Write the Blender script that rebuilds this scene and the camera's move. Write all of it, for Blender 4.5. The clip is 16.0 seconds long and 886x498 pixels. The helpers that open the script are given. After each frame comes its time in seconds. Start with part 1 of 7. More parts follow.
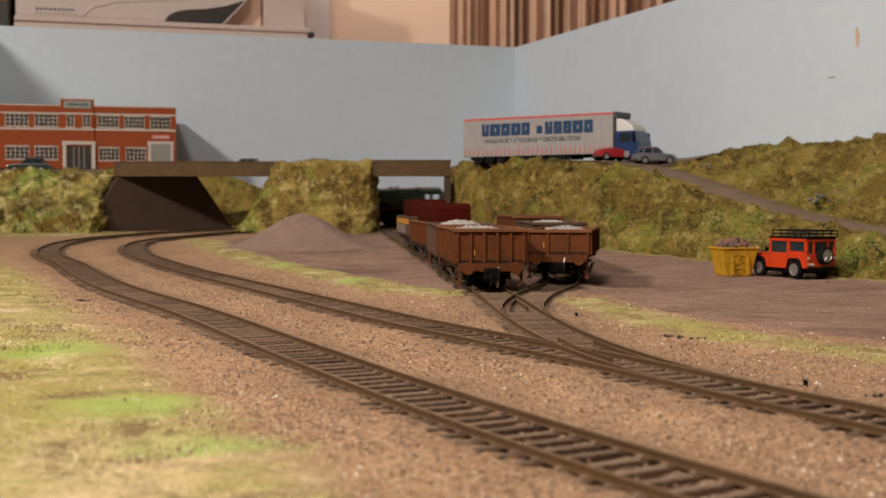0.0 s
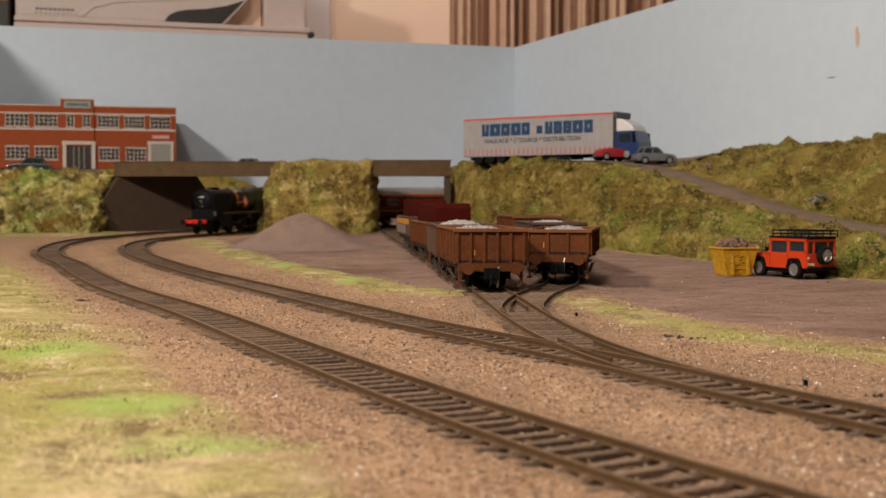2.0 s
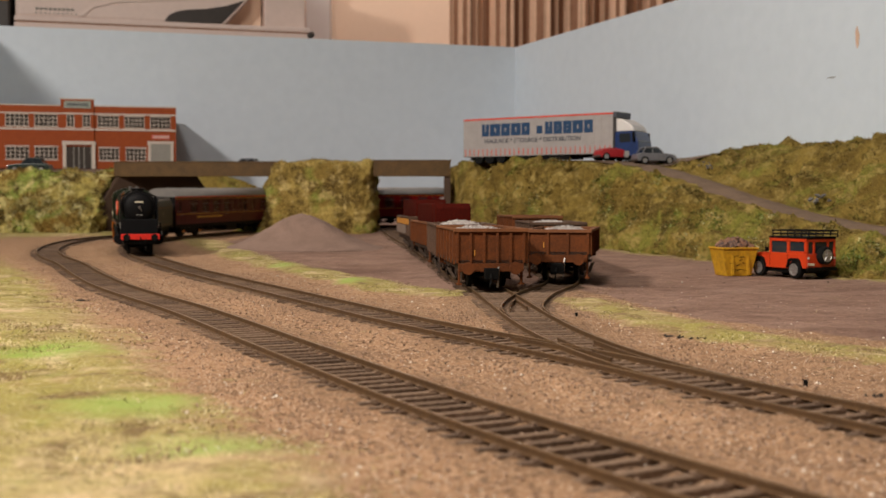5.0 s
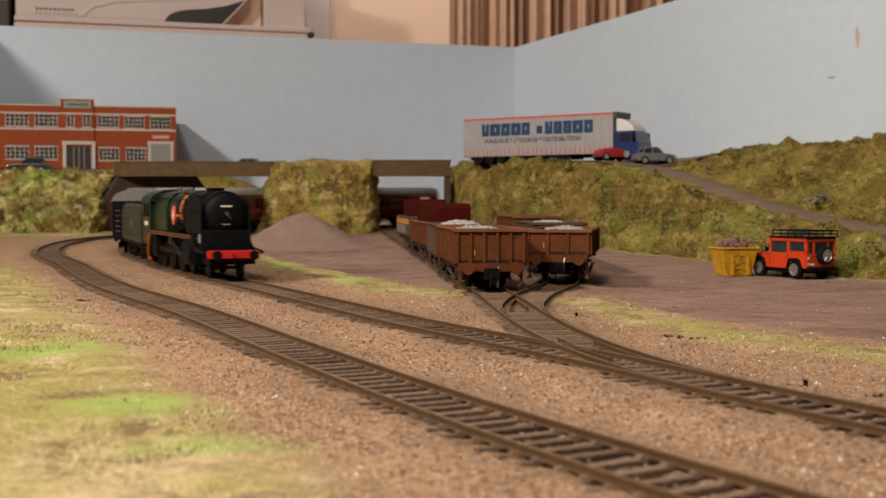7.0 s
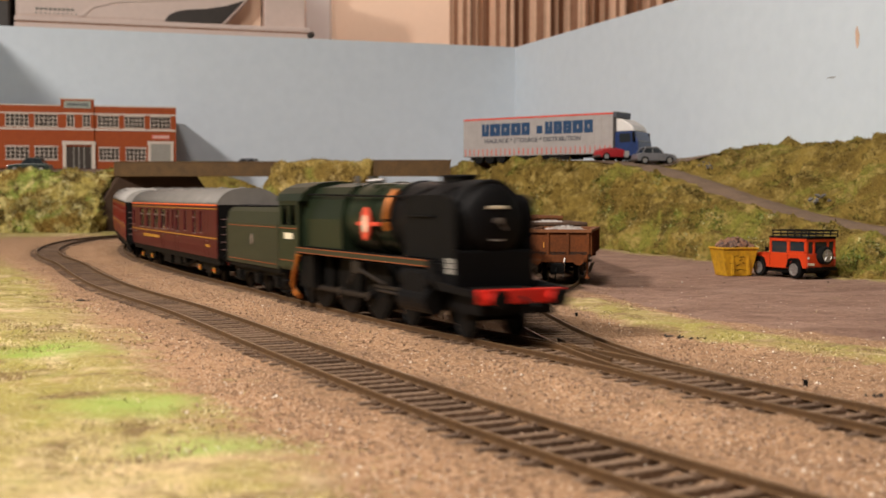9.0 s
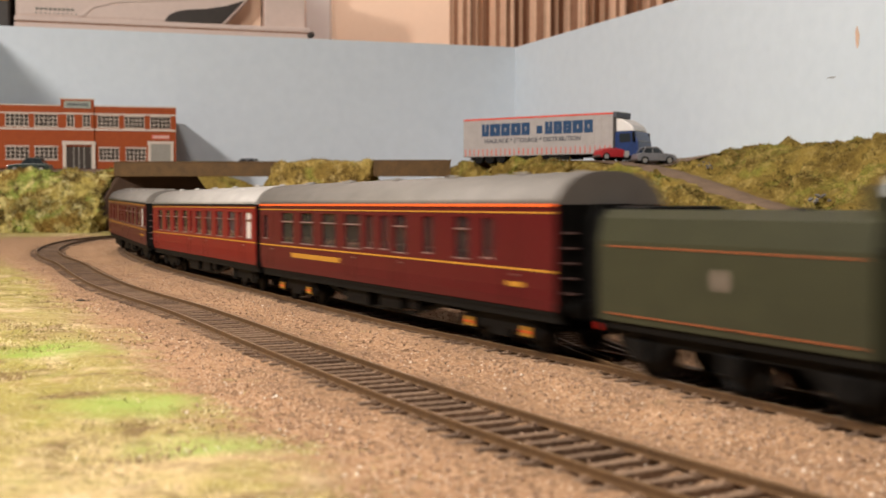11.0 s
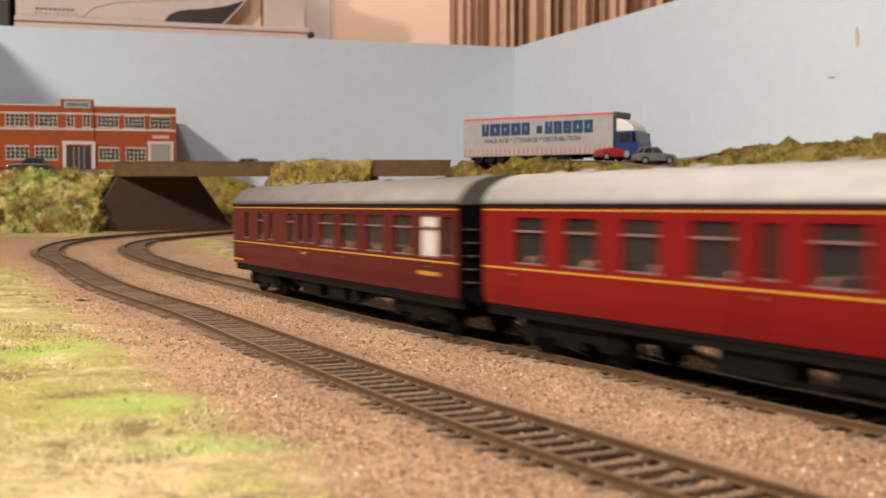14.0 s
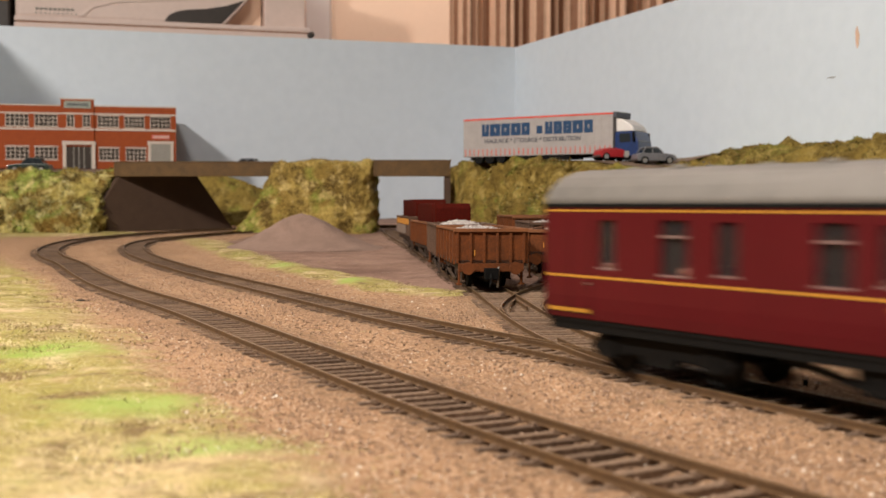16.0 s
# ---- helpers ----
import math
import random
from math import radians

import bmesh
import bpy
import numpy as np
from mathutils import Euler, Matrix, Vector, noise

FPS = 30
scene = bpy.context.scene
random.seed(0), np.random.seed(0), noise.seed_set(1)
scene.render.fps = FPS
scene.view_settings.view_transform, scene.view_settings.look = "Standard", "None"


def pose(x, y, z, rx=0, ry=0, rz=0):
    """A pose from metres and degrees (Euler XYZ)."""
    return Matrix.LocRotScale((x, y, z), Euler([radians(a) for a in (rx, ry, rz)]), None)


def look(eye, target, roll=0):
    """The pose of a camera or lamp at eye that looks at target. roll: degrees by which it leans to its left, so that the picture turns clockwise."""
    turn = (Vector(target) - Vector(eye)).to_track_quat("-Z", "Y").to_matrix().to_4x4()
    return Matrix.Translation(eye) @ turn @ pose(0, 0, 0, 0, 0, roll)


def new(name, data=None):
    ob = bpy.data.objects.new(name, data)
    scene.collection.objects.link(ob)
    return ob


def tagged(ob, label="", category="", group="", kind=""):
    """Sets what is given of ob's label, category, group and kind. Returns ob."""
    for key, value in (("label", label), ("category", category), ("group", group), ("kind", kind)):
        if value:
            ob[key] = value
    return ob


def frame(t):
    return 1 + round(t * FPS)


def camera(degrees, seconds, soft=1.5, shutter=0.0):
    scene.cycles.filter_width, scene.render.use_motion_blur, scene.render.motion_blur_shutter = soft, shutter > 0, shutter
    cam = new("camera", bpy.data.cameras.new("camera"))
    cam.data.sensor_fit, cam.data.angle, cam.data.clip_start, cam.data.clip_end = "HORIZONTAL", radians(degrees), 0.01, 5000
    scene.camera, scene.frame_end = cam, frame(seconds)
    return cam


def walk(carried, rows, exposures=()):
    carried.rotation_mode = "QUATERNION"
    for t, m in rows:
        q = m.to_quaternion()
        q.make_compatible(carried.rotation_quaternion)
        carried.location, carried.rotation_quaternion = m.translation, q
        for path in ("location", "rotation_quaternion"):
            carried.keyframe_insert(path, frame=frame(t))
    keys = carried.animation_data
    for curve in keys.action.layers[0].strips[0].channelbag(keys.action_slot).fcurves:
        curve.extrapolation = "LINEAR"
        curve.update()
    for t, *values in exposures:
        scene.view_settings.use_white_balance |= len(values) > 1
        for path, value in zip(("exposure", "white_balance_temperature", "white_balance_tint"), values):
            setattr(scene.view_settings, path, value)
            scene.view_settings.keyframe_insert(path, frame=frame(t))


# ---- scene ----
# A model railway at 1:76. Plan lengths are in millimetres, MM turns them into metres.
MM = 0.001
SECONDS = 16.0
cam = camera(42.8, SECONDS, soft=1.5, shutter=1.2)
EYE = (0.0, 0.0, 0.046)
VIEW = pose(0.0, 0.0, 0.046, 90 - 2.262, 0, 0)
walk(cam, [(0.0, VIEW), (SECONDS, VIEW)], [(0.0, -0.03), (4.2, -0.03), (8.0, 0.0), (8.6, 0.12), (9.2, 0.27), (11.5, 0.40), (14.5, 0.42), (16.0, 0.34)])
cam.data.dof.use_dof = True
cam.data.dof.focus_distance = 0.48
cam.data.dof.aperture_fstop = 34.0

# ---- light: two unseen lamps, the nearer to one side of the layout, an added back fill, and the room's bounce ----
world = bpy.data.worlds.new("room_air")
scene.world = world
world.use_nodes = True
world.node_tree.nodes["Background"].inputs[0].default_value = (1.0, 0.86, 0.72, 1)
world.node_tree.nodes["Background"].inputs[1].default_value = 0.02


def lamp(name, at, target, size, watts, colour):
    data = bpy.data.lights.new(name, "AREA")
    data.shape, data.size, data.energy, data.color = "DISK", size, watts, colour
    ob = new(name, data)
    ob.matrix_world = look(at, target)
    return ob


lamp("unseen_lamp_light", (-0.97, -0.16, 0.95), (-0.05, 0.9, 0.0), 0.14, 23.5, (1.0, 0.90, 0.81))
# unseen fill lamp, added to lift the foreground
lamp("unseen_lamp_light", (-0.25, -0.20, 1.02), (0.0, 0.6, 0.0), 0.20, 9.8, (1.0, 0.90, 0.81))
# added fill over the back of the room, brightens its wall and curtain
lamp("back_fill_light", (-0.10, 2.28, 1.44), (-0.05, 2.55, 0.3), 0.22, 8.0, (1.0, 0.92, 0.86))

# ---- materials ----
def node_mat(name):
    m = bpy.data.materials.new(name)
    m.use_nodes = True
    n = m.node_tree.nodes
    return m, n, m.node_tree.links, n["Principled BSDF"]


def mat(name, a, b=None, rough=0.7, metal=0.0, scale=300.0, bump=0.0, fine=None, spec=0.4, coat=0.0, island=False):
    """Two colours mixed by noise at two scales, with a fine relief."""
    m, n, l, p = node_mat(name)
    b = b or tuple(c * 0.8 for c in a)
    co = n.new("ShaderNodeTexCoord")
    n1 = n.new("ShaderNodeTexNoise")
    n1.inputs["Scale"].default_value, n1.inputs["Detail"].default_value, n1.inputs["Roughness"].default_value = scale, 4, 0.65
    n2 = n.new("ShaderNodeTexNoise")
    n2.inputs["Scale"].default_value, n2.inputs["Detail"].default_value = fine or scale * 5.3, 3
    l.new(co.outputs["Object"], n1.inputs["Vector"])
    l.new(co.outputs["Object"], n2.inputs["Vector"])
    add = n.new("ShaderNodeMath")
    add.operation = "ADD"
    l.new(n1.outputs["Fac"], add.inputs[0])
    l.new(n2.outputs["Fac"], add.inputs[1])
    src = add.outputs[0]
    if island:
        geo = n.new("ShaderNodeNewGeometry")
        obi = n.new("ShaderNodeObjectInfo")
        a2 = n.new("ShaderNodeMath")
        a2.operation = "ADD"
        l.new(geo.outputs["Random Per Island"], a2.inputs[0])
        l.new(obi.outputs["Random"], a2.inputs[1])
        a3 = n.new("ShaderNodeMath")
        a3.operation, a3.inputs[1].default_value = "MULTIPLY_ADD", 0.5
        l.new(a2.outputs[0], a3.inputs[0])
        l.new(src, a3.inputs[2])
        sub = n.new("ShaderNodeMath")
        sub.operation, sub.inputs[1].default_value = "SUBTRACT", 0.5
        l.new(a3.outputs[0], sub.inputs[0])
        src = sub.outputs[0]
    ramp = n.new("ShaderNodeMapRange")
    ramp.inputs["From Min"].default_value, ramp.inputs["From Max"].default_value = 0.7, 1.3
    l.new(src, ramp.inputs["Value"])
    mix = n.new("ShaderNodeMix")
    mix.data_type = "RGBA"
    mix.inputs["A"].default_value, mix.inputs["B"].default_value = (*a, 1), (*b, 1)
    l.new(ramp.outputs["Result"], mix.inputs["Factor"])
    l.new(mix.outputs["Result"], p.inputs["Base Color"])
    p.inputs["Roughness"].default_value, p.inputs["Metallic"].default_value = rough, metal
    p.inputs["Specular IOR Level"].default_value = spec
    p.inputs["Coat Weight"].default_value = coat
    if bump:
        bp = n.new("ShaderNodeBump")
        bp.inputs["Strength"].default_value, bp.inputs["Distance"].default_value = bump, 0.0006
        l.new(src, bp.inputs["Height"])
        l.new(bp.outputs["Normal"], p.inputs["Normal"])
    return m


def glass(name, tint, rough=0.05):
    m, n, l, p = node_mat(name)
    p.inputs["Base Color"].default_value = (*tint, 1)
    p.inputs["Roughness"].default_value = rough
    p.inputs["Specular IOR Level"].default_value = 0.6
    p.inputs["Transmission Weight"].default_value = 0.0
    return m


def clear(name):
    m, n, l, p = node_mat(name)
    p.inputs["Base Color"].default_value = (0.80, 0.74, 0.74, 1)
    p.inputs["Roughness"].default_value = 0.06
    p.inputs["Transmission Weight"].default_value = 0.988
    p.inputs["IOR"].default_value = 1.1
    return m


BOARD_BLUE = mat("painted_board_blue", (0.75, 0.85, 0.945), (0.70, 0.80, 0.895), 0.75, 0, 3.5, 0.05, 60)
# same blue a sixth darker: the back board's weaker light, in its colour
BOARD_BLUE_SHADED = mat("painted_board_blue_shaded", (0.63, 0.71, 0.79), (0.58, 0.66, 0.74), 0.75, 0, 3.5, 0.05, 60)
BEAM_WOOD = mat("bridge_brown", (0.135, 0.072, 0.020), (0.062, 0.034, 0.011), 0.7, 0, 90, 0.4, 900)
ABUT = mat("abutment_brown", (0.078, 0.046, 0.029), (0.060, 0.035, 0.022), 0.85, 0, 60, 0.3, 800)
SLEEPER = mat("sleeper_brown", (0.23, 0.150, 0.096), (0.105, 0.066, 0.042), 0.85, 0, 200, 0.6, 1600, island=True)
RAIL = mat("rail_rust", (0.125, 0.066, 0.026), (0.066, 0.036, 0.017), 0.6, 0.1, 120, 0.3, 1500)
RAIL_TOP = mat("rail_head", (0.22, 0.135, 0.066), (0.13, 0.08, 0.042), 0.42, 0.3, 90, 0.1, 900)
BALLAST_STONE = mat("ballast_stone", (0.52, 0.36, 0.25), (0.21, 0.13, 0.085), 0.9, 0, 500, 0.3, island=True)
PALE_STONE = mat("pale_stone", (0.88, 0.80, 0.68), (0.60, 0.53, 0.43), 0.5, 0, 500, 0.3, island=True)
DARK_BIT = mat("dark_debris", (0.05, 0.04, 0.03), (0.025, 0.02, 0.016), 0.9, 0, 500, 0.3, island=True)
def foam(name, light, mid, dark):
    """Ragged scatter foam: broad patches of two tones and pale flecks, with shaded hollows and lit tufts put into the
    colour.
    """
    m, n, l, p = node_mat(name)
    co = n.new("ShaderNodeTexCoord")
    geo = n.new("ShaderNodeNewGeometry")

    def noise_at(scale, detail=5):
        k = n.new("ShaderNodeTexNoise")
        k.inputs["Scale"].default_value, k.inputs["Detail"].default_value, k.inputs["Roughness"].default_value = scale, detail, 0.7
        l.new(co.outputs["Object"], k.inputs["Vector"])
        return k.outputs["Fac"]

    def mixed(f, a, b, lo, hi):
        r = n.new("ShaderNodeMapRange")
        r.inputs["From Min"].default_value, r.inputs["From Max"].default_value = lo, hi
        l.new(f, r.inputs["Value"])
        x = n.new("ShaderNodeMix")
        x.data_type = "RGBA"
        for key, v in (("A", a), ("B", b)):
            if isinstance(v, tuple):
                x.inputs[key].default_value = (*v, 1)
            else:
                l.new(v, x.inputs[key])
        l.new(r.outputs["Result"], x.inputs["Factor"])
        return x.outputs["Result"]

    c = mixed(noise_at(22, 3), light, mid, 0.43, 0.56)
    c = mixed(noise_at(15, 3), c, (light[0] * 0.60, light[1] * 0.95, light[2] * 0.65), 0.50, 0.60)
    # shade of hollows between tufts, as dark noise patches in the colour
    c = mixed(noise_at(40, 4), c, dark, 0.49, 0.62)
    # lit tuft tops, as pale noise patches in the colour
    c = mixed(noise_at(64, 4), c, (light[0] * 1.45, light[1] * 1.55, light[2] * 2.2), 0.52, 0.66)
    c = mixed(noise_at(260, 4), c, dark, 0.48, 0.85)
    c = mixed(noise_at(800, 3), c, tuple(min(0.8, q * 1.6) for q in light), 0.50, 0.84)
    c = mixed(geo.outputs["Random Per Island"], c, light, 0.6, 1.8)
    l.new(c, p.inputs["Base Color"])
    p.inputs["Roughness"].default_value, p.inputs["Specular IOR Level"].default_value = 0.95, 0.15
    b = n.new("ShaderNodeBump")
    b.inputs["Strength"].default_value, b.inputs["Distance"].default_value = 1.0, 0.0024
    l.new(noise_at(420, 6), b.inputs["Height"])
    l.new(b.outputs["Normal"], p.inputs["Normal"])
    return m


SAND_GRAIN = mat("sand_grain", (0.54, 0.36, 0.23), (0.21, 0.126, 0.076), 0.8, 0, 500, 0.2, island=True)
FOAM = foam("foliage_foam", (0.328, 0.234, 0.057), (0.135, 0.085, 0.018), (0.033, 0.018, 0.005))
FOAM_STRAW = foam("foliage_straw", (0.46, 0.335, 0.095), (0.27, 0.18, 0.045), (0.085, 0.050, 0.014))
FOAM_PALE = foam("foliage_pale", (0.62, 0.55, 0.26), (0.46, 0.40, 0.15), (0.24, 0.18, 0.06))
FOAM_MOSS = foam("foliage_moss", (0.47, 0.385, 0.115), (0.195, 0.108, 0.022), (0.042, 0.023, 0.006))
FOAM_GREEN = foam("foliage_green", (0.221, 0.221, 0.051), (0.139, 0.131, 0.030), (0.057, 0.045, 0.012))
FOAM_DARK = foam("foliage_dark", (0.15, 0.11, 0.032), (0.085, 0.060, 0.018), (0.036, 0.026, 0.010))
GRASS = mat("static_grass", (0.42, 0.38, 0.11), (0.27, 0.24, 0.065), 0.9, 0, 30, 0.0, 300, island=True)
GRASS_BROWN = mat("withered_grass", (0.17, 0.115, 0.045), (0.08, 0.055, 0.022), 0.9, 0, 30, 0.0, 300, island=True)
STRAW = mat("dry_grass", (0.80, 0.68, 0.40), (0.56, 0.44, 0.20), 0.9, 0, 30, 0.0, 300, island=True)
HEAP = mat("gravel_heap", (0.29, 0.195, 0.152), (0.20, 0.13, 0.10), 0.95, 0, 60, 0.8, 1300)
ROAD = mat("ramp_grit", (0.24, 0.162, 0.108), (0.14, 0.094, 0.062), 0.95, 0, 60, 0.6, 1500)
RUST = mat("wagon_rust_brown", (0.150, 0.044, 0.012), (0.080, 0.027, 0.010), 0.8, 0, 110, 0.3, 900, spec=0.15)
RUST_LIGHT = mat("wagon_rust_edge", (0.22, 0.078, 0.024), (0.115, 0.043, 0.016), 0.75, 0, 90, 0.3, 900)
WAGON_GREY = mat("wagon_grey_brown", (0.115, 0.062, 0.036), (0.065, 0.036, 0.022), 0.8, 0, 70, 0.3, 700)
WAGON_RED = mat("wagon_dark_red", (0.070, 0.007, 0.004), (0.038, 0.005, 0.003), 0.8, 0, 60, 0.2, 700, spec=0.04)
WAGON_YELLOW = mat("wagon_yellow_band", (0.62, 0.27, 0.03), (0.45, 0.19, 0.03), 0.6, 0, 80, 0.1)
WAGON_PALE = mat("wagon_pale_patch", (0.25, 0.19, 0.155), (0.17, 0.13, 0.105), 0.7, 0, 80, 0.1)
UNDER = mat("underframe_black", (0.006, 0.0055, 0.005), (0.003, 0.003, 0.003), 0.6, 0, 200, 0.2, spec=0.12)
UNDER_BROWN = mat("underframe_dirty", (0.06, 0.035, 0.022), (0.03, 0.02, 0.014), 0.8, 0, 200, 0.2)
STEEL = mat("bright_steel", (0.45, 0.43, 0.40), (0.28, 0.26, 0.24), 0.35, 0.9, 200)
DARK_STEEL = mat("oily_steel", (0.045, 0.036, 0.030), (0.022, 0.018, 0.016), 0.5, 0.5, 200)
LOAD = mat("ballast_load", (0.50, 0.455, 0.43), (0.30, 0.27, 0.25), 0.95, 0, 400, 0.5, island=True)
MAROON = mat("coach_maroon", (0.074, 0.0034, 0.0062), (0.064, 0.003, 0.0054), 0.40, 0, 15, 0.0, 90, spec=0.22, coat=0.02)
CRIMSON = mat("coach_crimson", (0.155, 0.0035, 0.0045), (0.135, 0.003, 0.004), 0.40, 0, 15, 0.0, 90, spec=0.2, coat=0.02)
ROOF_GREY = mat("coach_roof_grey", (0.185, 0.172, 0.158), (0.145, 0.135, 0.124), 0.6, 0, 40, 0.1)
ROOF_PALE = mat("coach_roof_pale", (0.36, 0.345, 0.33), (0.29, 0.28, 0.265), 0.5, 0, 40, 0.1)
GOLD = mat("lining_gold", (0.46, 0.22, 0.025), (0.38, 0.18, 0.02), 0.5, 0, 100)
ORANGE = mat("cantrail_orange", (0.78, 0.12, 0.02), (0.70, 0.10, 0.02), 0.5, 0, 100)
PANE_FRAME = mat("window_frame_pale", (0.24, 0.15, 0.14), (0.19, 0.12, 0.11), 0.4, 0.3, 200)
BLIND = mat("window_blind_white", (0.55, 0.51, 0.47), (0.48, 0.44, 0.41), 0.6, 0, 100)
BLACK_GLOSS = mat("loco_black", (0.0055, 0.0052, 0.0055), (0.0035, 0.0035, 0.004), 0.58, 0, 60, 0.05, spec=0.12)
LOCO_GREEN = mat("loco_green", (0.013, 0.021, 0.010), (0.009, 0.014, 0.007), 0.36, 0, 40, 0.03, spec=0.4)
TENDER_GREEN = mat("tender_green", (0.034, 0.035, 0.018), (0.025, 0.026, 0.014), 0.5, 0, 40, 0.03, spec=0.3)
BUFFER_RED = mat("buffer_beam_red", (0.62, 0.022, 0.012), (0.52, 0.018, 0.010), 0.5, 0, 60)
LINING = mat("dull_orange_lining", (0.30, 0.085, 0.025), (0.20, 0.055, 0.02), 0.6, 0, 100)
PLATE_RED = mat("name_plate_red", (0.72, 0.10, 0.05), (0.62, 0.07, 0.04), 0.5, 0, 60)
COPPER = mat("copper_pipe", (0.36, 0.115, 0.018), (0.28, 0.085, 0.013), 0.45, 0.4, 90)
CREAM = mat("cream_lettering", (0.75, 0.68, 0.50), (0.68, 0.60, 0.44), 0.6, 0, 200)
BRICK = mat("factory_brick", (0.31, 0.062, 0.010), (0.24, 0.044, 0.008), 0.8, 0, 120, 0.1, 900)
WHITE_TRIM = mat("white_trim", (0.60, 0.52, 0.45), (0.50, 0.43, 0.37), 0.7, 0, 80)
DARK_PANE = glass("dark_window_pane", (0.050, 0.040, 0.034), 0.25)
SHUTTER = mat("grey_shutter", (0.30, 0.285, 0.25), (0.25, 0.235, 0.21), 0.7, 0, 120)
SIGN_GREEN = mat("sign_grey_green", (0.30, 0.33, 0.28), (0.26, 0.29, 0.25), 0.7)
SIGN_RED = mat("sign_pink_red", (0.65, 0.16, 0.13), (0.58, 0.13, 0.11), 0.7)
TRAILER_WHITE = mat("trailer_white", (0.36, 0.335, 0.325), (0.31, 0.29, 0.28), 0.5, 0, 40)
LETTER_BLUE = mat("lettering_blue", (0.010, 0.050, 0.13), (0.007, 0.038, 0.10), 0.5)
LETTER_GREY = mat("lettering_grey", (0.055, 0.06, 0.08), (0.045, 0.05, 0.065), 0.5)
STRIPE_RED = mat("trailer_red", (0.62, 0.07, 0.045), (0.55, 0.06, 0.04), 0.5)
CAB_BLUE = mat("cab_blue", (0.012, 0.04, 0.16), (0.008, 0.02, 0.07), 0.35, 0, 160, coat=0.3)
CAB_WHITE = mat("cab_white", (0.70, 0.68, 0.66), (0.62, 0.60, 0.58), 0.4, 0, 60)
CAR_RED = mat("car_red", (0.38, 0.018, 0.022), (0.30, 0.014, 0.018), 0.4, 0, 60, coat=0.2)
CAR_GREEN = mat("car_dark_green", (0.02, 0.035, 0.028), (0.016, 0.028, 0.022), 0.3, 0, 60, coat=0.4)
CAR_SILVER = mat("car_pale_grey", (0.17, 0.17, 0.18), (0.12, 0.12, 0.13), 0.35, 0, 60, coat=0.3)
DULL_CHROME = mat("dull_chrome", (0.20, 0.19, 0.185), (0.14, 0.135, 0.13), 0.45, 0.7, 300)
CAR_GREY = mat("car_grey", (0.24, 0.26, 0.30), (0.2, 0.21, 0.25), 0.35, 0, 60, coat=0.3)
JEEP_RED = mat("off_roader_orange_red", (0.58, 0.050, 0.012), (0.50, 0.042, 0.011), 0.3, 0, 40, coat=0.3)
TYRE = mat("tyre_black", (0.010, 0.010, 0.010), (0.006, 0.006, 0.006), 0.85, 0, 400, 0.2, spec=0.12)
ALLOY = mat("alloy_wheel", (0.55, 0.54, 0.53), (0.40, 0.39, 0.38), 0.3, 0.8, 300)
CAR_GLASS = glass("car_glass", (0.025, 0.03, 0.035), 0.06)
SKIP_YELLOW = mat("skip_yellow", (0.60, 0.33, 0.012), (0.34, 0.17, 0.010), 0.6, 0, 110, 0.2, 500)
RUBBLE = mat("skip_rubble", (0.34, 0.17, 0.10), (0.10, 0.07, 0.06), 0.9, 0, 200, 0.3, island=True)
GREY_ROCK = mat("grey_scrub", (0.20, 0.19, 0.18), (0.11, 0.10, 0.10), 0.9, 0, 200, 0.4, island=True)
PRINTER = mat("machine_beige", (0.76, 0.62, 0.56), (0.71, 0.575, 0.52), 0.5, 0, 20)
PRINTER_DARK = mat("machine_dark", (0.05, 0.04, 0.035), (0.035, 0.03, 0.026), 0.5, 0, 20)
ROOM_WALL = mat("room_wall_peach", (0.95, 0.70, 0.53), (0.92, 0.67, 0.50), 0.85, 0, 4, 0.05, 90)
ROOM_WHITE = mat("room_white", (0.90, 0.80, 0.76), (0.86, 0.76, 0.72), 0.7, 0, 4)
# unseen walls and ceiling, darkened in colour so less light bounces back
ROOM_LOW_BOUNCE = mat("room_wall_low_bounce", (0.15, 0.11, 0.08), (0.12, 0.09, 0.065), 0.85, 0, 4, 0.05, 90)
CEILING_LOW_BOUNCE = mat("ceiling_low_bounce", (0.34, 0.30, 0.26), (0.31, 0.27, 0.235), 0.9, 0, 5)
CARPET = mat("carpet_brown", (0.20, 0.15, 0.11), (0.15, 0.11, 0.08), 0.95, 0, 60, 0.3)
BOARD_EDGE = mat("baseboard_ply", (0.42, 0.30, 0.18), (0.33, 0.23, 0.13), 0.8, 0, 20)
CURTAIN_DARK = mat("curtain_brown", (0.36, 0.185, 0.11), (0.26, 0.13, 0.075), 0.9, 0, 40)
CURTAIN_PALE = mat("curtain_tan", (0.80, 0.52, 0.36), (0.68, 0.43, 0.29), 0.9, 0, 40)
FLAKE = mat("bare_wood_chip", (0.76, 0.55, 0.42), (0.66, 0.45, 0.33), 0.9, 0, 120)
SCRATCH = mat("scuff_grey", (0.26, 0.25, 0.25), (0.2, 0.2, 0.2), 0.9)


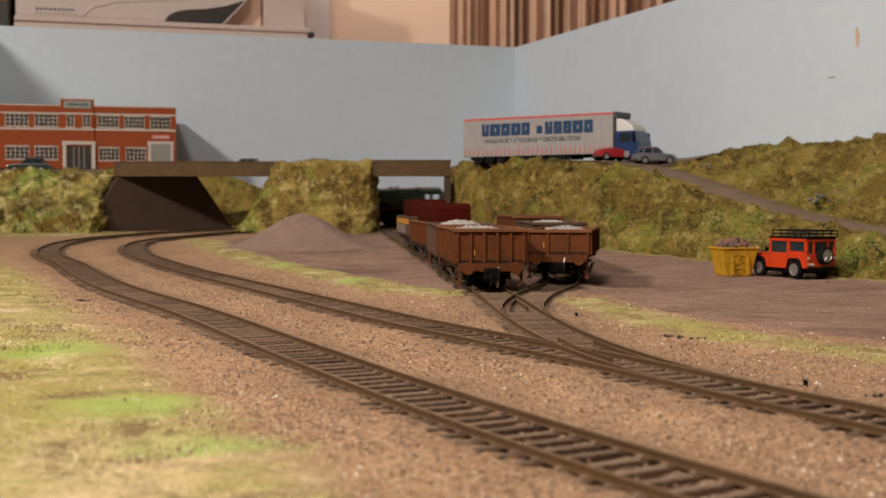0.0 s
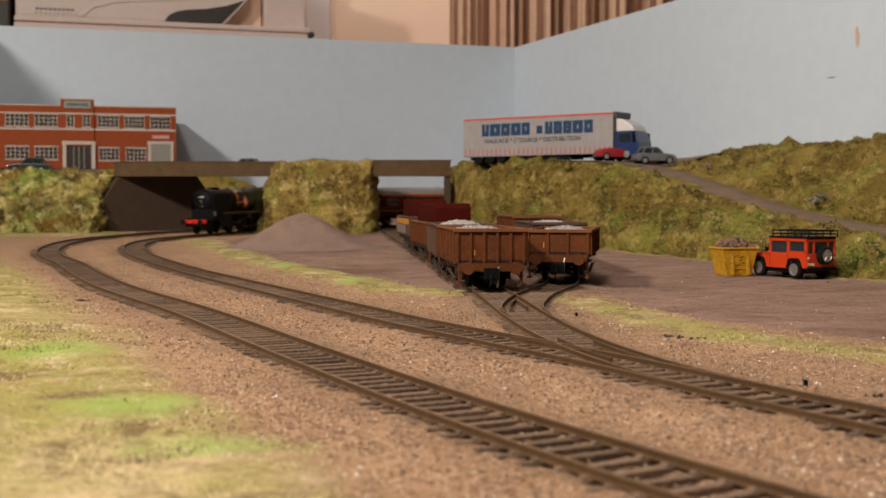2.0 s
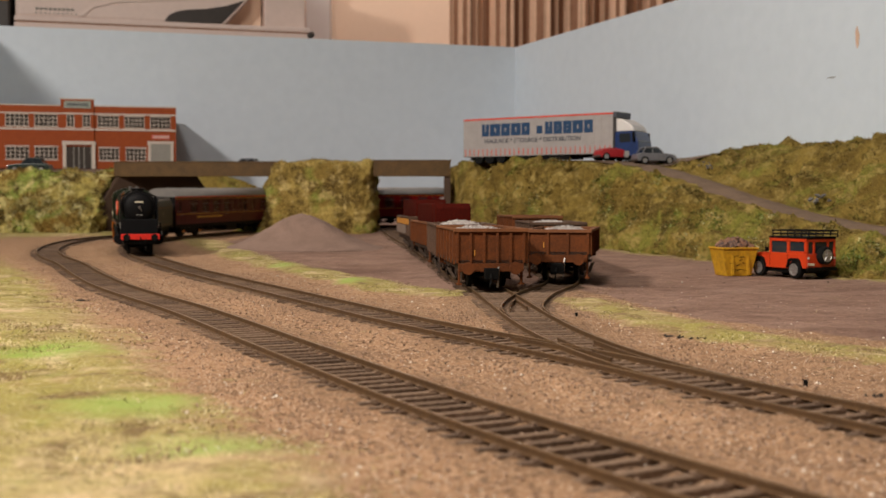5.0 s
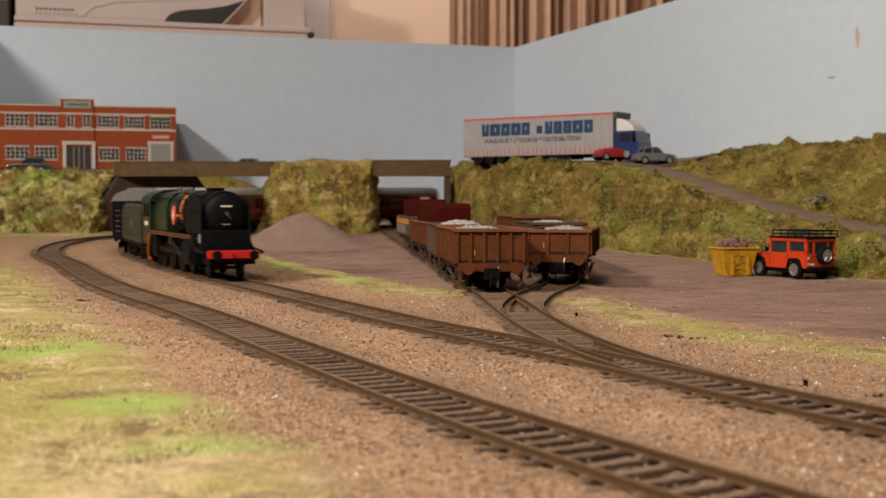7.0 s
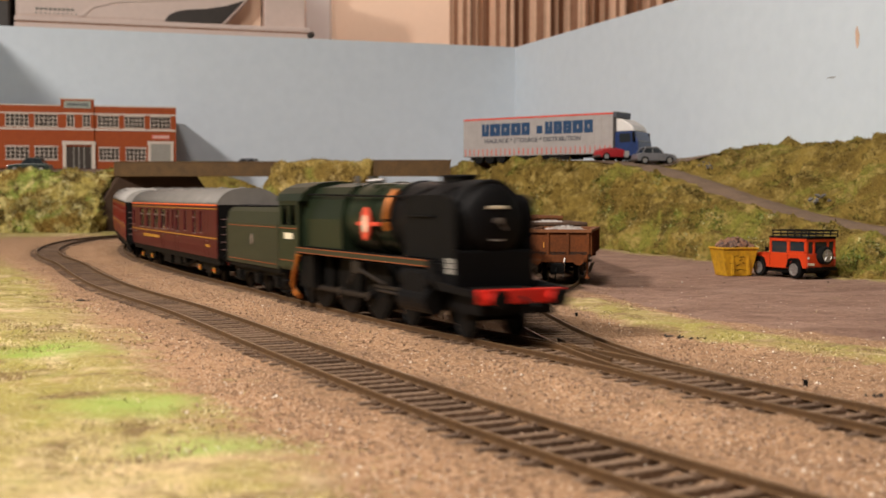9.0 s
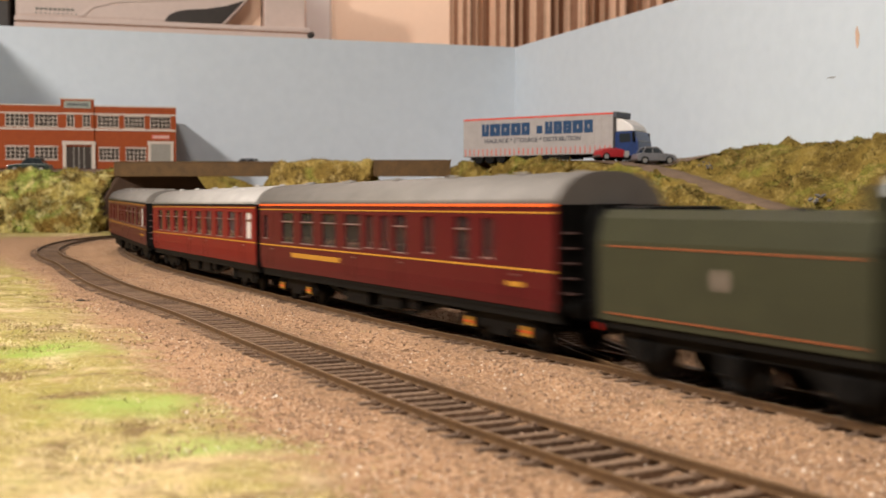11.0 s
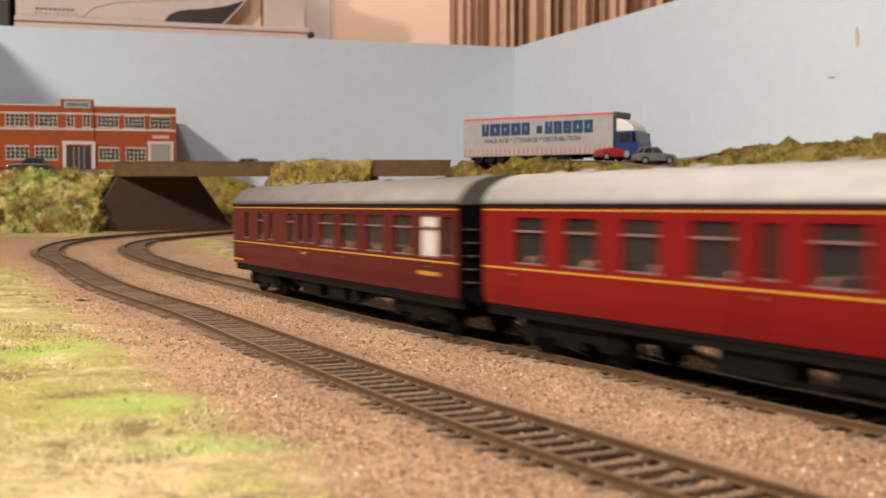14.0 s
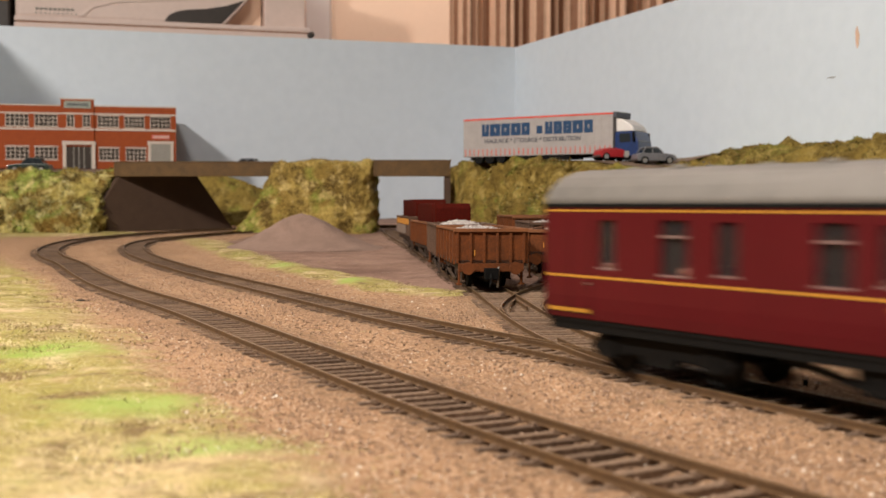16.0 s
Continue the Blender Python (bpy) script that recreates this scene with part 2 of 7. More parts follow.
def ground_mat():
    """Sandy track bed, grey-mauve yard and turf, by two painted masks, with grit at two scales."""
    m, n, l, p = node_mat("scenic_ground")
    co = n.new("ShaderNodeTexCoord")

    def noise_at(scale, detail=4):
        k = n.new("ShaderNodeTexNoise")
        k.inputs["Scale"].default_value, k.inputs["Detail"].default_value, k.inputs["Roughness"].default_value = scale, detail, 0.7
        l.new(co.outputs["Object"], k.inputs["Vector"])
        return k.outputs["Fac"]

    def mixed(f, a, b, lo=0.35, hi=0.65):
        r = n.new("ShaderNodeMapRange")
        r.inputs["From Min"].default_value, r.inputs["From Max"].default_value = lo, hi
        l.new(f, r.inputs["Value"])
        x = n.new("ShaderNodeMix")
        x.data_type = "RGBA"
        for key, v in (("A", a), ("B", b)):
            if isinstance(v, tuple):
                x.inputs[key].default_value = (*v, 1)
            else:
                l.new(v, x.inputs[key])
        l.new(r.outputs["Result"], x.inputs["Factor"])
        return x.outputs["Result"]

    big, mid, grit, grain = noise_at(14), noise_at(90), noise_at(520, 6), noise_at(1250, 3)
    sand = mixed(big, (0.43, 0.252, 0.138), (0.29, 0.167, 0.090))
    sand = mixed(noise_at(55, 5), sand, (0.26, 0.15, 0.09), 0.54, 0.74)
    sand = mixed(grit, sand, (0.095, 0.053, 0.029), 0.48, 0.65)
    sand = mixed(grain, sand, (0.80, 0.58, 0.40), 0.54, 0.66)
    yard = mixed(mid, (0.33, 0.205, 0.152), (0.225, 0.135, 0.100))
    yard = mixed(noise_at(22, 5), yard, (0.36, 0.235, 0.178), 0.46, 0.7)
    yard = mixed(noise_at(9, 4), yard, (0.15, 0.082, 0.060), 0.5, 0.72)
    yard = mixed(grit, yard, (0.06, 0.035, 0.028), 0.50, 0.76)
    yard = mixed(grain, yard, (0.48, 0.34, 0.27), 0.60, 0.78)
    lay = n.new("ShaderNodeAttribute")
    lay.attribute_name = "wear"
    wear = n.new("ShaderNodeSeparateColor")
    l.new(lay.outputs["Color"], wear.inputs["Color"])
    soot = n.new("ShaderNodeMath")
    soot.operation = "MULTIPLY"
    l.new(wear.outputs["Red"], soot.inputs[0])
    l.new(noise_at(45, 5), soot.inputs[1])
    sand = mixed(soot.outputs[0], sand, (0.13, 0.078, 0.045), 0.12, 0.85)
    pale = mixed(wear.outputs["Green"], (0.42, 0.335, 0.135), (0.78, 0.58, 0.34), 0.0, 1.0)
    turf = mixed(noise_at(11), pale, (0.36, 0.31, 0.085), 0.40, 0.56)
    turf = mixed(noise_at(38), turf, (0.70, 0.53, 0.33), 0.52, 0.68)
    turf = mixed(noise_at(21), turf, (0.29, 0.30, 0.065), 0.57, 0.68)
    turf = mixed(noise_at(60, 5), turf, (0.21, 0.135, 0.06), 0.51, 0.66)
    turf = mixed(grit, turf, (0.115, 0.085, 0.028), 0.50, 0.76)
    turf = mixed(grain, turf, (0.80, 0.70, 0.44), 0.57, 0.72)
    at = n.new("ShaderNodeAttribute")
    at.attribute_name = "cover"
    sep = n.new("ShaderNodeSeparateColor")
    l.new(at.outputs["Color"], sep.inputs["Color"])

    rough_edge = n.new("ShaderNodeMath")
    rough_edge.operation, rough_edge.inputs[1].default_value = "MULTIPLY_ADD", 1.1
    l.new(noise_at(34, 4), rough_edge.inputs[0])
    l.new(noise_at(130, 5), rough_edge.inputs[2])

    def ragged(src):
        a = n.new("ShaderNodeMath")
        a.operation = "ADD"
        l.new(rough_edge.outputs[0], a.inputs[0])
        l.new(src, a.inputs[1])
        return a.outputs[0]

    c = mixed(ragged(sep.outputs["Red"]), sand, yard, 1.45, 1.75)
    c = mixed(ragged(sep.outputs["Green"]), c, turf, 1.42, 1.95)
    c = mixed(ragged(sep.outputs["Blue"]), c, mixed(mid, (0.28, 0.43, 0.07), (0.40, 0.48, 0.14)), 1.25, 2.2)
    l.new(c, p.inputs["Base Color"])
    p.inputs["Roughness"].default_value = 0.95
    p.inputs["Specular IOR Level"].default_value = 0.2
    b = n.new("ShaderNodeBump")
    b.inputs["Strength"].default_value, b.inputs["Distance"].default_value = 0.9, 0.0008
    l.new(grit, b.inputs["Height"])
    l.new(b.outputs["Normal"], p.inputs["Normal"])
    return m


GROUND = ground_mat()

# ---- mesh helpers (millimetres in, metres out) ----
def finish(bm, name, material, smooth=False):
    me = bpy.data.meshes.new(name)
    for v in bm.verts:
        v.co *= MM
    if smooth:
        for f in bm.faces:
            f.smooth = True
    bm.to_mesh(me)
    bm.free()
    me.materials.append(material)
    return me


def part(name, bm, material, parent, label="", smooth=False):
    ob = new(name, finish(bm, name, material, smooth))
    ob.parent = parent
    if label:
        ob["label"] = label
    return ob


def thing(name, label, category, at=(0, 0, 0), turn=0.0, group="", kind=""):
    ob = new(name)
    ob.matrix_world = pose(at[0] * MM, at[1] * MM, at[2] * MM, 0, 0, turn)
    return tagged(ob, label, category, group, kind)


def solid(name, bm, material, label, category, group="", kind="", smooth=False):
    return tagged(new(name, finish(bm, name, material, smooth)), label, category, group, kind)


def again(name, mesh, parent, m):
    ob = new(name, mesh)
    ob.parent = parent
    ob.matrix_basis = m
    return ob


def box(bm, x0, x1, y0, y1, z0, z1, m=None, bevel=0.0):
    vs = [bm.verts.new((x, y, z)) for x in (x0, x1) for y in (y0, y1) for z in (z0, z1)]
    fs = [bm.faces.new([vs[i] for i in q]) for q in ((0, 1, 3, 2), (4, 6, 7, 5), (0, 4, 5, 1), (2, 3, 7, 6), (0, 2, 6, 4), (1, 5, 7, 3))]
    if m is not None:
        for v in vs:
            v.co = m @ v.co
    if bevel:
        es = list({e for f in fs for e in f.edges})
        bmesh.ops.bevel(bm, geom=es, offset=bevel, segments=2, affect="EDGES", profile=0.6)
    return vs


def prism(bm, outline, h0, h1, axis="z", bevel=0.0):
    """An outline pushed from h0 to h1 along an axis; outline pairs are (y, z) for x, (x, z) for y, (x, y) for z."""
    put = {"x": lambda a, b, h: (h, a, b), "y": lambda a, b, h: (a, h, b), "z": lambda a, b, h: (a, b, h)}[axis]
    lo = [bm.verts.new(put(a, b, h0)) for a, b in outline]
    hi = [bm.verts.new(put(a, b, h1)) for a, b in outline]
    n = len(outline)
    fs = [bm.faces.new(lo[::-1]), bm.faces.new(hi)]
    fs += [bm.faces.new((lo[i], lo[(i + 1) % n], hi[(i + 1) % n], hi[i])) for i in range(n)]
    bmesh.ops.recalc_face_normals(bm, faces=fs)
    if bevel:
        bmesh.ops.bevel(bm, geom=list({e for f in fs for e in f.edges}), offset=bevel, segments=2, affect="EDGES", profile=0.6)
    return lo + hi


def rod(bm, a, b, r, seg=12, r2=None):
    a, b = Vector(a), Vector(b)
    d = b - a
    m = Matrix.Translation((a + b) / 2) @ d.to_track_quat("Z", "Y").to_matrix().to_4x4()
    bmesh.ops.create_cone(bm, cap_ends=True, segments=seg, radius1=r, radius2=r if r2 is None else r2, depth=d.length, matrix=m)


def lathe(bm, profile, seg=24, m=None):
    """Profile pairs (radius, height) turned round z."""
    m = m or Matrix()
    rings = []
    for r, h in profile:
        rings.append([bm.verts.new(m @ Vector((r * math.cos(2 * math.pi * k / seg), r * math.sin(2 * math.pi * k / seg), h))) for k in range(seg)])
    for a, b in zip(rings, rings[1:]):
        for k in range(seg):
            bm.faces.new((a[k], a[(k + 1) % seg], b[(k + 1) % seg], b[k]))
    bm.faces.new(rings[0][::-1])
    bm.faces.new(rings[-1])


def pipe(bm, points, r, seg=8):
    pts = [Vector(p) for p in points]
    rings = []
    for i, p in enumerate(pts):
        d = (pts[min(i + 1, len(pts) - 1)] - pts[max(i - 1, 0)]).normalized()
        q = d.to_track_quat("Z", "Y")
        rings.append([bm.verts.new(p + q @ Vector((r * math.cos(2 * math.pi * k / seg), r * math.sin(2 * math.pi * k / seg), 0))) for k in range(seg)])
    for a, b in zip(rings, rings[1:]):
        for k in range(seg):
            bm.faces.new((a[k], a[(k + 1) % seg], b[(k + 1) % seg], b[k]))
    bm.faces.new(rings[0][::-1])
    bm.faces.new(rings[-1])


def spline(c, n=24):
    """A centripetal curve through the plan points."""
    c = np.array(c, float)
    p = np.vstack([2 * c[0] - c[1], c, 2 * c[-1] - c[-2]])
    out = []
    for i in range(1, len(p) - 2):
        p0, p1, p2, p3 = p[i - 1:i + 3]
        t1 = np.linalg.norm(p1 - p0) ** 0.5
        t2 = t1 + np.linalg.norm(p2 - p1) ** 0.5
        t3 = t2 + np.linalg.norm(p3 - p2) ** 0.5
        for k in range(n):
            t = t1 + (t2 - t1) * k / n
            a1 = (t1 - t) / t1 * p0 + t / t1 * p1
            a2 = (t2 - t) / (t2 - t1) * p1 + (t - t1) / (t2 - t1) * p2
            a3 = (t3 - t) / (t3 - t2) * p2 + (t - t2) / (t3 - t2) * p3
            b1 = (t2 - t) / t2 * a1 + t / t2 * a2
            b2 = (t3 - t) / (t3 - t1) * a2 + (t - t1) / (t3 - t1) * a3
            out.append((t2 - t) / (t2 - t1) * b1 + (t - t1) / (t2 - t1) * b2)
    out.append(p[-2])
    return np.array(out)


class Line:
    """A track's centre line in plan, with its length along."""

    def __init__(self, ctrl):
        self.p = spline(ctrl)
        self.s = np.r_[0, np.cumsum(np.linalg.norm(np.diff(self.p, axis=0), axis=1))]
        self.end = float(self.s[-1])

    def at(self, s):
        return np.array([np.interp(s, self.s, self.p[:, 0]), np.interp(s, self.s, self.p[:, 1])])

    def way(self, s):
        d = self.at(s + 4) - self.at(s - 4)
        return d / np.linalg.norm(d)


def rise(y):
    """The ground climbs about one in fifty towards the back of the layout."""
    return np.interp(y, [720, 950, 1100, 1250, 1400, 1600, 2000], [0, 3.8, 6.8, 9, 11.5, 15, 22])


# ---- plan ----
TRACK_NEAR = Line([(150, -10), (108, 60), (76, 112), (41, 167), (4, 233), (-49, 342), (-100, 450), (-172, 588), (-262, 793), (-306, 882), (-337, 965), (-357, 1058), (-362, 1140),
                   (-350, 1228), (-320, 1330), (-262, 1425), (-180, 1495), (-80, 1540), (60, 1562), (300, 1568), (1500, 1568)])
TRACK_MAIN = Line([(305, 30), (237, 69), (203, 90), (172, 115), (143, 143), (117, 173), (79, 237), (42, 312), (19.5, 352), (-9.5, 404), (-49, 486), (-106, 606), (-168, 738), (-213, 833), (-252, 930), (-279, 1022), (-288, 1090),
                   (-286, 1150), (-271, 1218), (-252, 1285), (-230, 1345), (-200, 1402), (-138, 1462), (-50, 1500), (60, 1517), (200, 1524), (600, 1524), (1500, 1524)])
SIDING_ONE = Line([(79, 237), (60, 278), (48, 318), (39, 366), (33, 420), (28, 490), (23, 560), (14, 650), (7, 745), (-8, 880), (-23, 1010), (-45, 1180), (-60, 1320), (-68, 1420)])
SIDING_TWO = Line([(33, 420), (33, 470), (45, 540), (62, 600), (70, 660), (70, 740), (62, 850), (50, 1000), (38, 1150)])
RAIL_TOP_Z = 4.0
GROUND_Z = 0.9
BACK_LEFT, BACK_CORNER = (-1150.0, 1620.3), (127.0, 2000.0)
SIDE_END = (127.0 + 195 * 4.2, 2000.0 - 475 * 4.2)
BOARD_TOP = 322.0
FOOT = Line([(8, 1440), (10, 1300), (14, 1243), (60, 1130), (138, 1000), (199, 851), (244, 681), (285, 560), (335, 450), (420, 330), (560, 200), (760, 60)])
CREST_Z = ((0, 92), (140, 92), (200, 92), (320, 90), (380, 88), (440, 81), (500, 66), (560, 51), (620, 39), (680, 31), (740, 26), (800, 23), (940, 18), (1100, 10), (1340, 4), (1640, 3))


def board_wall(name, a, b, z0, z1, thick, material, label, hole=None):
    """A board stood on edge between two plan points, thickened away from the layout, with an opening (from, to, top) along it."""
    a, b = Vector((*a, 0)), Vector((*b, 0))
    d = (b - a).normalized()
    nrm = Vector((-d.y, d.x, 0))
    length = (b - a).length
    bm = bmesh.new()
    m = Matrix(((d.x, nrm.x, 0, a.x), (d.y, nrm.y, 0, a.y), (0, 0, 1, 0), (0, 0, 0, 1)))
    if hole:
        box(bm, 0, hole[0], 0, thick, z0, z1, m)
        box(bm, hole[1], length, 0, thick, z0, z1, m)
        box(bm, hole[0], hole[1], 0, thick, hole[2], z1, m)
    else:
        box(bm, 0, length, 0, thick, z0, z1, m)
    return solid(name, bm, material, label, "backscene board", kind="structure")


def build_setting():
    board_wall("wall_back", BACK_LEFT, BACK_CORNER, -20, BOARD_TOP, 9, BOARD_BLUE_SHADED, "pale blue backscene board behind the factory, its weaker light put into the colour")
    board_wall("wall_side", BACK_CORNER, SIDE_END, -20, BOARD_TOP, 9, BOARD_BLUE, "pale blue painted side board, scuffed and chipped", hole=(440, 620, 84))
    # unseen board added to cast a slanting shade on the back board, its top rising forwards
    bm = bmesh.new()
    prism(bm, [(1230, -20), (1750, -20), (1750, 322), (1690, 325), (1230, 411)], -709, -700, "x")
    solid("shade_board_left", bm, BOARD_BLUE, "unseen pale blue side board, added to cast shade on the back board", "backscene board", kind="structure")
    # peeled chip and scuff on the side board
    d = Vector((195, -475, 0)).normalized()
    nrm = Vector((d.y, -d.x, 0))
    m = Matrix(((d.x, nrm.x, 0, 127), (d.y, nrm.y, 0, 2000), (0, 0, 1, 0), (0, 0, 0, 1)))
    bm = bmesh.new()
    outline = [(837, 222), (839, 213), (842, 217), (843, 228), (841, 233), (839, 238), (836.5, 233)]
    vs = [bm.verts.new(m @ Vector((x, 0.6, z))) for x, z in outline]
    bm.faces.new(vs)
    solid("paint_chip", bm, FLAKE, "peeled chip of bare orange wood in blue paint", "paint chip", kind="structure")
    bm = bmesh.new()
    box(bm, 795, 806, 0.3, 0.8, 186, 187, m)
    solid("scuff", bm, SCRATCH, "short grey scuff on the blue board", "scuff", kind="structure")
    # the room round the layout
    bm = bmesh.new()
    box(bm, -2400, 2300, -1800, 3000, -960, -920)
    solid("floor", bm, CARPET, "brown carpeted room floor", "floor", kind="structure")
    bm = bmesh.new()
    box(bm, -2400, 2300, -1800, 3000, 1500, 1540)
    solid("ceiling", bm, CEILING_LOW_BOUNCE, "unseen ceiling, darkened in colour to cut bounced light", "ceiling", kind="structure")
    # only the north wall shows; the others take the darkened low-bounce colour
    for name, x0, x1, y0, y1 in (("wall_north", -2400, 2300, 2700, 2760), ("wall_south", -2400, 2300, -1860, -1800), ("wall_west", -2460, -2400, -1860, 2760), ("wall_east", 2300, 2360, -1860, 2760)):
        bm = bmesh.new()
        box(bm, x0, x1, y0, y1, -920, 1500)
        solid(name, bm, ROOM_WALL if name == "wall_north" else ROOM_LOW_BOUNCE, "plain painted room wall", "wall", kind="structure")


def covers():
    """Where the yard and the turf lie, as plan functions of arrays."""
    yx = np.array([-260, -215, -190, -112, -66, -24, 2, 16, 30, 60, 80, 101, 144, 300, 900.0])
    yy = np.array([1400, 1060, 985, 800, 712, 606, 570, 600, 630, 590, 560, 436, 372, 250, 120.0])

    def yard(x, y):
        return np.clip((y - np.interp(x, yx, yy)) / 26 + 0.5, 0, 1) * (x > -215)

    def band(x, y, pts, half):
        d = np.full(x.shape, 1e9)
        for (ax, ay), (bx, by) in zip(pts, pts[1:]):
            u = np.clip(((x - ax) * (bx - ax) + (y - ay) * (by - ay)) / ((bx - ax) ** 2 + (by - ay) ** 2), 0, 1)
            d = np.minimum(d, np.hypot(x - ax - u * (bx - ax), y - ay - u * (by - ay)))
        return np.clip((half - d) / (half * 0.7) + 0.35, 0, 1) * (d < half * 1.3)

    def turf(x, y):
        gx = np.interp(y, [0, 120, 185, 220, 289, 387, 520, 667, 900, 1045, 1200], [60, 22, -14, -34, -66, -106, -168, -232, -350, -425, -470])
        g = np.clip((gx - x) / 34 + 0.35, 0, 1)
        g = np.maximum(g, band(x, y, [(-225, 1075), (-190, 985), (-112, 785), (-66, 695), (-24, 590), (0, 560)], 20.0))
        g = np.maximum(g, band(x, y, [(-262, 1180), (-215, 1060), (-190, 990)], 26.0) * 0.9)
        g = np.maximum(g, band(x, y, [(62, 520), (80, 440), (92, 388), (116, 350), (150, 310), (300, 210)], 18.0) * 0.85)
        g = np.maximum(g, band(x, y, [(-400, 1318), (-470, 1290), (-800, 1270)], 74.0))
        g = np.maximum(g, band(x, y, [(14, 1243), (138, 1000), (199, 851), (244, 681), (335, 450)], 12.0) * 0.8)
        return g

    return yard, turf


YARD, TURF = covers()


def build_ground():
    """One sheet for the whole layout, finer near its front."""
    xs = np.unique(np.r_[np.arange(-1300, -420, 30), np.arange(-420, -120, 8), np.arange(-120, 180, 4), np.arange(180, 420, 10), np.arange(420, 1501, 40)])
    ys = np.unique(np.r_[np.arange(-160, 120, 20), np.arange(120, 420, 4), np.arange(420, 760, 7), np.arange(760, 1500, 14), np.arange(1500, 2021, 40)])
    X, Y = np.meshgrid(xs, ys)
    Z = rise(Y)
    near = np.minimum.reduce([np.min(np.hypot(X[..., None] - L.p[None, None, ::2, 0], Y[..., None] - L.p[None, None, ::2, 1]), axis=2) for L in (TRACK_NEAR, TRACK_MAIN, SIDING_ONE, SIDING_TWO)])
    loose = np.clip((near - 16) / 12, 0, 1)
    g = TURF(X, Y)
    wob = np.array([[noise.noise((x * 0.02, y * 0.02, 0.3)) * 1.1 + noise.noise((x * 0.09, y * 0.09, 7.3)) * 0.7 for x in xs] for y in ys])
    fill = np.array([[noise.noise((x * 0.045, y * 0.045, 3.1)) + 0.7 * noise.noise((x * 0.16, y * 0.16, 5.1)) for x in xs] for y in ys])
    Z = Z + GROUND_Z + loose * (wob * (0.6 + g) + g * 1.2) + 0.7 * np.clip((near - 10.5) / 3, 0, 1) * np.clip((34 - near) / 14, 0, 1) + np.where(near < 8.5, 0.3 * fill - 0.15, 1.0 + 0.9 * fill) * np.clip((17 - near) / 4, 0, 1)
    w, h = len(xs), len(ys)
    verts = np.stack([X, Y, Z], axis=-1).reshape(-1, 3) * MM
    idx = np.arange(w * h).reshape(h, w)
    faces = np.stack([idx[:-1, :-1], idx[:-1, 1:], idx[1:, 1:], idx[1:, :-1]], axis=-1).reshape(-1, 4)
    me = bpy.data.meshes.new("ground")
    me.from_pydata(verts.tolist(), [], faces.tolist())
    at = me.color_attributes.new("cover", "FLOAT_COLOR", "POINT")
    lush = np.zeros_like(X)
    for px, py, rx, ry in ((-68, 246, 17, 15), (-42, 208, 15, 12), (-120, 340, 20, 22), (-112, 790, 9, 34), (-52, 650, 8, 26)):
        lush = np.maximum(lush, 1.1 * np.exp(-((X - px) / rx) ** 2 - ((Y - py) / ry) ** 2))
    col = np.stack([YARD(X, Y), g, lush, np.ones_like(X)], axis=-1).reshape(-1)
    at.data.foreach_set("color", col.astype(np.float32))
    worn = me.color_attributes.new("wear", "FLOAT_COLOR", "POINT")
    dry = 0.85 * np.clip((245 - Y) / 80, 0, 1)
    col = np.stack([np.exp(-(near / 24) ** 2), dry, np.zeros_like(X), np.ones_like(X)], axis=-1).reshape(-1)
    worn.data.foreach_set("color", col.astype(np.float32))
    me.polygons.foreach_set("use_smooth", np.ones(len(me.polygons), bool))
    me.materials.append(GROUND)
    tagged(new("ground", me), "sandy scenic ground with turf patches and a grey-mauve yard", "ground", kind="structure")
    bm = bmesh.new()
    box(bm, -1300, 1500, -160, 2020, -32, -14)
    solid("baseboard", bm, BOARD_EDGE, "plywood baseboard under the model railway", "baseboard", kind="structure")
    # trestle legs down to the floor
    for x in (-1200, 0, 1400):
        for y in (-60, 1900):
            bm = bmesh.new()
            box(bm, x - 22, x + 22, y - 22, y + 22, -920, -32)
            solid("trestle_leg", bm, BOARD_EDGE, "plain timber leg under the baseboard", "leg", "baseboard legs", kind="structure")


# ---- track ----
def sweep(bm, line, s0, s1, off, profile, step=12.0, lift=0.0):
    """A rail: a profile of (across, up) pairs drawn along a line, off to its right."""
    rings = []
    for s in np.arange(s0, s1 + step * 0.5, step):
        s = min(s, s1)
        p, d = line.at(s), line.way(s)
        r = np.array([d[1], -d[0]])
        z = rise(p[1]) + lift
        rings.append([bm.verts.new((p[0] + r[0] * (off + a), p[1] + r[1] * (off + a), z + u)) for a, u in profile])
    k = len(profile)
    for a, b in zip(rings, rings[1:]):
        for i in range(k):
            bm.faces.new((a[i], a[(i + 1) % k], b[(i + 1) % k], b[i]))
    bm.faces.new(rings[0])
    bm.faces.new(rings[-1][::-1])
    bmesh.ops.recalc_face_normals(bm, faces=bm.faces[:])


RAIL_PROFILE = [(-0.55, 2.35), (0.55, 2.35), (0.55, 2.5), (0.18, 2.65), (0.18, 3.4), (0.34, 3.5), (0.34, 4.0), (-0.34, 4.0), (-0.34, 3.5), (-0.18, 3.4), (-0.18, 2.65), (-0.55, 2.5)]
GAUGE = 17.2


def sleeper_mesh(length, seed):
    rnd = random.Random(seed)
    bm = bmesh.new()
    box(bm, -length / 2, length / 2, -1.15, 1.15, 0.4, 2.4, bevel=0.25)
    for side in (-1, 1):
        for e in (-1, 1):
            box(bm, side * GAUGE / 2 + e * 1.5 - 0.6, side * GAUGE / 2 + e * 1.5 + 0.6, -0.65, 0.65, 2.35, 2.8)
    for v in bm.verts:
        v.co.x += rnd.uniform(-0.12, 0.12)
        v.co.z += rnd.uniform(-0.06, 0.06)
    return finish(bm, "sleeper", SLEEPER)


